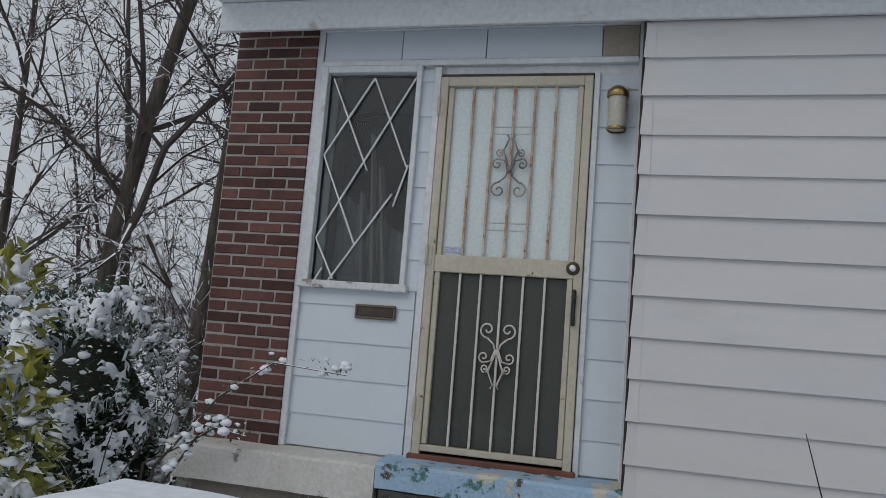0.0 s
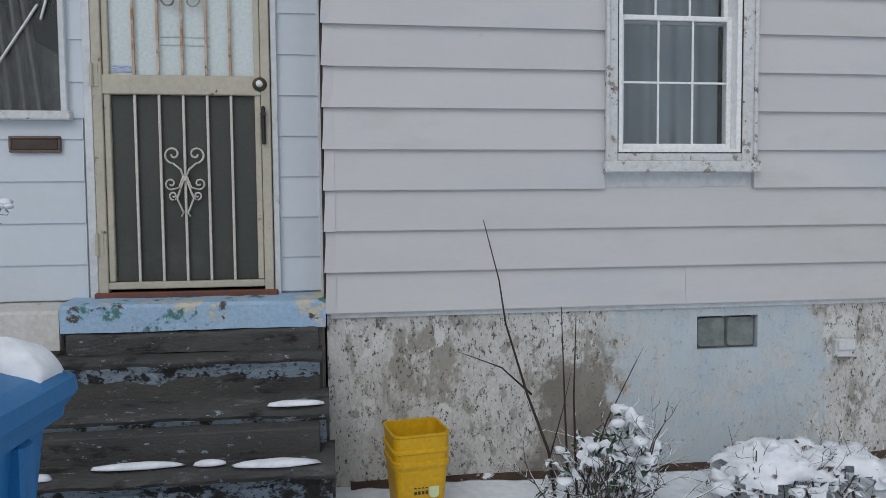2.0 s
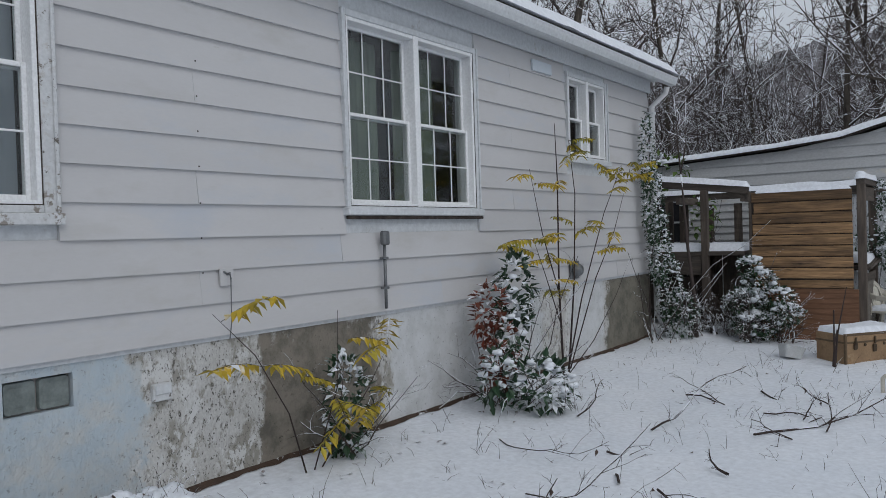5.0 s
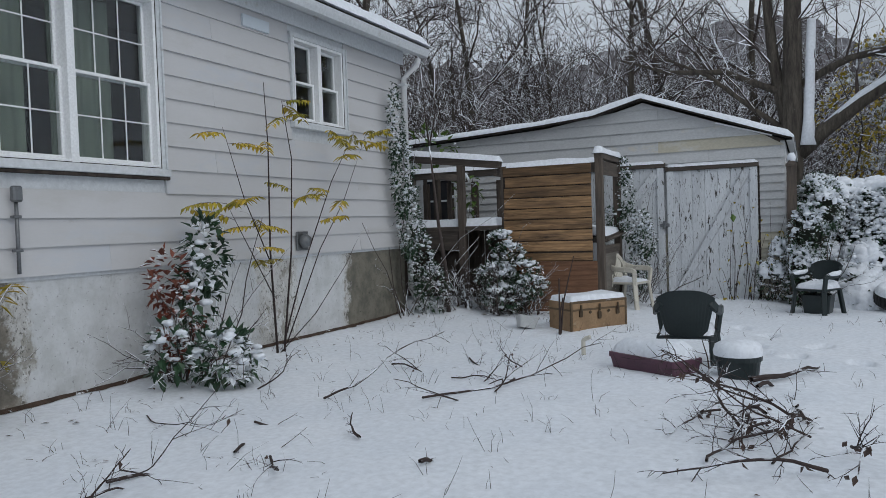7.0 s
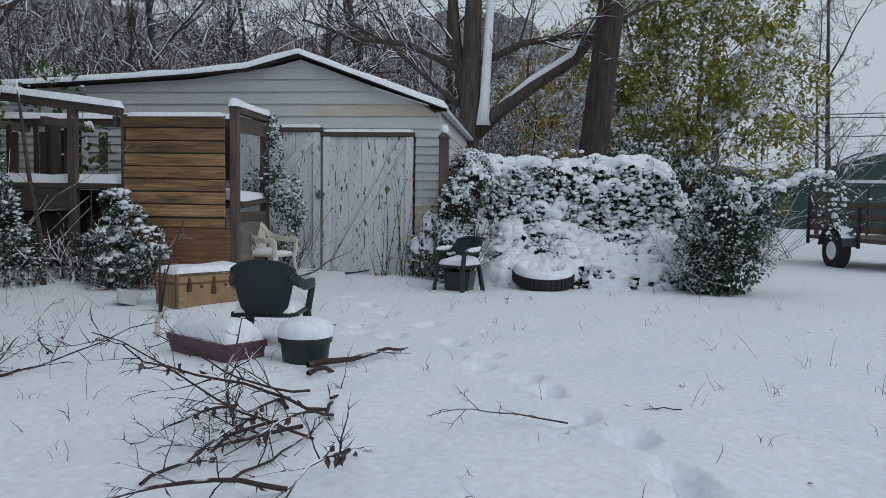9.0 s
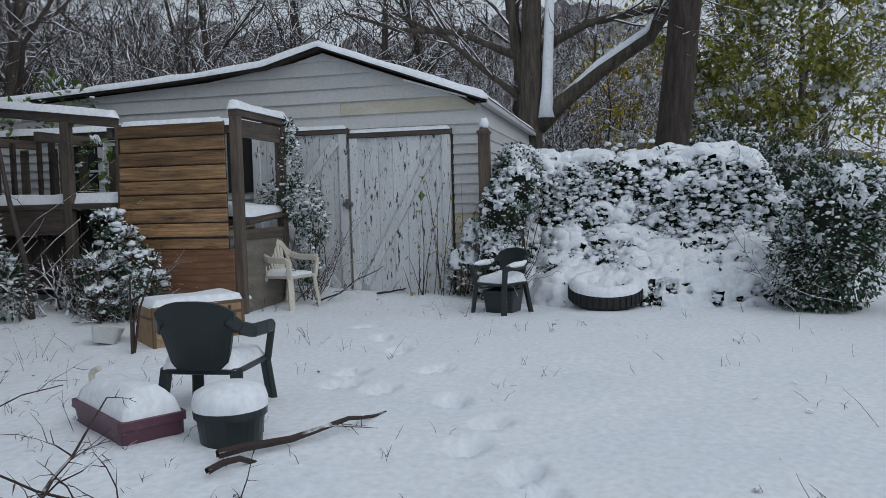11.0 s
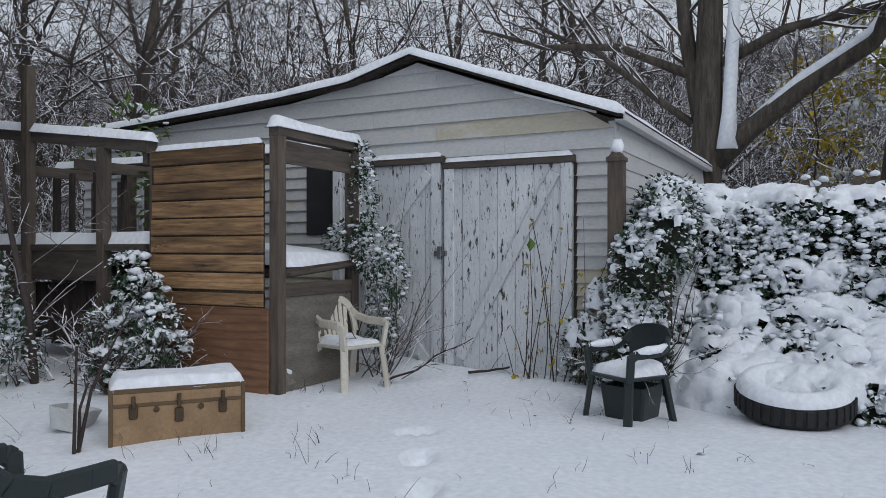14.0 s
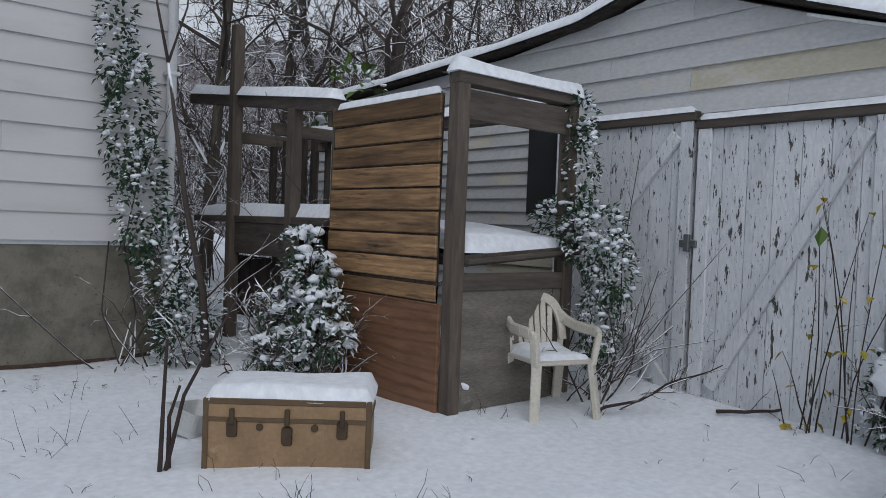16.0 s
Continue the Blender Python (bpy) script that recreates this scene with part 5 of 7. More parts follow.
part("beam", Geo().box(SX - 0.05, 12.58, SY - 0.05, SY + 0.05, 2.085, 2.16), OLD_WOOD_X, shelter)
part("beam", Geo().box(SX + 0.05, 12.46, SY - 0.03, SY - 0.01, 1.88, 2.06), OLD_WOOD_X, shelter)
part("beam", Geo().beam((SX, 2.93, 2.09), (SX, 5.6, 2.42), 0.11, 0.10), OLD_WOOD_H, shelter)
part("beam", Geo().box(12.45, 12.55, SY, 5.6, 2.02, 2.12), OLD_WOOD_H, shelter)
for y in (3.0, 3.9, 4.8):
    part("rafter", Geo().box(SX - 0.02, 12.52, y - 0.03, y + 0.03, 1.94, 2.04), OLD_WOOD_X, shelter)
part("left_counter", Geo().box(SX - 0.06, 12.4, 2.98, 5.4, 1.20, 1.26), OLD_WOOD_H, shelter)
part("left_front", Geo().box(SX - 0.05, SX - 0.02, 3.58, 4.50, 0.93, 1.20), OLD_WOOD_H, shelter)
for i in range(5):
    part("picket", Geo().box(12.56, 12.58, 3.3 + 0.42 * i, 3.42 + 0.42 * i, 0.9, 1.95), OLD_WOOD, shelter)
# Boards added to back the void so it reads dark under the counter.
for i in range(9):
    part("back_board", Geo().box(12.30, 12.325, 3.0 + 0.27 * i, 3.255 + 0.27 * i, 0.02 + 0.03 * (i % 2), 1.19, 0.004), OLD_WOOD, shelter)
for y, w in ((3.95, 0.05), (4.18, 0.07), (4.36, 0.05), (4.72, 0.06), (4.95, 0.09)):
    part("upright", Geo().box(12.05, 12.09, y, y + w, 1.262, 2.0, 0.004), BARK_DARK, shelter)
# Dark panel stands in for the shade under the left counter.
part("left_front", Geo().box(SX + 0.10, SX + 0.125, 3.62, 4.9, 0.35, 0.90), BARK_DARK, shelter, "dark panel painted as the shaded void under the counter")
for lab, (x0, x1, y0, y1, z, t) in (("snow ridge on the stall beam", (SX - 0.08, 12.62, SY - 0.07, SY + 0.08, 2.165, 0.075)), ("snow ridge on the stall beam", (SX - 0.08, SX + 0.09, 2.90, 5.6, 2.145, 0.075)),
                                   ("line of snow on the top plank", (SX - 0.08, SX - 0.02, 1.66, 2.84, 2.046, 0.045)), ("snow on the stall counter", (SX + 0.06, 12.55, SY - 0.05, 2.85, 1.085, 0.10)),
                                   ("snow on the stall counter", (SX - 0.02, 12.4, 3.0, 5.4, 1.265, 0.10)), ("snow ridge on the stall beam", (12.42, 12.58, SY + 0.1, 5.6, 2.125, 0.07))):
    whole("shelter_snow", snow_slab(x0, x1, y0, y1, z, z + (0.10 if lab.endswith("counter") and y0 < 2 else 0.33 if z == 2.145 else 0), t, 0.05, rag=0.012), SNOW, lab, "snow", kind="stuff", smooth=True)


# ---- furniture and clutter in the yard ----
def on_snow(x, y, rz=0, sink=0.0):
    return pose(x, y, gh(x, y) - sink, 0, 0, rz)


def plastic_chair(m, material, label, slatted):
    """A moulded garden armchair that faces its own +y."""
    c = thing("garden_chair", label, "garden chair", m, group="plastic garden chairs")
    part("seat", Geo().rounded([(0, 0.0, 0.385, 0.20, 0.20), (0, 0.0, 0.395, 0.235, 0.225), (0, 0.0, 0.415, 0.24, 0.23), (0, 0, 0.42, 0.225, 0.215)], 0.35, 5), material, c)
    for sx in (-1, 1):
        part("leg", Geo().beam((sx * 0.215, 0.185, 0.40), (sx * 0.25, 0.235, 0.0), 0.068, 0.042, 0.008), material, c)
        part("leg", Geo().beam((sx * 0.205, -0.185, 0.42), (sx * 0.235, -0.27, 0.0), 0.068, 0.042, 0.008), material, c)
        arm = Geo()
        pts = [(sx * 0.195, -0.245, 0.70), (sx * 0.235, -0.19, 0.645), (sx * 0.262, -0.08, 0.61), (sx * 0.27, 0.06, 0.605), (sx * 0.266, 0.17, 0.60), (sx * 0.26, 0.205, 0.575)]
        for a, b in zip(pts, pts[1:]):
            arm.beam(a, (Vector(b) + (Vector(b) - Vector(a)) * 0.12), 0.036, 0.075, 0.012)
        part("armrest", arm, material, c)
        part("arm_support", Geo().beam((sx * 0.258, 0.205, 0.60), (sx * 0.225, 0.19, 0.38), 0.060, 0.040, 0.008), material, c)
    n, back = 17, Geo()

    def edge(k):
        t = -1 + 2 * k / (n - 1)
        return 0.235 * t, -0.215 - 0.055 * (1 - t * t), 0.80 - 0.07 * abs(t) ** 3

    def arch(k, inset):
        """A point on the round-topped frame of a slatted back."""
        a_ = math.pi * k / (n - 1)
        z_ = 0.50 + (0.335 - inset) * max(0.0, math.sin(a_)) ** 0.6
        return math.copysign((0.248 - inset) * abs(math.cos(a_)) ** 0.7, math.cos(a_)), -0.185 - 0.17 * (z_ - 0.42) - 0.035 * math.sin(a_), z_

    for k in range(n - 1):
        if slatted:
            o0, o1, i0, i1 = (Vector(p) for p in (arch(k, 0), arch(k + 1, 0), arch(k, 0.058), arch(k + 1, 0.058)))
            d = Vector((0, 0.024, 0.004))
            back.add([o0, o1, i1, i0, o0 + d, o1 + d, i1 + d, i0 + d], [(0, 1, 2, 3), (7, 6, 5, 4), (0, 4, 5, 1), (3, 2, 6, 7)])
            continue
        (xa, ya, za), (xb, yb, zb) = edge(k), edge(k + 1)
        la, lb = (0.42 - 0.02 * abs(-1 + 2 * k / (n - 1)) ** 2, 0.42 - 0.02 * abs(-1 + 2 * (k + 1) / (n - 1)) ** 2)
        back.add([(xa, ya - 0.03, za), (xb, yb - 0.03, zb), (xb * 0.66, yb + 0.02, lb), (xa * 0.66, ya + 0.02, la), (xa, ya - 0.005, za), (xb, yb - 0.005, zb), (xb * 0.66, yb + 0.04, lb), (xa * 0.66, ya + 0.04, la)],
                 [(0, 1, 2, 3), (7, 6, 5, 4), (0, 4, 5, 1), (3, 2, 6, 7)] + ([(0, 3, 7, 4)] if k == 0 else []) + ([(1, 5, 6, 2)] if k == n - 2 else []))
    part("backrest", back.weld(), material, c)
    if slatted:
        for k in range(6):
            t = -1 + 2 * (k + 0.5) / 6
            top = 0.51 + 0.30 * (1 - (t * 0.85) ** 2) ** 0.4
            part("back_slat", Geo().beam((0.13 * t, -0.18, 0.40), (0.175 * t, -0.185 - 0.17 * (top - 0.42) - 0.02, top), 0.040, 0.014, 0.004), material, c)
        for sx in (-1, 1):
            part("back_stile", Geo().beam((sx * 0.19, -0.18, 0.40), (sx * 0.212, -0.195, 0.53), 0.045, 0.022, 0.006), material, c)
    return c


def chair_snow(c, seat_h=0.08, arms=True):
    g = Geo()
    N = 14
    for j in range(N + 1):
        for i in range(N + 1):
            u, v = -1 + 2 * i / N, -1 + 2 * j / N
            e = max(0, 1 - max(abs(u), abs(v)) ** 3)
            g.v.append((0.215 * u, 0.01 + 0.205 * v - 0.02, 0.415 + (seat_h + 0.06 * max(0, -v)) * math.sqrt(e) * (1 + 0.2 * noise.noise(Vector((u * 2, v * 2, 4))))))
    g.f = [(j * (N + 1) + i, j * (N + 1) + i + 1, (j + 1) * (N + 1) + i + 1, (j + 1) * (N + 1) + i) for j in range(N) for i in range(N)]
    if arms:
        for sx in (-1, 1):
            g.tube([(sx * 0.24, -0.18, 0.66), (sx * 0.262, -0.08, 0.632), (sx * 0.27, 0.06, 0.628), (sx * 0.265, 0.18, 0.62)], [0.016, 0.034, 0.036, 0.016], 8)
    return whole("chair_snow", g, SNOW, "snow heaped on the chair seat", "snow", c.matrix_basis.copy(), kind="stuff", smooth=True)


DARK_PLASTIC = mat("dark_green_plastic", (0.016, 0.024, 0.025), (0.022, 0.030, 0.031), 5, 0.38, 0.05, 50)
PALE_PLASTIC = mat("cream_plastic", (0.60, 0.57, 0.50), (0.52, 0.49, 0.42), 5, 0.5, 0.08, 50, stains=(((0.30, 0.26, 0.20), 6, 0.6, 0.75),))
a = plastic_chair(on_snow(8.40, 0.06, -86, 0.17), DARK_PLASTIC, "dark green plastic armchair with snow on its seat", False)
chair_snow(a, 0.10, False)
b = plastic_chair(on_snow(12.14, 1.33, 164, 0.04) @ Matrix.Scale(0.92, 4), PALE_PLASTIC, "cream slat-backed plastic armchair beside the garage doors", True)
chair_snow(b, 0.05, False)
c = plastic_chair(on_snow(12.22, -0.97, 57, 0.05) @ Matrix.Scale(0.88, 4), DARK_PLASTIC, "dark plastic armchair half buried beside the hedge", False)
chair_snow(c, 0.10)
crate = thing("plastic_crate", "black plastic crate under the chair", "crate", on_snow(12.30, -0.98, 78, 0.02))
part("body", Geo().rounded([(0, 0, 0, 0.14, 0.14), (0, 0, 0.25, 0.17, 0.17), (0, 0, 0.25, 0.15, 0.15), (0, 0, 0.03, 0.12, 0.12)], 0.15, 4), DARK_PLASTIC, crate)

# footlocker
FIBRE = mat("tan_fibreboard", (0.33, 0.215, 0.12), (0.22, 0.140, 0.078), 4, 0.65, 0.25, 40, stains=(((0.10, 0.06, 0.03), 4, 0.6, 0.75), ((0.36, 0.27, 0.17), 8, 0.6, 0.7)))
EDGING = mat("trunk_edging", (0.13, 0.085, 0.045), (0.09, 0.06, 0.035), 8, 0.6, 0.25, 40)
RUST_BRASS = mat("rusted_brass", (0.10, 0.075, 0.045), (0.06, 0.04, 0.028), 15, 0.55, 0.3, metal=0.5)
locker = thing("footlocker", "old tan footlocker with brass locks under snow", "trunk", pose(10.40, 1.47, gh(10.4, 1.49) - 0.065, 0, 0, -38))
part("body", Geo().box(-0.39, 0.39, -0.22, 0.22, 0.0, 0.27, 0.008), FIBRE, locker)
part("lid", Geo().box(-0.393, 0.393, -0.223, 0.223, 0.275, 0.37, 0.010), FIBRE, locker)
part("seam", Geo().box(-0.396, 0.396, -0.227, 0.227, 0.262, 0.284, 0.003), EDGING, locker)
for sx in (-1, 1):
    part("edging", Geo().box(sx * 0.385 - 0.013, sx * 0.385 + 0.013, -0.228, -0.2, 0.002, 0.372, 0.003), EDGING, locker)
part("edging", Geo().box(-0.37, 0.37, -0.228, -0.2, 0.345, 0.374, 0.003), EDGING, locker)
for x in (-0.26, 0.0, 0.26):
    l = part("lock", Geo().rounded([(0, 0, 0, 0.026, 0.045), (0, 0, 0.010, 0.022, 0.040)], 0.5, 4, pose(x, -0.226, 0.235 if x else 0.20, 90, 0, 0)), RUST_BRASS, locker)
    part("hasp", Geo().box(x - 0.012, x + 0.012, -0.243, -0.228, 0.25, 0.33, 0.004), RUST_BRASS, l)
for x in (-0.13, 0.13):
    part("rivet_plate", Geo().lathe([(0.0, 0.006), (0.016, 0.005), (0.018, 0.0)], 10, pose(x, -0.228, 0.24, 90, 0, 0)), RUST_BRASS, locker)
whole("locker_snow", snow_slab(-0.39, 0.40, -0.225, 0.225, 0.374, 0.374, 0.060, 0.03, rag=0.01), SNOW, "pillow of snow on the footlocker", "snow", locker.matrix_basis.copy(), kind="stuff", smooth=True)

# purple tub and pot
PURPLE = mat("faded_purple_plastic", (0.115, 0.052, 0.075), (0.085, 0.040, 0.060), 4, 0.5, 0.1, stains=(((0.16, 0.10, 0.11), 4, 0.6, 0.75),))
tub = thing("planter_box", "faded purple plastic planter box heaped with snow", "planter", on_snow(7.84, 0.25, 56, 0.07))
part("body", Geo().rounded([(0, 0, 0, 0.32, 0.13), (0, 0, 0.15, 0.345, 0.155), (0, 0, 0.15, 0.355, 0.165), (0, 0, 0.19, 0.355, 0.165), (0, 0, 0.19, 0.33, 0.14), (0, 0, 0.1, 0.32, 0.13)], 0.15, 4), PURPLE, tub)
for x in (-0.28, 0.28):
    part("foot", Geo().box(x - 0.03, x + 0.03, -0.163, -0.13, 0.0, 0.15, 0.006), PURPLE, tub)
part("handle", Geo().box(0.345, 0.372, -0.06, 0.06, 0.12, 0.20, 0.008), PURPLE, tub)
whole("planter_snow", snow_slab(-0.34, 0.34, -0.15, 0.15, 0.165, 0.165, 0.15, 0.03, rag=0.01), SNOW, "snow heaped in the planter box", "snow", tub.matrix_basis.copy(), kind="stuff", smooth=True)
pot = thing("plant_pot", "dark round plastic pot capped with snow", "plant pot", on_snow(7.74, -0.39, 20, 0.07))
part("body", Geo().lathe([(0.0, 0.0), (0.135, 0.0), (0.160, 0.20), (0.172, 0.20), (0.175, 0.25), (0.165, 0.25), (0.155, 0.2), (0.0, 0.2)], 28), DARK_PLASTIC, pot, smooth=False)
part("handle", Geo().tube([(0.168, -0.03, 0.23), (0.19, -0.02, 0.15), (0.185, 0.0, 0.08), (0.165, 0.01, 0.05)], 0.006, 6), STEEL, pot)
whole("pot_snow", Geo().lathe([(0.174, 0.235), (0.178, 0.27), (0.165, 0.315), (0.11, 0.345), (0.0, 0.352)], 28), SNOW, "snow cap on the plant pot", "snow", pot.matrix_basis.copy(), kind="stuff", smooth=True)

# tyre
tyre = thing("car_tyre", "old black tyre lying flat and filled with snow", "tyre", pose(12.75, -2.0, gh(12.75, -2.0) + 0.05, 0, -11, 8))
RUBBER = mat("rubber", (0.018, 0.018, 0.019), (0.028, 0.028, 0.029), 6, 0.75, 0.3)
part("tread", Geo().lathe([(0.23, 0.02), (0.33, 0.0), (0.375, 0.03), (0.385, 0.10), (0.375, 0.18), (0.33, 0.21), (0.23, 0.19), (0.21, 0.10), (0.23, 0.02)], 36), RUBBER, tyre, smooth=True)
for k in range(36):
    part("tread_block", Geo().box(0.372, 0.392, -0.022, 0.022, 0.05, 0.16, 0.004, pose(0, 0, 0, 0, 0, 10 * k)), RUBBER, tyre)
whole("tyre_snow", Geo().lathe([(0.20, 0.15), (0.235, 0.21), (0.285, 0.255), (0.335, 0.25), (0.372, 0.205), (0.38, 0.17)], 36), SNOW, "ring of snow on the tyre", "snow", tyre.matrix_basis.copy(), kind="stuff", smooth=True)

# a hose spigot, a stone, a stake by the footlocker
spig = thing("standpipe", "cream plastic standpipe sticking out of the snow", "pipe", on_snow(8.55, 1.02))
part("pipe", Geo().tube([(0, 0, -0.05), (0.005, 0, 0.13), (0.0, -0.02, 0.15), (-0.01, -0.07, 0.17)], 0.020, 8), PALE_PLASTIC, spig)
whole("stone", Geo().lump((0, 0, 0.06), 0.13, 0.10, 0.10, 0.4), BARE_STUCCO, "dark grey stone with a cap of snow", "stone", on_snow(11.62, 1.62))
whole("stone_snow", Geo().lump((0, 0, 0), 0.11, 0.085, 0.05, 0.3), SNOW, "cap of snow on the stone", "snow", pose(11.62, 1.62, gh(11.62, 1.62) + 0.15), kind="stuff", smooth=True)
white_tub = thing("broken_tub", "cracked white plastic tub beside the footlocker", "tub", on_snow(10.15, 2.15, 30, 0.02))
part("body", Geo().rounded([(0, 0, 0, 0.12, 0.09), (0, 0, 0.14, 0.16, 0.12), (0, 0, 0.14, 0.15, 0.11), (0, 0, 0.02, 0.11, 0.08)], 0.3, 4, pose(0, 0, 0.02, 12, 8, 0)), mat("dull_white_plastic", (0.55, 0.56, 0.56), (0.45, 0.46, 0.46), 6, 0.5, 0.1), white_tub)


# ---- plants ----
def bough(g, p, d, length, r, sides, segs, rnd, droop=0.0, wander=0.35, taper=0.35):
    """A wandering tapered limb; returns its points and directions."""
    p, d = Vector(p), Vector(d).normalized()
    pts, dirs, radii = [p.copy()], [d.copy()], [r]
    for k in range(segs):
        d = (d + Vector((rnd.gauss(0, 1), rnd.gauss(0, 1), rnd.gauss(0, 1))) * wander / segs ** 0.5 * 0.6 + Vector((0, 0, -droop / segs))).normalized()
        p = p + d * length / segs
        pts.append(p.copy())
        dirs.append(d.copy())
        radii.append(r * (1 - (1 - taper) * (k + 1) / segs))
    g.tube(pts, radii, sides, False)
    return pts, dirs, radii


def side_way(d, angle, rnd):
    u = d.cross(Vector((rnd.gauss(0, 1), rnd.gauss(0, 1), rnd.gauss(0, 1)))).normalized()
    return (d * math.cos(angle) + u * math.sin(angle)).normalized()


def crown_of(g, pts, dirs, radii, length, level, counts, rnd, start=0.3, lift=0.25, droop=0.1, thin=0.0035):
    n = counts[0]
    for k in range(n):
        t = start + (1 - start) * (k + rnd.random()) / n
        i = min(len(pts) - 2, int(t * (len(pts) - 1)))
        f = t * (len(pts) - 1) - i
        p = pts[i].lerp(pts[i + 1], f)
        d = side_way(dirs[i], rnd.uniform(0.5, 1.15), rnd)
        d = (d + Vector((0, 0, lift))).normalized()
        ln = length * rnd.uniform(0.55, 1.1) * (1.1 - 0.5 * t)
        r = max(thin, min(radii[i] * 0.55, ln * 0.016))
        last = len(counts) == 1
        a, b, c_ = bough(g, p, d, ln, r, 3 if last or level > 1 else 5, (1 if len(pts) < 5 else 2) if last else (3 if level > 1 else 4), rnd, droop, 0.55, 0.25)
        if not last:
            crown_of(g, a, b, c_, ln * 0.52, level + 1, counts[1:], rnd, 0.15, lift, droop, thin)


def bare_tree(seed, height, r, label, counts=(14, 7, 6, 2), lean=(0, 0), start=0.2, m=None, group="bare woodland trees"):
    rnd = random.Random(seed)
    t = thing("tree", label, "tree", m, group=group)
    g = Geo()
    pts, dirs, radii = bough(g, (0, 0, -0.2), (lean[0], lean[1], 1), height, r * 0.75, 8, 9, rnd, -0.1, 0.22, 0.15)
    part("trunk", g, BARK, t, smooth=True)
    g = Geo()
    crown_of(g, pts, dirs, radii, height * 0.40, 1, counts, rnd, start, 0.10, 0.15, 0.0085)
    part("crown", g, TWIG, t)
    return t


LABEL = "bare woodland tree with snow along its branches"
rnd = random.Random(77)
kinds = [bare_tree(s, h, r, LABEL, counts, lean, start, m) for s, h, r, counts, lean, start, m in (
    (1, 11.0, 0.16, (15, 7, 6, 4), (0.05, 0), 0.12, on_snow(21.5, 3.2)), (2, 9.5, 0.12, (16, 8, 6, 4), (-0.08, 0.05), 0.08, on_snow(22.8, 5.6)),
    (3, 12.5, 0.18, (15, 7, 6, 4), (0.02, -0.06), 0.15, on_snow(23.2, 0.4)), (4, 8.0, 0.08, (14, 7, 6, 4), (0.12, 0.1), 0.06, on_snow(20.6, 7.6)),
    (5, 10.0, 0.13, (15, 7, 6, 4), (0.0, 0.1), 0.10, on_snow(24.0, 9.3)))]
spots = []
for k in range(34):
    for _ in range(60):
        x, y = rnd.uniform(20.2, 36), rnd.uniform(-9, 26)
        if x < 22.5 and -6 < y < -1:
            continue
        if all((x - a) ** 2 + (y - b) ** 2 > 2.2 for a, b in spots):
            spots.append((x, y))
            break
for x, y in ((12.8, 8.4), (14.5, 9.6), (11.0, 12.0), (15.6, 8.2), (17.5, 9.0), (17.0, 12.0), (13.0, 13.5), (9.0, 15.0), (19.0, 11.0), (20.5, 14.5),
             (-4.0, 11.0), (-5.2, 8.8), (-6.0, 12.6), (-6.8, 9.0), (-4.4, 12.4), (-8.4, 12.0), (-6.4, 14.6), (-9.5, 9.8), (-3.8, 15.5), (-11.0, 14.0), (30.0, -11.5), (36, -14)):
    spots.append((x, y))
for i, (x, y) in enumerate(spots):
    s = rnd.uniform(0.8, 1.15)
    copy_thing(kinds[i % 5], on_snow(x, y, rnd.uniform(0, 360)) @ Matrix.Scale(s, 4))


def thicket(seed, w, d, n, h, m, label, leaves=0, leaf_mat=None, mat_=TWIG):
    rnd = random.Random(seed)
    g, lf = Geo(), Geo()
    for _ in range(n):
        p = (rnd.uniform(-w, w), rnd.uniform(-d, d), -0.1)
        a, b, c_ = bough(g, p, (rnd.gauss(0, 0.35), rnd.gauss(0, 0.35), 1), h * rnd.uniform(0.5, 1.1), rnd.uniform(0.008, 0.022), 3, 5, rnd, 0.1, 0.6, 0.2)
        crown_of(g, a, b, c_, h * 0.36, 1, (7, 4), rnd, 0.15, 0.1, 0.1, 0.0065)
        for _ in range(leaves):
            i = rnd.randrange(2, len(a))
            lf.leaf(a[i] + Vector((rnd.gauss(0, 0.3), rnd.gauss(0, 0.3), rnd.gauss(0, 0.3))), (rnd.gauss(0, 1), rnd.gauss(0, 1), -0.7), (0, 0, 1), 0.07, 0.045)
    t = thing("thicket", label, "undergrowth", m, kind="stuff")
    part("stem_tangle", g, mat_, t)
    if leaves:
        part("foliage", lf, leaf_mat, t)
    return t


brush = thicket(3, 2.2, 0.9, 38, 4.6, on_snow(20.4, 2.0), "tangle of bare snowy brushwood")
for x, y, rz, s in ((20.8, 6.2, 20, 1.1), (21.5, 10.5, 70, 1.2), (22.6, -1.5, 110, 1.1), (24.5, 4.0, 30, 1.5), (25.5, 8.0, 80, 1.5), (25.0, 0.0, 100, 1.4), (26.5, 13, 60, 1.6), (27, -5, 95, 1.6), (22, 15, 40, 1.3),
                    (14.5, 8.5, 10, 0.9), (17.5, 8.0, 0, 1.0), (12.0, 9.6, 5, 0.9), (15.0, 12.5, 20, 1.3), (28, 4, 85, 1.8), (29, 10, 85, 1.8), (30, -1, 85, 1.8),
                    (21.6, 8.2, 15, 1.9), (23.4, 6.0, 130, 2.0), (20.2, 11.5, 45, 1.8), (23.8, 2.2, 75, 2.0), (-4.3, 9.5, 0, 0.8), (-6.8, 11, 20, 0.9), (-9.5, 12.5, 10, 1.1), (-4.5, 15, 0, 1.2)):
    copy_thing(brush, on_snow(x, y, rz) @ Matrix.Scale(s, 4))

# wooded rise far behind
FAR = mat("far_wood", (0.13, 0.115, 0.115), (0.30, 0.295, 0.31), 1.1, 0.95, 0.0, 4.0, stretch=(1, 1, 0.5), grainy=0.5)
g = Geo()
n = 240
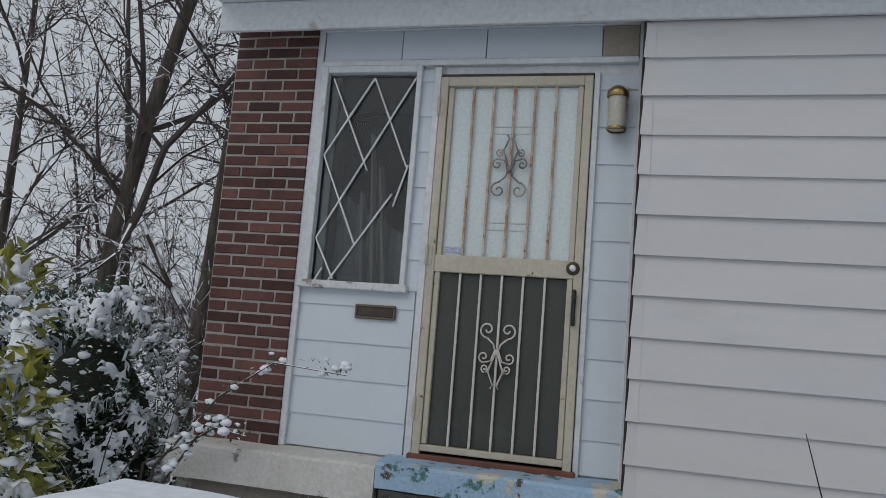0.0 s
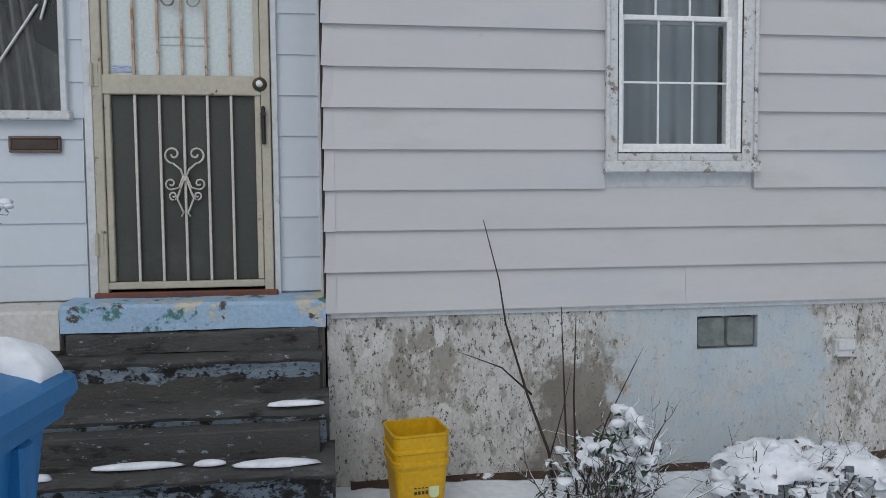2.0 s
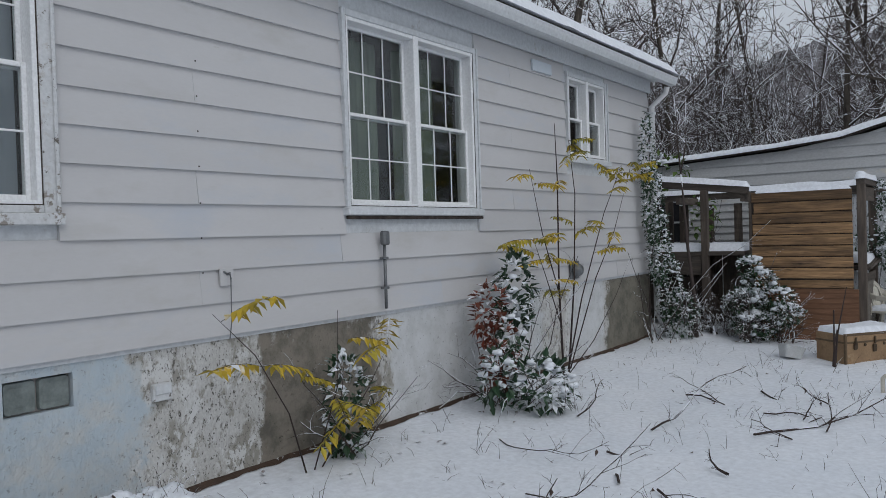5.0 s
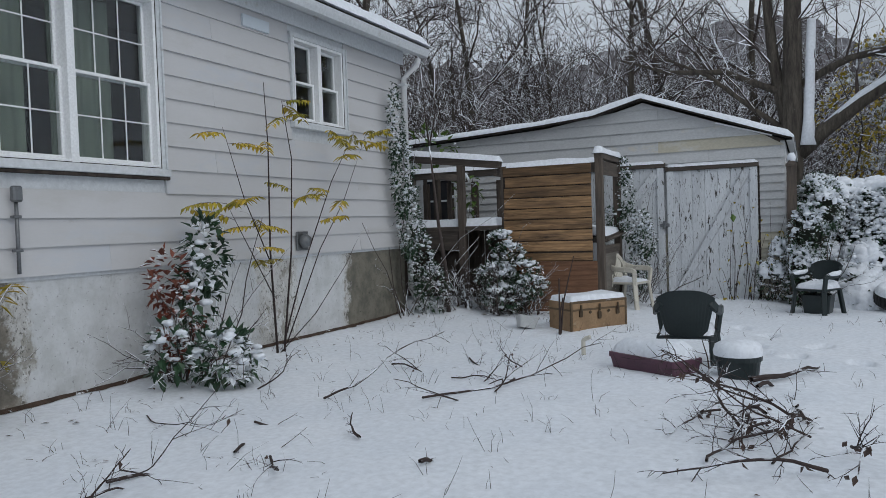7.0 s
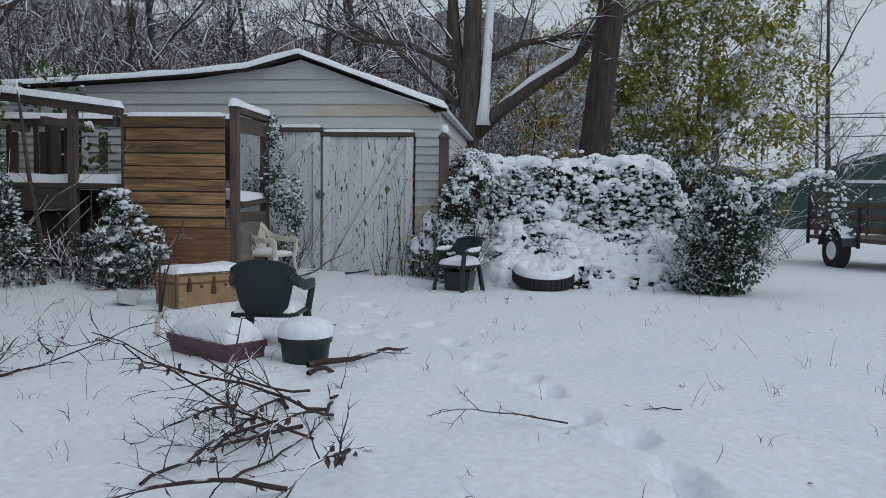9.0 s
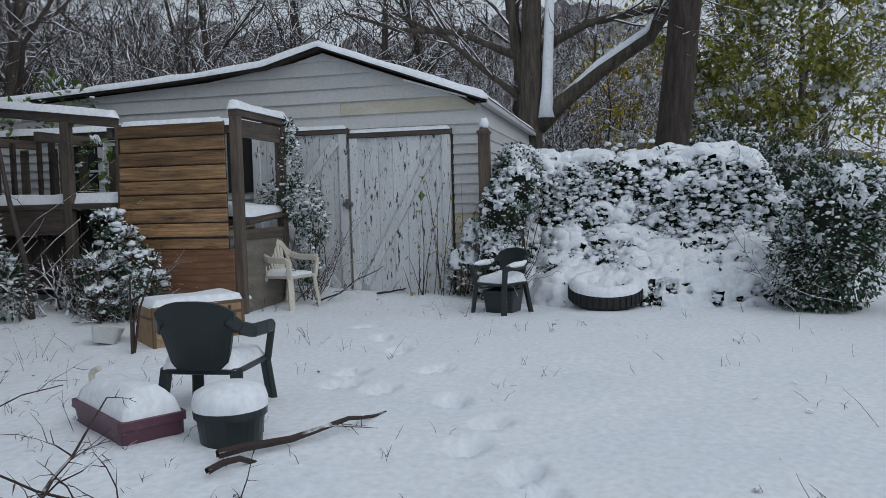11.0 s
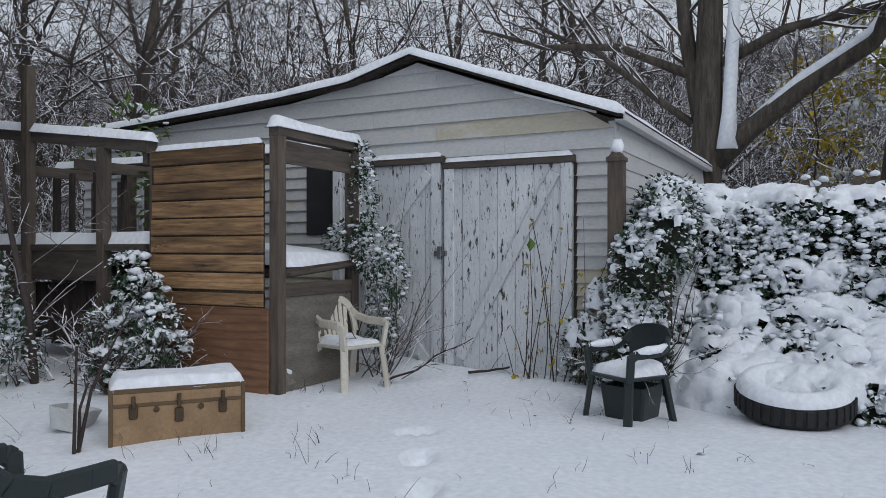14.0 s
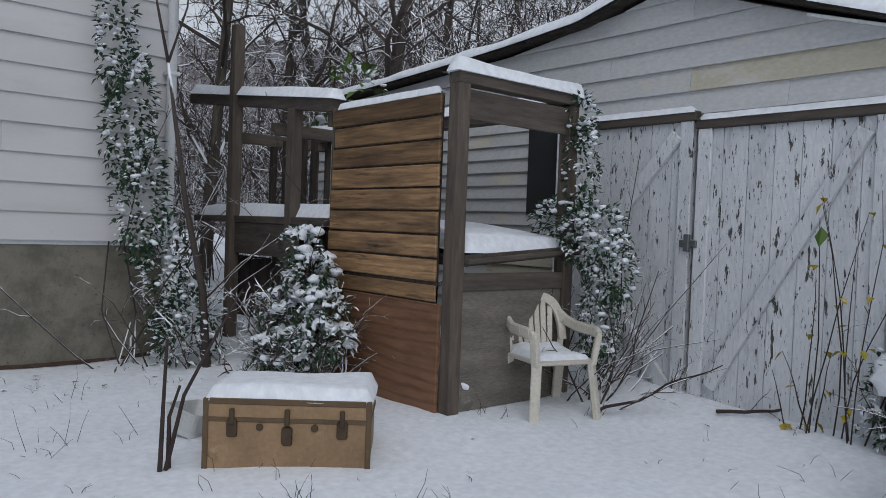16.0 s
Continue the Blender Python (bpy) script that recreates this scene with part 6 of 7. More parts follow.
for i in range(n + 1):
    a = radians(-48 + 205 * i / n)
    h = 15.0 + 2.5 * noise.noise(Vector((i * 0.06, 0, 0))) + 1.4 * noise.noise(Vector((i * 0.5, 3, 0))) + rnd.uniform(0, 0.9)
    h *= 1 - 0.78 * smoothstep(150, 185, i)
    if i < 54:
        h *= 0.25 + 0.75 * smoothstep(34, 54, i)
    g.v += [(5 + 62 * math.cos(a), 2 + 62 * math.sin(a), -0.5), (5 + 62 * math.cos(a), 2 + 62 * math.sin(a), h)]
g.f = [(2 * i, 2 * i + 2, 2 * i + 3, 2 * i + 1) for i in range(n)]
whole("backdrop", g, FAR, "grey wooded rise far behind the yard", "woods", kind="structure")

# the two big trees behind the hedge
big = thing("tree", "thick forked tree with deep-grooved bark and a snow-laden limb", "tree", on_snow(18.0, -0.62), group="large yard trees")
rnd = random.Random(9)
g = Geo()
g.tube([(0, 0, -0.3), (0, 0, 0.6), (-0.02, 0.02, 1.8), (0.0, 0.0, 2.6), (0.0, -0.02, 3.4), (0.05, -0.05, 5.0), (0.1, -0.1, 8.0)], [0.36, 0.26, 0.215, 0.205, 0.19, 0.16, 0.10], 14)
trunk = part("trunk", g, BARK, big, smooth=True)
cr = Geo()
for pts_, rr in (([(0, 0.1, 3.0), (0.1, 0.30, 4.2), (0.2, 0.42, 5.6), (0.3, 0.6, 8.0)], [0.12, 0.11, 0.09, 0.06]),
                 ([(0, -0.12, 2.35), (-0.05, -0.55, 2.75), (-0.1, -1.2, 3.25), (-0.1, -2.0, 3.75), (-0.1, -2.45, 4.4), (0, -2.7, 5.5), (0.2, -3.0, 7.5)], [0.16, 0.145, 0.13, 0.12, 0.115, 0.10, 0.06]),
                 ([(0, 0.25, 3.6), (-0.2, 1.2, 4.05), (-0.5, 2.2, 4.1), (-0.8, 3.1, 4.4)], [0.07, 0.06, 0.045, 0.02]),
                 ([(0, 0.2, 2.9), (-0.1, 0.7, 3.3), (-0.3, 1.5, 4.0), (-0.5, 2.3, 4.4)], [0.06, 0.05, 0.04, 0.02]),
                 ([(0, -0.2, 3.7), (0.1, -1.0, 4.1), (0.1, -2.4, 4.3), (0.0, -3.6, 4.9)], [0.08, 0.07, 0.06, 0.03])):
    limb = Geo().tube(pts_, rr, 9)
    part("limb", limb, BARK, big, smooth=True)
    pv = [Vector(p) for p in pts_]
    dv = [(pv[min(i + 1, len(pv) - 1)] - pv[max(i - 1, 0)]).normalized() for i in range(len(pv))]
    crown_of(cr, pv, dv, rr, 2.2, 1, (9, 6, 5), rnd, 0.25, 0.25)
part("crown", cr, TWIG, big)
g = Geo()
for pts_, rr in (([(-0.08, -0.60, 2.87), (-0.13, -1.2, 3.36), (-0.13, -2.0, 3.86), (-0.12, -2.42, 4.5)], [0.075, 0.085, 0.08, 0.04]), ([(-0.12, -0.28, 2.5), (-0.1, -0.30, 3.0), (-0.06, -0.34, 3.9), (0, -0.38, 4.9)], [0.15, 0.10, 0.09, 0.08])):
    g.tube(pts_, rr, 8)
part("snow_load", g, SNOW, big, "snow plastered along the limb and fork", smooth=True)
second = thing("tree", "straight dark-barked tree behind the snowy hedge", "tree", on_snow(17.2, -2.95), group="large yard trees")
part("trunk", Geo().tube([(0, 0.2, -0.3), (0, 0.14, 0.8), (0, 0.0, 2.0), (0, -0.14, 3.4), (0.05, -0.32, 5.2), (0.1, -0.7, 9.0)], [0.36, 0.29, 0.26, 0.245, 0.23, 0.16], 14), BARK_DARK, second, smooth=True)
cr = Geo()
pv = [Vector((0, -0.2, 4.0)), Vector((0.05, -0.32, 5.2)), Vector((0.1, -0.7, 9.0))]
crown_of(cr, pv, [Vector((0, 0, 1))] * 3, [0.2, 0.2, 0.15], 3.0, 1, (12, 7, 5), rnd, 0.1)
part("crown", cr, TWIG, second)


TURNED = Matrix.Rotation(0.85, 3, Vector((1.0, 0.6, 0.4)))


def shell(g, b, cover, seed):
    """Snow resting on a mound b: puffy and unbroken on top, ragged patches lower down, nothing where it faces down."""
    size = (b[3] + b[4] + b[5]) / 3
    nu = int(min(150, max(40, 2 * math.pi * size / 0.022)))
    nv = nu // 2
    f = 1.0 if size > 0.35 else 1.8
    at = {}
    for j in range(nv + 1):
        th = math.pi * 0.80 * j / nv
        for i in range(nu):
            ph = 2 * math.pi * i / nu
            n_ = Vector((math.sin(th) * math.cos(ph), math.sin(th) * math.sin(ph), math.cos(th)))
            k = 1.0 + 0.22 * noise.noise(n_ * 2.2 + Vector((b[0], b[1], b[2])))
            p = Vector((b[0] + n_.x * b[3] * k, b[1] + n_.y * b[4] * k, b[2] + n_.z * b[5] * k))
            q = TURNED @ (p * f) + Vector((seed * 1.7, 0.37, 0.21))
            mask = 0.75 * n_.z + cover + 0.75 * noise.noise(q * 5.5) + 0.65 * noise.noise(q * 13.5) + 0.35 * noise.noise(q * 29)
            if mask < -0.12 or p.z < 0.0:
                continue
            p -= n_ * (0.07 * smoothstep(0.02, -0.12, mask))
            mask = max(0, mask)
            puff = 0.030 * (1 - abs(noise.noise(q * 6.5)) * 2.2) + 0.014 * (1 - abs(noise.noise(q * 15)) * 2.2)
            p += n_ * ((puff / f) + 0.030 / f * min(1, mask * 2.2) - 0.028 / f) + Vector((0, 0, 0.02 / f * min(1, mask)))
            at[i, j] = len(g.v)
            g.v.append((p.x, p.y, p.z))
    for j in range(nv):
        for i in range(nu):
            quad = [at.get(key) for key in ((i, j), (i, j + 1), ((i + 1) % nu, j + 1), ((i + 1) % nu, j))]
            if None not in quad:
                g.f.append(tuple(quad))


def leafy(name, label, category, m, blobs, leaves, size, leaf_mat, snow=0, snow_size=(0.03, 0.08), seed=0, inner=True, stems=0, wide=0.6, cover=0.0, hang=0.2, clump=0.0):
    """A bush, hedge or vine: uneven mounds (x, y, z, rx, ry, rz) clothed in single leaves, with clumps of snow on top."""
    rnd = random.Random(seed)
    t = thing(name, label, category, m)
    lf, sn, st = Geo(), Geo(), Geo()
    weight = [b[3] * b[5] + b[4] * b[5] + b[3] * b[4] for b in blobs]
    for _ in range(leaves):
        b = rnd.choices(blobs, weight)[0]
        n_ = Vector((rnd.gauss(0, 1), rnd.gauss(0, 1), rnd.gauss(0, 1))).normalized()
        k = rnd.uniform(0.86, 1.15) * (1 + 0.22 * noise.noise(n_ * 2.2 + Vector((b[0], b[1], b[2]))))
        p = Vector((b[0] + n_.x * b[3] * k, b[1] + n_.y * b[4] * k, b[2] + n_.z * b[5] * k))
        if p.z < 0.02 or (clump and noise.noise(p * clump + Vector((seed, 0, 0))) < rnd.uniform(-0.15, 0.1)):
            continue
        d = (n_ + Vector((rnd.gauss(0, wide), rnd.gauss(0, wide), rnd.gauss(0, wide) - hang))).normalized()
        lf.leaf(p, d, (n_.x * 0.4, n_.y * 0.4, 1), size * rnd.uniform(0.7, 1.3), size * 0.62 * rnd.uniform(0.8, 1.2))
    part("foliage", lf, leaf_mat, t)
    if snow:
        for b in blobs:
            shell(sn, b, cover, seed)
        for _ in range(snow):
            b = rnd.choices(blobs, weight)[0]
            n_ = Vector((rnd.gauss(0, 1), rnd.gauss(0, 1), rnd.gauss(0.45, 0.8))).normalized()
            k = rnd.uniform(0.98, 1.14) * (1 + 0.22 * noise.noise(n_ * 2.2 + Vector((b[0], b[1], b[2]))))
            r = rnd.uniform(*snow_size) * 0.55
            sn.lump((b[0] + n_.x * b[3] * k, b[1] + n_.y * b[4] * k, max(0.02, b[2] + n_.z * b[5] * k)), r * 1.3, r * 1.3, r * 0.75, 0.5, rnd)
        tagged(part("snow_cover", sn, SNOW, t, smooth=True), kind="stuff")
    # Solid near-black lumps paint the shaded inside and stop views through.
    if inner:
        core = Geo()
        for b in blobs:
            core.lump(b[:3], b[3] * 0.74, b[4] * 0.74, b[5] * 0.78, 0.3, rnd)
        part("core", core, INNER_SHADE, t, smooth=True)
    for _ in range(stems):
        b = rnd.choices(blobs, weight)[0]
        base = (b[0] + rnd.uniform(-0.5, 0.5) * b[3], b[1] + rnd.uniform(-0.5, 0.5) * b[4], 0)
        a_, b_, c_ = bough(st, base, (rnd.gauss(0, 0.6), rnd.gauss(0, 0.6), 1), (b[2] + b[5]) * rnd.uniform(0.6, 1.15), 0.008, 4, 5, rnd, 0.1, 0.7, 0.3)
        crown_of(st, a_, b_, c_, 0.3, 1, (4, 2), rnd, 0.3, 0.1, 0.1, 0.002)
    if stems:
        part("stem_tangle", st, TWIG, t)
    return t


# hedge, mound and bushes by the garage
BANK_PROFILE = [(12.72, -0.08), (12.86, 0.20), (13.12, 0.44), (13.38, 0.62), (13.52, 0.78), (13.54, 1.05), (13.58, 1.36), (13.72, 1.60), (14.0, 1.70), (14.3, 1.55), (14.5, 1.0), (14.55, -0.08)]


def bank_point(u, v):
    """The ivy bank's skin: u runs from the garage along the hedge, v from its snowy foot over the top to the back."""
    y = -0.52 - 4.05 * u
    f = v * (len(BANK_PROFILE) - 1)
    i = min(len(BANK_PROFILE) - 2, int(f))
    f -= i
    q = [Vector((*BANK_PROFILE[min(max(k, 0), len(BANK_PROFILE) - 1)], 0)) for k in (i - 1, i, i + 1, i + 2)]
    p = 0.5 * (2 * q[1] + (q[2] - q[0]) * f + (2 * q[0] - 5 * q[1] + 4 * q[2] - q[3]) * f * f + (3 * q[1] - q[0] - 3 * q[2] + q[3]) * f ** 3)
    ends = smoothstep(0, 0.12, u) * (1 - smoothstep(0.76, 1.0, u))
    x, z = p.x, p.y
    z *= (0.72 + 0.28 * smoothstep(0, 0.12, u)) * (0.16 + 0.84 * (1 - smoothstep(0.72, 1.0, u)))
    x = 13.95 + (x - 13.95) * (0.55 + 0.45 * smoothstep(0, 0.28, u)) * (0.60 + 0.40 * (1 - smoothstep(0.7, 1.0, u)))
    w = Vector((x, y, z * 1.2))
    push = 0.17 * noise.noise(w * 1.5) + 0.09 * noise.noise(w * 3.7 + Vector((5, 1, 2))) + 0.05 * noise.noise(w * 8.0) + 0.02 * noise.noise(w * 17)
    way = Vector((-0.8, 0, 0.6)) if v < 0.7 else Vector((0.3, 0, 0.95))
    foot = min(1, v * 9, (1 - v) * 9)
    return Vector((x, y, z)) + way * push * foot * (0.5 + 0.5 * ends)


def bank_mask(p, n_, v):
    cover_ = 0.13 if v < 0.36 else 0.10 if v > 0.62 else -0.22
    return 0.75 * n_.z + cover_ + 0.75 * noise.noise(p * 2.6) + 0.75 * noise.noise(p * 7.5 + Vector((3, 3, 3))) + 0.45 * noise.noise(p * 17)


def snowy_bank():
    t = thing("hedge", "evergreen ivy hedge and bank under heavy clumps of snow", "hedge")
    nu, nv = 150, 150
    grid = [[bank_point(i / nu, j / nv) for i in range(nu + 1)] for j in range(nv + 1)]
    norm = [[(grid[j][min(i + 1, nu)] - grid[j][max(i - 1, 0)]).cross(grid[min(j + 1, nv)][i] - grid[max(j - 1, 0)][i]).normalized() for i in range(nu + 1)] for j in range(nv + 1)]
    sn, core, lf = Geo(), Geo(), Geo()
    at, masks = {}, {}
    for j in range(nv + 1):
        for i in range(nu + 1):
            p, n_ = grid[j][i], norm[j][i]
            # Skin set inward, coloured near-black as the hedge's inner shade.
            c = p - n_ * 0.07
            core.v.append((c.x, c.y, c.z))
            k = masks[i, j] = bank_mask(p, n_, j / nv)
            if k > -0.16:
                puff = 0.020 * (1 - 2 * abs(noise.noise(p * 8))) + 0.012 * (1 - 2 * abs(noise.noise(p * 19)))
                q = p + n_ * (0.045 * min(1, max(0, k) * 2.0) ** 0.5 + puff * min(1, max(0, k) * 3) - 0.09 * smoothstep(0.02, -0.16, k))
                at[i, j] = len(sn.v)
                sn.v.append((q.x, q.y, q.z))
    for j in range(nv):
        for i in range(nu):
            quad = [at.get(key) for key in ((i, j), (i + 1, j), (i + 1, j + 1), (i, j + 1))]
            if None not in quad:
                sn.f.append(tuple(quad))
            a = j * (nu + 1) + i
            core.f.append((a, a + nu + 1, a + nu + 2, a + 1))
    rnd = random.Random(51)
    for _ in range(30000):
        i, j = rnd.randrange(1, nu), rnd.randrange(2, int(nv * 0.80))
        k = masks[i, j]
        if k > 0.22 or (j / nv < 0.36 and k > 0.06):
            continue
        n_ = norm[j][i]
        p = grid[j][i] + Vector((rnd.gauss(0, 0.014), rnd.gauss(0, 0.014), rnd.gauss(0, 0.014))) + n_ * rnd.uniform(-0.05, 0.035)
        d = n_ + Vector((rnd.gauss(0, 0.7), rnd.gauss(0, 0.7), rnd.gauss(-0.25, 0.6)))
        lf.leaf(p, d, (n_.x * 0.4, n_.y * 0.4, 1), rnd.uniform(0.035, 0.07), rnd.uniform(0.022, 0.045))
        if k < 0.1 and rnd.random() < 0.20:
            r = rnd.uniform(0.010, 0.032)
            sn.lump(p + n_ * 0.03, r * 1.35, r * 1.35, r * 0.8, 0.5, rnd)
    for _ in range(150):
        i, j = rnd.randrange(8, nu - 6), rnd.randrange(6, int(nv * 0.40))
        for _ in range(rnd.choice((1, 2, 3, 5))):
            n_ = norm[j][i]
            p = grid[j][i] + Vector((rnd.gauss(0, 0.02), rnd.gauss(0, 0.03), rnd.gauss(0, 0.02))) + n_ * 0.035
            lf.leaf(p, n_ + Vector((rnd.gauss(0, 0.6), rnd.gauss(0, 0.6), rnd.gauss(0, 0.5))), (0, 0, 1), rnd.uniform(0.035, 0.065), rnd.uniform(0.025, 0.04))
    part("foliage", lf, HOLLY, t)
    part("core", core, INNER_SHADE, t, smooth=True)
    tagged(part("snow_cover", sn, SNOW, t, smooth=True), kind="stuff")
    st = Geo()
    for _ in range(34):
        i, j = rnd.randrange(2, nu - 2), rnd.randrange(int(nv * 0.35), int(nv * 0.75))
        a_, b_, c_ = bough(st, grid[j][i] - norm[j][i] * 0.05, norm[j][i] + Vector((0, 0, 0.7)), rnd.uniform(0.12, 0.3), 0.004, 4, 4, rnd, 0.2, 0.7, 0.3)
        crown_of(st, a_, b_, c_, 0.12, 1, (3,), rnd, 0.3, 0.1, 0.1, 0.002)
    part("stem_tangle", st, TWIG, t)


snowy_bank()

# remains of a picket fence between the garage and the hedge
fence = thing("picket_fence", "dark weathered pointed pickets capped with snow", "fence", pose(0, 0, 0))
for x, y, z, w in ((12.98, -0.69, 2.02, 0.062), (12.98, -0.90, 1.42, 0.05), (13.06, -1.06, 1.40, 0.05), (14.15, -2.02, 1.82, 0.045), (14.15, -2.16, 1.80, 0.045), (14.15, -2.42, 1.84, 0.045), (14.15, -2.54, 1.83, 0.045)):
    d = 0.055 if w > 0.06 else 0.012
    part("picket", Geo().add([(x + sx, y + sy, zz) for zz, k in ((0.0, 1), (z - w * 1.6, 1), (z - w * 1.6, 1.18), (z - w * 1.1, 1.18), (z - w * 0.9, 0.9), (z, 0.25)) for sx, sy in ((-d * k, -w * k), (d * k, -w * k), (d * k, w * k), (-d * k, w * k))],
                             [(4 * r + c, 4 * r + (c + 1) % 4, 4 * r + 4 + (c + 1) % 4, 4 * r + 4 + c) for r in range(5) for c in range(4)] + [(20, 21, 22, 23)]), OLD_WOOD, fence)
    whole("picket_snow", Geo().lump((0, 0, 0), w * 0.9, w * 0.9, w * (1.1 if w > 0.06 else 0.6), 0.3), SNOW, "cap of snow on a picket", "snow", pose(x, y, z + w * 0.3), kind="stuff", smooth=True)

# a snow-laden branch arching from the ivy bush
arch = thing("ivy_branch", "arching ivy branch weighed down with snow", "branch", pose(12.62, -4.45, 0.0))
g, lf, sn, rnd = Geo(), Geo(), Geo(), random.Random(61)
bow = [Vector(p) for p in ((0, 0.1, 0.9), (0, -0.1, 1.22), (0.05, -0.45, 1.34), (0.08, -0.75, 1.47), (0.1, -0.95, 1.45), (0.12, -1.05, 1.15), (0.12, -1.08, 0.85))]
g.tube(bow, [0.022, 0.02, 0.017, 0.014, 0.010, 0.006, 0.003], 6)
for k in range(520):
    u = rnd.uniform(0.6, 5.9)
    p = bow[int(u)].lerp(bow[int(u) + 1], u % 1)
    wide_ = 0.05 if u < 2.5 else 0.11
    q = p + Vector((rnd.gauss(0, wide_), rnd.gauss(0, wide_), rnd.gauss(-0.04, wide_)))
    lf.leaf(q, (rnd.gauss(0, 1), rnd.gauss(0, 1), -0.8), (0, 0, 1), 0.055, 0.038)
    if k % 5 == 0:
        r = rnd.uniform(0.02, 0.05) if u < 4 else rnd.uniform(0.012, 0.025)
        sn.lump(p + Vector((rnd.gauss(0, 0.03), rnd.gauss(0, 0.03), 0.045 + rnd.gauss(0, 0.012))) if u < 4 else q + Vector((0, 0, 0.02)), r * 1.5, r * 1.5, r, 0.4, rnd)
part("branch", g, TWIG, arch)
part("foliage", lf, HOLLY, arch)
tagged(part("snow_cover", sn, SNOW, arch, smooth=True), kind="stuff")
leafy("bush", "rounded dark green ivy bush dusted with snow", "bush", on_snow(12.55, -4.2), [(0, 0, 0.70, 0.42, 0.46, 0.66), (0.05, -0.2, 0.95, 0.32, 0.32, 0.42), (0, 0.25, 0.45, 0.30, 0.32, 0.45)],
      7500, 0.055, HOLLY, 260, (0.015, 0.05), 3, stems=12, cover=-0.62)
leafy("vine", "ivy climbing the house corner, speckled with snow", "vine", pose(10.3, 3.84, 0), [
    (-0.1, 0, 2.55, 0.12, 0.08, 0.5), (0.0, -0.02, 1.95, 0.16, 0.10, 0.5), (0.1, -0.05, 1.35, 0.17, 0.13, 0.45), (0.25, -0.12, 0.8, 0.15, 0.15, 0.4), (0.4, -0.2, 0.4, 0.22, 0.2, 0.35)],
    2400, 0.055, HOLLY, 260, (0.012, 0.04), 4, inner=False, stems=16, cover=-0.85)
leafy("bush", "snow-bent evergreen shrub leaning on the plank stall", "bush", on_snow(11.15, 2.76), [
    (0.05, 0.10, 0.98, 0.11, 0.14, 0.13), (0.05, -0.02, 0.80, 0.16, 0.20, 0.12), (0.0, -0.24, 0.60, 0.18, 0.22, 0.10), (-0.05, -0.36, 0.38, 0.20, 0.20, 0.12), (0.0, 0.14, 0.52, 0.20, 0.26, 0.15), (-0.04, 0.0, 0.24, 0.24, 0.30, 0.16)],
    2300, 0.05, HOLLY, 110, (0.02, 0.08), 5, inner=False, stems=70, cover=-0.46)
thicket(71, 0.22, 0.40, 20, 0.85, on_snow(11.05, 3.18), "bare twigs bent under snow beside the stall")
leafy("vine", "ivy hanging from the stall post with snow on it", "vine", pose(12.52, 1.45, 0), [
    (0, 0.02, 1.98, 0.09, 0.09, 0.18), (0, 0.0, 1.65, 0.10, 0.11, 0.30), (0.0, 0.14, 1.30, 0.13, 0.24, 0.16), (0.02, -0.10, 1.20, 0.20, 0.22, 0.20), (0.05, -0.24, 0.98, 0.15, 0.15, 0.22), (0.06, -0.16, 0.62, 0.12, 0.13, 0.28)],
    2100, 0.046, HOLLY, 260, (0.012, 0.04), 6, inner=False, stems=44, cover=-0.85)
leafy("bush", "ivy climbing the fence post beside the garage, snow on its leaves", "bush", pose(12.95, -0.90, 0), [(0.02, 0.05, 0.45, 0.22, 0.24, 0.5), (0.0, 0.02, 1.0, 0.20, 0.22, 0.38), (0.05, -0.18, 1.32, 0.20, 0.2, 0.30), (0.45, -0.1, 1.5, 0.3, 0.25, 0.3)], 4200, 0.05, HOLLY, 420, (0.02, 0.06), 41, stems=30, cover=-0.28)
leafy("vine", "broad green leaves climbing over the stall beams", "vine", pose(12.72, 4.6, 0), [(0, 0, 2.55, 0.22, 0.40, 0.26), (-0.1, 0.5, 2.3, 0.2, 0.3, 0.25), (-0.35, -0.75, 1.75, 0.15, 0.2, 0.3)], 190, 0.12, LEAF_BROAD, 16, (0.03, 0.08), 42, inner=False, stems=12, cover=-0.9)
leafy("bush", "low weeds and ivy at the garage corner", "bush", on_snow(13.05, -0.42), [(0, 0, 0.25, 0.14, 0.2, 0.3), (0.05, -0.1, 0.55, 0.1, 0.14, 0.3)], 420, 0.045, HOLLY, 50, (0.02, 0.04), 7, inner=False, stems=14, cover=-0.25)
leafy("bush", "red and yellow leaved shrub against the house wall", "bush", on_snow(6.45, 3.62), [(-0.30, 0.1, 0.82, 0.12, 0.12, 0.22), (-0.22, 0.05, 0.45, 0.14, 0.14, 0.3)], 260, 0.085, LEAF_RED, 14, (0.02, 0.05), 8, inner=False, stems=16, cover=-1.1)
leafy("bush", "evergreen seedling bush with snow on its leaves", "bush", on_snow(6.15, 3.40), [(0.15, -0.1, 0.20, 0.26, 0.22, 0.20), (-0.25, 0.1, 0.30, 0.12, 0.12, 0.2), (0.42, 0.3, 1.02, 0.17, 0.12, 0.30), (0.25, 0.25, 0.70, 0.15, 0.12, 0.25)], 560, 0.10, HOLLY, 60, (0.03, 0.08), 9, inner=False, stems=18, cover=-1.0)
leafy("bush", "young evergreen shoots by the foundation", "bush", on_snow(4.35, 3.72), [(0, 0, 0.35, 0.15, 0.12, 0.33)], 240, 0.07, HOLLY, 16, (0.02, 0.04), 10, inner=False, stems=8, cover=-0.8)
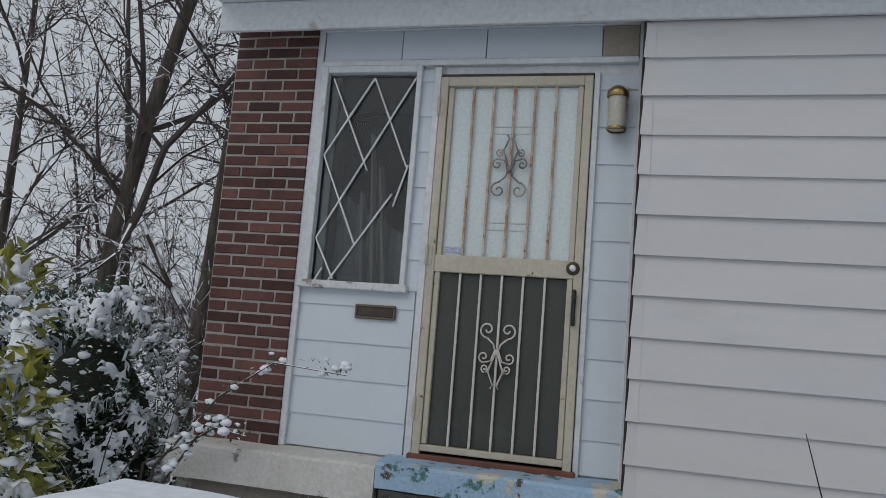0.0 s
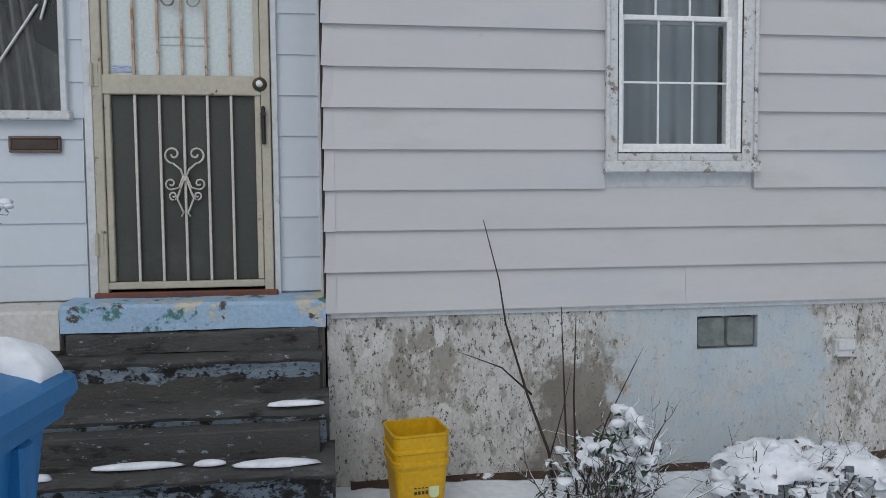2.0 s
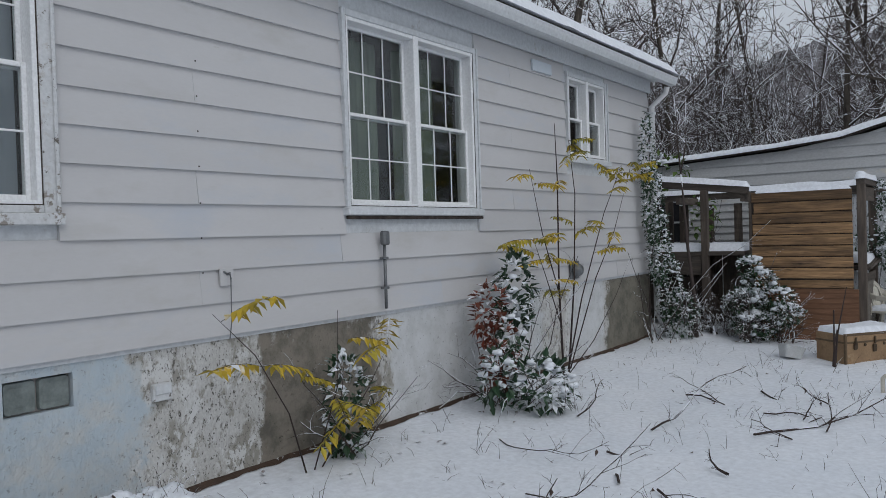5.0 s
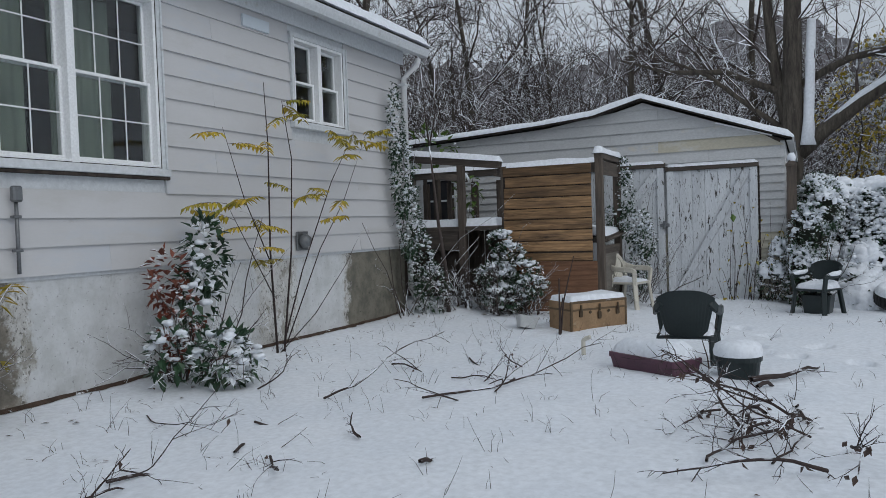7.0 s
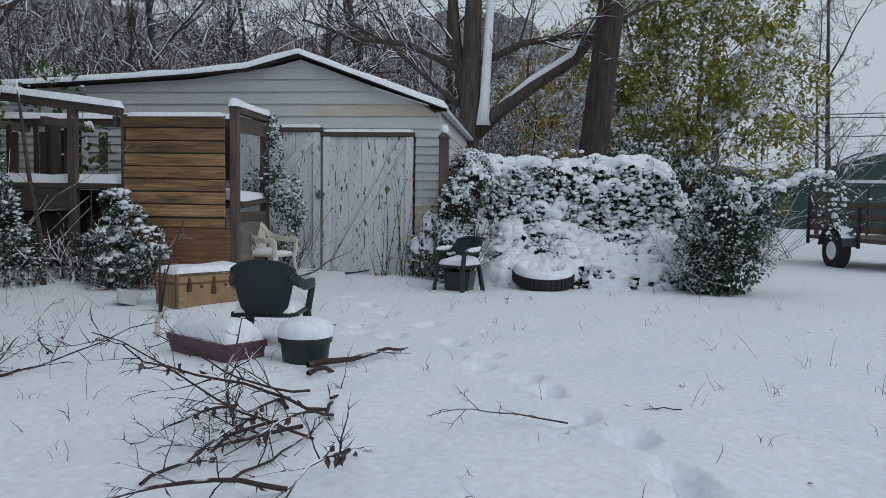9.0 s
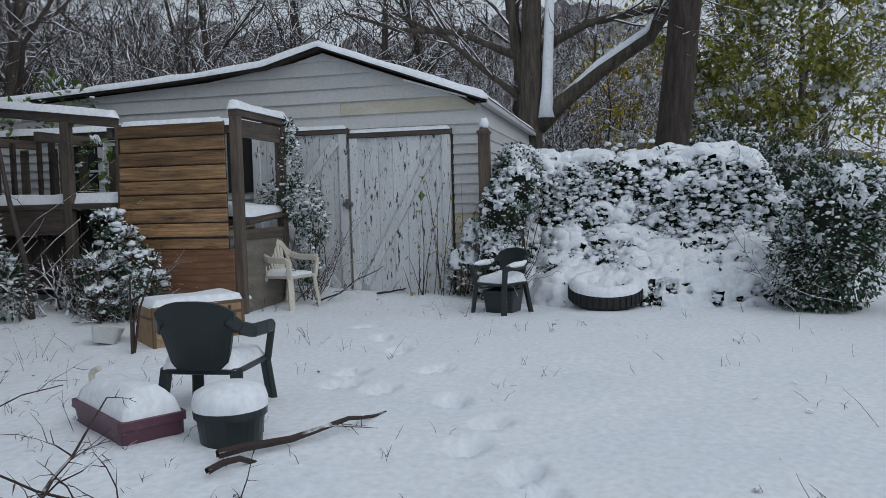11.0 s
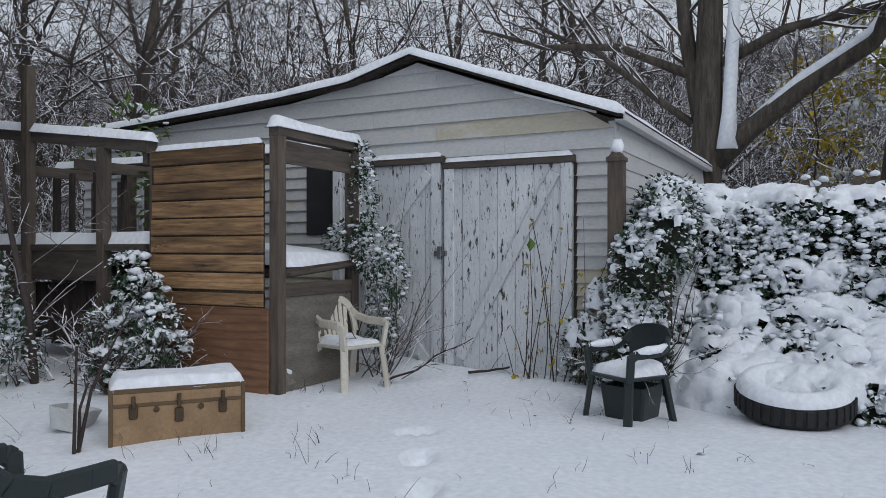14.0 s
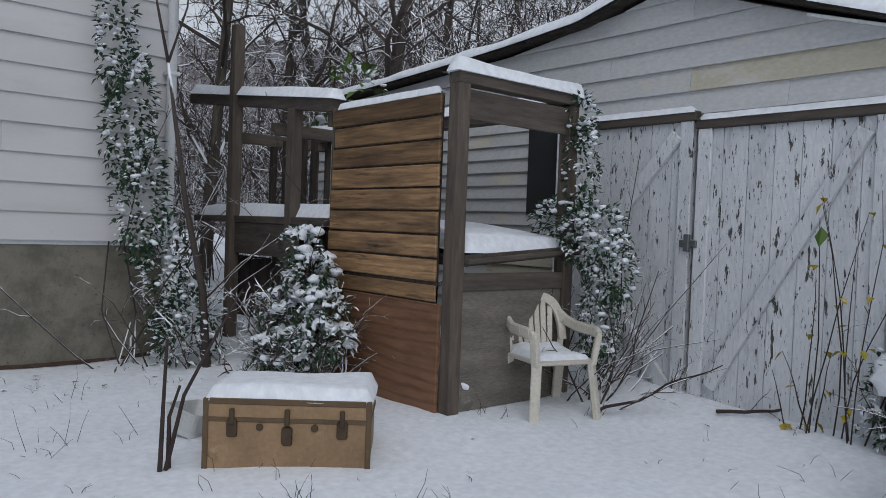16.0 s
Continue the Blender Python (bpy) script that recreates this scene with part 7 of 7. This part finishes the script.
leafy("bush", "leafless shrub clotted with snow by the foundation", "bush", on_snow(1.52, 3.45), [(0, 0, 0.18, 0.22, 0.2, 0.2), (0.15, 0.05, 0.3, 0.12, 0.12, 0.2)], 280, 0.05, HOLLY, 46, (0.02, 0.06), 11, inner=False, stems=44, cover=-0.72)
leafy("bush", "low weeds bowed under snow", "bush", on_snow(2.45, 3.55), [(0, 0, 0.12, 0.3, 0.2, 0.16), (0.4, 0.05, 0.1, 0.2, 0.18, 0.12)], 120, 0.04, LEAF_DEAD, 24, (0.03, 0.08), 12, inner=False, stems=20, cover=0.05)
leafy("bush", "dense evergreen bush topped with snow beside the porch", "bush", on_snow(-2.95, 4.35), [(0, 0, 0.85, 0.55, 0.6, 0.95), (-0.7, 0.3, 0.85, 0.6, 0.6, 0.95), (0.25, -0.2, 0.5, 0.5, 0.5, 0.7), (-1.5, 0.6, 0.8, 0.6, 0.7, 0.85)],
      19000, 0.040, HOLLY, 800, (0.012, 0.05), 13, stems=130, cover=-0.66)
leafy("bush", "broad-leaved maple seedling, green turning orange, under snow", "bush", on_snow(-2.62, 3.30), [(-0.1, 0.0, 1.5, 0.16, 0.2, 0.45), (0, 0, 0.9, 0.2, 0.22, 0.5), (0.1, 0.05, 0.45, 0.25, 0.25, 0.4)],
      760, 0.11, LEAF_GREEN, 110, (0.02, 0.06), 14, inner=False, stems=8, cover=-0.68)

# leafy trees behind and beside the hedge
for (x, y, s, seed, m_, n_, lab) in ((20.4, -4.3, 1.0, 31, LEAF_GREEN, 9000, "tall shrub still in dull green leaf with snow between"), (19.6, -6.2, 0.95, 32, LEAF_GREEN, 6500, "small tree with green and yellow leaves"), (21.0, -2.2, 0.75, 33, LEAF_MIX, 3500, "small tree with green and yellow leaves")):
    leafy("leafy_tree", lab, "tree", on_snow(x, y) @ Matrix.Scale(s, 4), [(0, 0, 2.0, 1.0, 1.1, 1.3), (0.1, -0.6, 3.6, 1.1, 1.0, 1.2), (0, 0.5, 4.6, 0.9, 1.0, 1.1), (0.2, -0.2, 5.8, 0.8, 1.0, 0.9)],
          int(n_ * 1.1), 0.15, m_, 160, (0.03, 0.10), seed, inner=False, stems=50, wide=0.9, cover=-0.75, clump=1.9)
leafy("bush", "dark evergreen undergrowth behind the hedge", "bush", on_snow(18.6, -3.9), [(0, 0, 1.2, 0.6, 0.8, 1.1), (0.4, 1.4, 0.9, 0.6, 0.9, 0.9), (0.2, -1.0, 0.9, 0.6, 0.8, 1.0)], 7000, 0.09, HOLLY, 200, (0.04, 0.10), 34, stems=30, cover=-0.8)


# saplings with feathered leaves
def feather(lf, st, p, d, length, pairs, rnd):
    p, d = Vector(p), Vector(d).normalized()
    s = d.cross(Vector((0, 0, 1))).normalized()
    pts = [p + d * length * t + Vector((0, 0, -0.25 * length * t * t)) for t in (0, 0.33, 0.66, 1)]
    st.tube(pts, [0.0025, 0.002, 0.002, 0.0012], 3, False)
    for k in range(pairs):
        t = 0.2 + 0.8 * k / max(1, pairs - 1)
        q = p + d * length * t + Vector((0, 0, -0.25 * length * t * t))
        for sg in (-1, 1):
            lf.leaf(q, s * sg + d * 0.35 + Vector((0, 0, -0.75 + rnd.gauss(0, 0.25))), (0, 0, 1), length * 0.25 * rnd.uniform(0.8, 1.2), length * 0.11)


def sapling(x, y, stems_, label, leaf_mat, seed, twig=TWIG_BARE):
    """stems_: lists of points from the ground up, each with a leaf count at the end."""
    rnd = random.Random(seed)
    t = thing("sapling", label, "sapling", pose(x, y, gh(x, y) - 0.03))
    lf, st = Geo(), Geo()
    for pts_, r, n_ in stems_:
        pv = [Vector(p) for p in pts_]
        g_ = Geo().tube(pv, [r * (0.62 if r < 0.03 else 1) * (1 - 0.75 * i / (len(pv) - 1)) for i in range(len(pv))], 6)
        part("stem", g_, twig, t, smooth=True)
        for k in range(round(n_ * 1.4)):
            i = rnd.randrange(len(pv) // 2, len(pv))
            a = rnd.uniform(0, 2 * math.pi)
            feather(lf, st, pv[i].lerp(pv[i - 1], rnd.random() * 0.5), (math.cos(a), 0.6 * math.sin(a) - 0.2, rnd.uniform(-0.1, 0.6)), rnd.uniform(0.26, 0.44), 8, rnd)
    if lf.v:
        part("foliage", lf, leaf_mat, t)
        tagged(part("stalk_growth", st, twig, t), kind="stuff")
    return t


sapling(1.42, 3.55, [([(-0.05, 0, 0), (-0.10, 0, 0.35), (-0.20, 0, 0.62), (-0.30, 0.0, 0.95), (-0.33, 0, 1.15), (-0.40, 0, 1.42)], 0.014, 0), ([(-0.18, 0, 0.62), (-0.32, 0, 0.75), (-0.52, 0, 0.83)], 0.009, 0), ([(0.0, 0, 0), (-0.02, 0, 0.5), (-0.04, 0, 1.02)], 0.012, 0),
                     ([(0.04, 0, 0), (0.02, 0, 0.6), (0.03, 0, 0.97)], 0.011, 0), ([(0.05, 0, 0.1), (0.18, 0, 0.48), (0.36, 0, 0.83)], 0.009, 0), ([(-0.1, 0, 0.3), (-0.03, 0, 0.55), (0.0, -0.02, 0.72)], 0.006, 0)], "leafless upright shoots by the foundation", LEAF_DEAD, 1)
sapling(3.95, 3.70, [([(0, 0, 0), (-0.18, -0.05, 0.45), (-0.45, -0.08, 0.85), (-0.75, -0.1, 1.12)], 0.010, 2), ([(0.05, 0, 0), (0.25, -0.05, 0.55), (0.22, -0.1, 1.05)], 0.008, 2), ([(0.1, 0, 0), (0.5, -0.1, 0.5), (0.75, -0.12, 0.85)], 0.008, 3), ([(0.1, 0, 0), (0.4, 0, 0.3), (0.8, -0.1, 0.42)], 0.006, 2)],
        "spindly sapling with yellow feathered leaves by the wall", LEAF_MIX, 2)
sapling(7.50, 3.72, [([(0, 0, 0), (-0.05, 0, 1.0), (-0.02, 0, 2.0), (-0.05, 0, 2.6)], 0.022, 1), ([(0.1, 0, 0), (0.25, -0.02, 1.0), (0.30, -0.03, 1.9), (0.15, -0.05, 2.45)], 0.018, 4), ([(0.1, 0, 0.1), (0.45, 0, 0.8), (0.95, -0.05, 1.7), (1.35, -0.1, 2.25)], 0.015, 6), ([(0.15, 0, 0.1), (0.7, -0.05, 1.0), (1.1, -0.1, 1.5), (1.6, -0.12, 2.3)], 0.012, 5),
                     ([(-0.05, 0, 0.9), (-0.45, -0.05, 1.5), (-0.75, -0.1, 2.1)], 0.011, 5), ([(-0.04, 0, 0.6), (-0.5, -0.1, 1.1), (-0.8, -0.15, 1.45)], 0.010, 5), ([(0.0, 0, 0), (0.5, -0.1, 0.35), (1.0, -0.15, 0.8), (1.3, -0.2, 1.2)], 0.010, 0)],
        "tall sapling with yellow and green feathered leaves by the house", LEAF_MIX, 3)
sapling(10.78, 3.45, [([(0, 0, 0), (-0.05, 0.0, 0.6), (-0.18, 0.02, 1.2), (-0.28, 0.03, 1.85), (-0.33, 0.04, 2.2)], 0.035, 0), ([(-0.33, 0.04, 2.2), (-0.42, 0.04, 2.6), (-0.48, 0.05, 3.2)], 0.022, 0), ([(-0.33, 0.04, 2.2), (-0.22, 0, 2.6), (-0.18, 0, 3.2)], 0.018, 0), ([(-0.05, 0, 0.5), (0.15, -0.2, 0.8), (0.4, -0.3, 1.0)], 0.012, 0)],
        "crooked bare sapling at the house corner", LEAF_DEAD, 4, TWIG)

# the arching snowy twig beside the porch
t = thing("shrub_branch", "thin evergreen branches beaded with snow against the brick", "shrub", pose(-2.0, 3.80, gh(-2, 3.8)))
g, lf, sn = Geo(), Geo(), Geo()
rnd = random.Random(15)
for pts_ in ([(-0.2, 0, 0), (-0.1, 0, 0.9), (0.25, -0.02, 1.30), (0.55, -0.04, 1.50), (0.95, -0.04, 1.47)], [(-0.2, 0, 0), (-0.05, 0, 0.8), (0.2, -0.04, 1.15), (0.45, -0.06, 1.12)], [(-0.3, 0.1, 0), (-0.2, 0.05, 0.9), (0.1, 0.0, 1.05), (0.3, 0, 1.18)]):
    pv = [Vector(p) for p in pts_]
    g.tube(pv, [0.010, 0.008, 0.006, 0.004, 0.003][:len(pv)], 5)
    for k in range(60):
        u = rnd.uniform(1.2, len(pv) - 1.001)
        p = pv[int(u)].lerp(pv[int(u) + 1], u % 1) + Vector((rnd.gauss(0, 0.02), rnd.gauss(0, 0.02), rnd.gauss(0.01, 0.02)))
        lf.leaf(p, (rnd.gauss(0, 1), rnd.gauss(0, 1), rnd.gauss(0, 1)), (0, 0, 1), 0.028, 0.014)
        if k % 4 == 0:
            r = rnd.uniform(0.010, 0.026)
            sn.lump(p + Vector((0, 0, 0.012)), r * 1.3, r, r * 0.8, 0.4, rnd)
part("branch", g, TWIG, t)
part("foliage", lf, HOLLY, t)
tagged(part("snow_crust", sn, SNOW, t, smooth=True), kind="stuff")


# bare soil and wet litter along the foot of the wall
g = Geo()
n = 420
for i in range(n + 1):
    x = 0.42 + (10.62 - 0.42) * i / n
    w = 0.05 + 0.05 * noise.noise(Vector((x * 1.7, 4, 0))) + 0.035 * noise.noise(Vector((x * 9, 4, 0)))
    y1 = 4.04 - max(0.004, w)
    g.v += [(x, 4.04, gh(x, 4.0) + 0.028), (x, y1, gh(x, y1) + 0.004)]
g.f = [(2 * i, 2 * i + 1, 2 * i + 3, 2 * i + 2) for i in range(n)]
whole("soil_edge", g, mat("wet_soil", (0.045, 0.030, 0.022), (0.085, 0.055, 0.040), 9.0, 0.9, 0.8, 50.0, stains=(((0.8, 0.82, 0.86), 6.0, 0.60, 0.64),)), "strip of bare wet soil along the foundation", "soil", kind="structure")


# ---- fallen branches and stubble ----
def fallen(name, label, x, y, rz, length, r, seed, counts=(6, 3), rise=0.1, leaves=0, spread=0.5):
    rnd = random.Random(seed)
    t = thing(name, label, "branch", pose(x, y, gh(x, y) + r + 0.01, 0, 0, rz), group="fallen branches")
    g, lf = Geo(), Geo()
    a_, b_, c_ = bough(g, (0, 0, 0), (1, 0, rise), length, r * 0.75, 5, 9, rnd, 2 * rise, 0.75, 0.3)
    crown_of(g, a_, b_, c_, length * spread, 1, counts, rnd, 0.15, 0.15, 0.2, 0.0022)
    for _ in range(leaves):
        i = rnd.randrange(len(a_))
        lf.leaf(a_[i] + Vector((rnd.gauss(0, 0.02), rnd.gauss(0, 0.02), rnd.gauss(0.0, 0.01))), (rnd.gauss(0, 0.5), rnd.gauss(0, 0.5), -0.7), (1, 0, 0), 0.050, 0.026)
    part("brushwood", g, TWIG_BARE, t)
    if leaves:
        part("dead_foliage", lf, LEAF_DEAD, t)
    return t


PILE = "tangled cut brush with a few dead leaves on the snow"
rnd = random.Random(83)
for k in range(17):
    x, y = 6.35 + rnd.gauss(0, 0.34), -0.72 + rnd.gauss(0, 0.30)
    fallen("brush", PILE, x, y, rnd.uniform(95, 215) if k % 3 else rnd.uniform(-30, 60), rnd.uniform(0.6, 1.15), rnd.uniform(0.009, 0.016), 100 + k, (7, 4), 0.10 + 0.05 * (k % 3), (0, 5, 9)[k % 3], 0.34)
LIMB = "long fallen limb lying on the snow"
for k, (x, y, rz, ln, r) in enumerate(((7.42, -0.50, -38, 1.1, 0.030), (7.25, -0.55, -25, 0.75, 0.022), (4.3, 2.3, -5, 1.6, 0.014), (4.9, 2.0, 20, 1.5, 0.012), (6.4, 1.6, -30, 1.8, 0.012), (7.2, 1.2, 160, 1.6, 0.010), (5.1, 0.95, -20, 0.35, 0.018), (3.2, 1.9, -70, 0.5, 0.022), (3.0, 1.3, 20, 0.6, 0.01), (6.2, 2.3, -12, 1.4, 0.012), (5.4, 1.5, 40, 0.3, 0.014),
                                         (12.3, 1.1, -30, 0.9, 0.015), (12.9, 0.6, -60, 0.8, 0.018), (12.6, 1.9, 10, 0.8, 0.012), (5.2, -2.0, 60, 0.6, 0.006), (6.6, -2.0, 80, 0.7, 0.006), (7.0, -2.6, 100, 0.4, 0.005))):
    fallen("fallen_branch", LIMB if r > 0.02 else "thin fallen twig lying on the snow", x, y, rz, ln, r, 200 + k, (5, 2) if r < 0.02 else (2, 2), 0.05, 0, 0.3)
rnd = random.Random(57)
for k in range(16):
    fallen("fallen_branch", "thin fallen twig lying on the snow", rnd.uniform(3.6, 9.6), rnd.uniform(0.6, 3.2), rnd.uniform(0, 360), rnd.uniform(0.35, 1.1), rnd.uniform(0.006, 0.012), 300 + k, (4, 2), 0.07, k % 3, 0.35)
rnd = random.Random(31)
stub = Geo()
for k in range(520):
    x, y = (rnd.uniform(2.2, 13.0), rnd.uniform(-5.0, 3.9)) if k < 300 else (rnd.uniform(3.2, 10.5), rnd.uniform(0.2, 3.8))
    n_ = rnd.choice((1, 1, 2, 4))
    for _ in range(n_):
        d = Vector((rnd.gauss(0, 0.5), rnd.gauss(0, 0.5), 1)).normalized()
        p = Vector((x + rnd.gauss(0, 0.03), y + rnd.gauss(0, 0.03), gh(x, y) - 0.02))
        h = rnd.uniform(0.04, 0.14) * (1 if rnd.random() < 0.85 else 2)
        stub.tube([p, p + d * h * 0.6, p + d * h + Vector((rnd.gauss(0, 0.02), rnd.gauss(0, 0.02), -0.01))], [0.0018, 0.0014, 0.0008], 3, False)
whole("grass_stubs", stub, TWIG_BARE, "thin dead stalks poking through the snow", "grass", kind="stuff")
lit = Geo()
for _ in range(170):
    x, y = (rnd.uniform(2.0, 13.0), rnd.uniform(-4.5, 3.9)) if rnd.random() < 0.5 else (rnd.uniform(2.5, 10.5), rnd.uniform(3.3, 3.95))
    lit.leaf((x, y, gh(x, y) + 0.006), (rnd.gauss(0, 1), rnd.gauss(0, 1), 0.2), (0, 0, 1), rnd.uniform(0.02, 0.06), rnd.uniform(0.015, 0.035))
whole("leaf_litter", lit, LEAF_DEAD, "scattered dead leaves on the snow", "leaves", kind="stuff")
stake = thing("stakes", "broken bare stems stuck in the snow by the footlocker", "stems", pose(9.78, 1.62, gh(9.8, 1.6)))
for pts_ in ([(0, 0, -0.1), (0.01, 0, 0.3), (0.02, 0, 0.62)], [(0.03, 0, 0), (0.10, -0.02, 0.35), (0.22, -0.05, 0.60), (0.35, -0.08, 0.85)], [(0.05, 0.02, 0), (0.04, 0, 0.25), (0.08, -0.02, 0.40)]):
    part("stem", Geo().tube(pts_, [0.013, 0.009, 0.007, 0.004][:len(pts_)], 6), TWIG_BARE, stake)
weeds = thing("dead_weeds", "tall dead weed stalks in front of the garage door", "weeds", on_snow(13.0, -0.05))
g, lf, rnd = Geo(), Geo(), random.Random(8)
for k in range(12):
    a_, b_, c_ = bough(g, (rnd.uniform(-0.05, 0.05), rnd.uniform(-0.35, 0.25), -0.05), (rnd.gauss(0, 0.05), rnd.gauss(0, 0.15), 1), rnd.uniform(0.3, 1.5), 0.006, 4, 5, rnd, 0, 0.25, 0.3)
    for _ in range(3):
        lf.leaf(a_[rnd.randrange(1, 6)], (rnd.gauss(0, 1), rnd.gauss(0, 1), -0.5), (0, 0, 1), 0.07, 0.045)
g.tube([(0.0, 0.12, -0.05), (0.02, 0.10, 0.55), (0.05, 0.14, 1.25)], [0.006, 0.005, 0.003], 4)
part("large_leaf", Geo().leaf((0.03, 0.12, 1.20), (-0.3, -0.1, -1), (1, 0, 0), 0.13, 0.085), LEAF_BROAD, weeds, "single green leaf still hanging")
tagged(part("stalk_growth", g, TWIG_BARE, weeds), kind="stuff")
part("foliage", lf, LEAF_MIX, weeds)

# ---- trailer and green building beyond ----
trailer = thing("utility_trailer", "black utility trailer with board sides and a snowy fender", "trailer", pose(17.2, -8.2, 0.0, 0, 0, 8))
BLACK = mat("black_steel", (0.02, 0.021, 0.023), (0.03, 0.03, 0.032), 6, 0.5, 0.1, snow=0.1)
part("deck", Geo().box(-1.3, 1.3, -0.85, 0.85, 0.50, 0.57), OLD_WOOD, trailer)
for sy in (-1, 1):
    for x in (-1.28, -0.4, 0.45, 1.28):
        part("stake_post", Geo().box(x - 0.025, x + 0.025, sy * 0.87 - 0.025, sy * 0.87 + 0.025, 0.40, 1.10), BLACK, trailer)
    for z in (0.66, 0.86, 1.06):
        part("side_board", Geo().box(-1.3, 1.3, sy * 0.83 - 0.012, sy * 0.83 + 0.012, z, z + 0.12), OLD_WOOD, trailer)
    w = part("wheel", Geo().lathe([(0.16, -0.09), (0.31, -0.09), (0.34, -0.06), (0.34, 0.06), (0.31, 0.09), (0.16, 0.09)], 28, pose(0, sy * 1.02, 0.34, 90, 0, 0)), RUBBER, trailer, smooth=True)
    part("rim", Geo().lathe([(0.0, 0.03), (0.05, 0.035), (0.06, 0.02), (0.15, 0.03), (0.165, 0.06), (0.165, -0.06), (0.0, -0.06)], 24, pose(0, sy * 1.05, 0.34, 90 * -sy, 0, 0)), VINYL, w)
    arc = [(0.42 * math.cos(radians(a_)), sy * 1.02, 0.36 + 0.42 * math.sin(radians(a_))) for a_ in range(10, 171, 20)]
    f = Geo()
    for a_, b_ in zip(arc, arc[1:]):
        f.add([(a_[0], a_[1] - 0.12, a_[2]), (a_[0], a_[1] + 0.12, a_[2]), (b_[0], b_[1] + 0.12, b_[2]), (b_[0], b_[1] - 0.12, b_[2]), (a_[0] * 0.97, a_[1] - 0.12, a_[2] - 0.012), (a_[0] * 0.97, a_[1] + 0.12, a_[2] - 0.012), (b_[0] * 0.97, b_[1] + 0.12, b_[2] - 0.012), (b_[0] * 0.97, b_[1] - 0.12, b_[2] - 0.012)],
                                                                [(0, 1, 2, 3), (7, 6, 5, 4), (0, 4, 5, 1), (3, 2, 6, 7), (0, 3, 7, 4), (1, 5, 6, 2)])
    part("fender", f, mat("snowy_fender", (0.05, 0.05, 0.055), (0.04, 0.04, 0.045), 6, 0.5, 0.1, snow=0.5), trailer)
part("tongue", Geo().beam((-1.3, 0, 0.48), (-2.4, 0, 0.48), 0.08, 0.08), BLACK, trailer)
for y in (-0.85, -0.3, 0.3, 0.85):
    part("gate_bar", Geo().box(1.30, 1.34, y - 0.02, y + 0.02, 0.5, 1.5), BLACK, trailer)
part("gate_rail", Geo().box(1.30, 1.34, -0.85, 0.85, 1.46, 1.5), BLACK, trailer)
GREEN = mat("green_metal", (0.030, 0.060, 0.052), (0.024, 0.050, 0.044), 1, 0.5, 0.05, 8)
barn = thing("green_building", "long low dark green metal building with a snowy roof", "building", pose(40, -17.5, 0, 0, 0, 0))
part("wall", Geo().add([(x, y, z) for x in (0, 10) for y, z in ((3.5, 0), (3.5, 2.6), (-1.5, 3.9), (-6.5, 2.6), (-6.5, 0))], [(0, 1, 2, 3, 4), (9, 8, 7, 6, 5), (0, 5, 6, 1), (3, 8, 9, 4)]), GREEN, barn)
part("roof", Geo().add([(x, y, z) for x in (-0.4, 10.4) for y, z in ((4.0, 2.55), (-1.5, 4.05), (-7, 2.55), (-7, 2.4), (-1.5, 3.88), (4.0, 2.4))], [(0, 1, 7, 6), (1, 2, 8, 7), (3, 4, 10, 9), (4, 5, 11, 10), (0, 5, 4, 1), (1, 4, 3, 2), (0, 6, 11, 5), (2, 3, 9, 8)]), SNOW, barn)
part("eave_band", Geo().box(-0.05, 0.0, -6.4, 3.4, 2.2, 2.35), TRIM, barn)
w = part("window", Geo().box(-0.06, 0.0, -1.9, -1.3, 2.75, 3.2), TRIM, barn)
# Pane coloured near-black for the unlit inside.
part("pane", Geo().box(-0.08, -0.061, -1.82, -1.38, 2.82, 3.13), DARK, w)
cab = thing("overhead_cables", "thin utility cables strung beyond the yard", "cable")
for z, dz in ((6.3, 0.0), (5.6, 0.1), (5.0, 0.0)):
    part("cable", Geo().tube([(50, -40 + 4 * k, z + dz * k + 0.02 * (k - 8) ** 2) for k in range(12)], 0.03, 4), BLACK, cab)
part("utility_post", Geo().tube([(50, -30, -0.5), (50, -30, 8.5)], [0.16, 0.11], 8), BARK_DARK, cab)
part("utility_post", Geo().tube([(50, 2, -0.5), (50, 2, 8.5)], [0.16, 0.11], 8), BARK_DARK, cab)
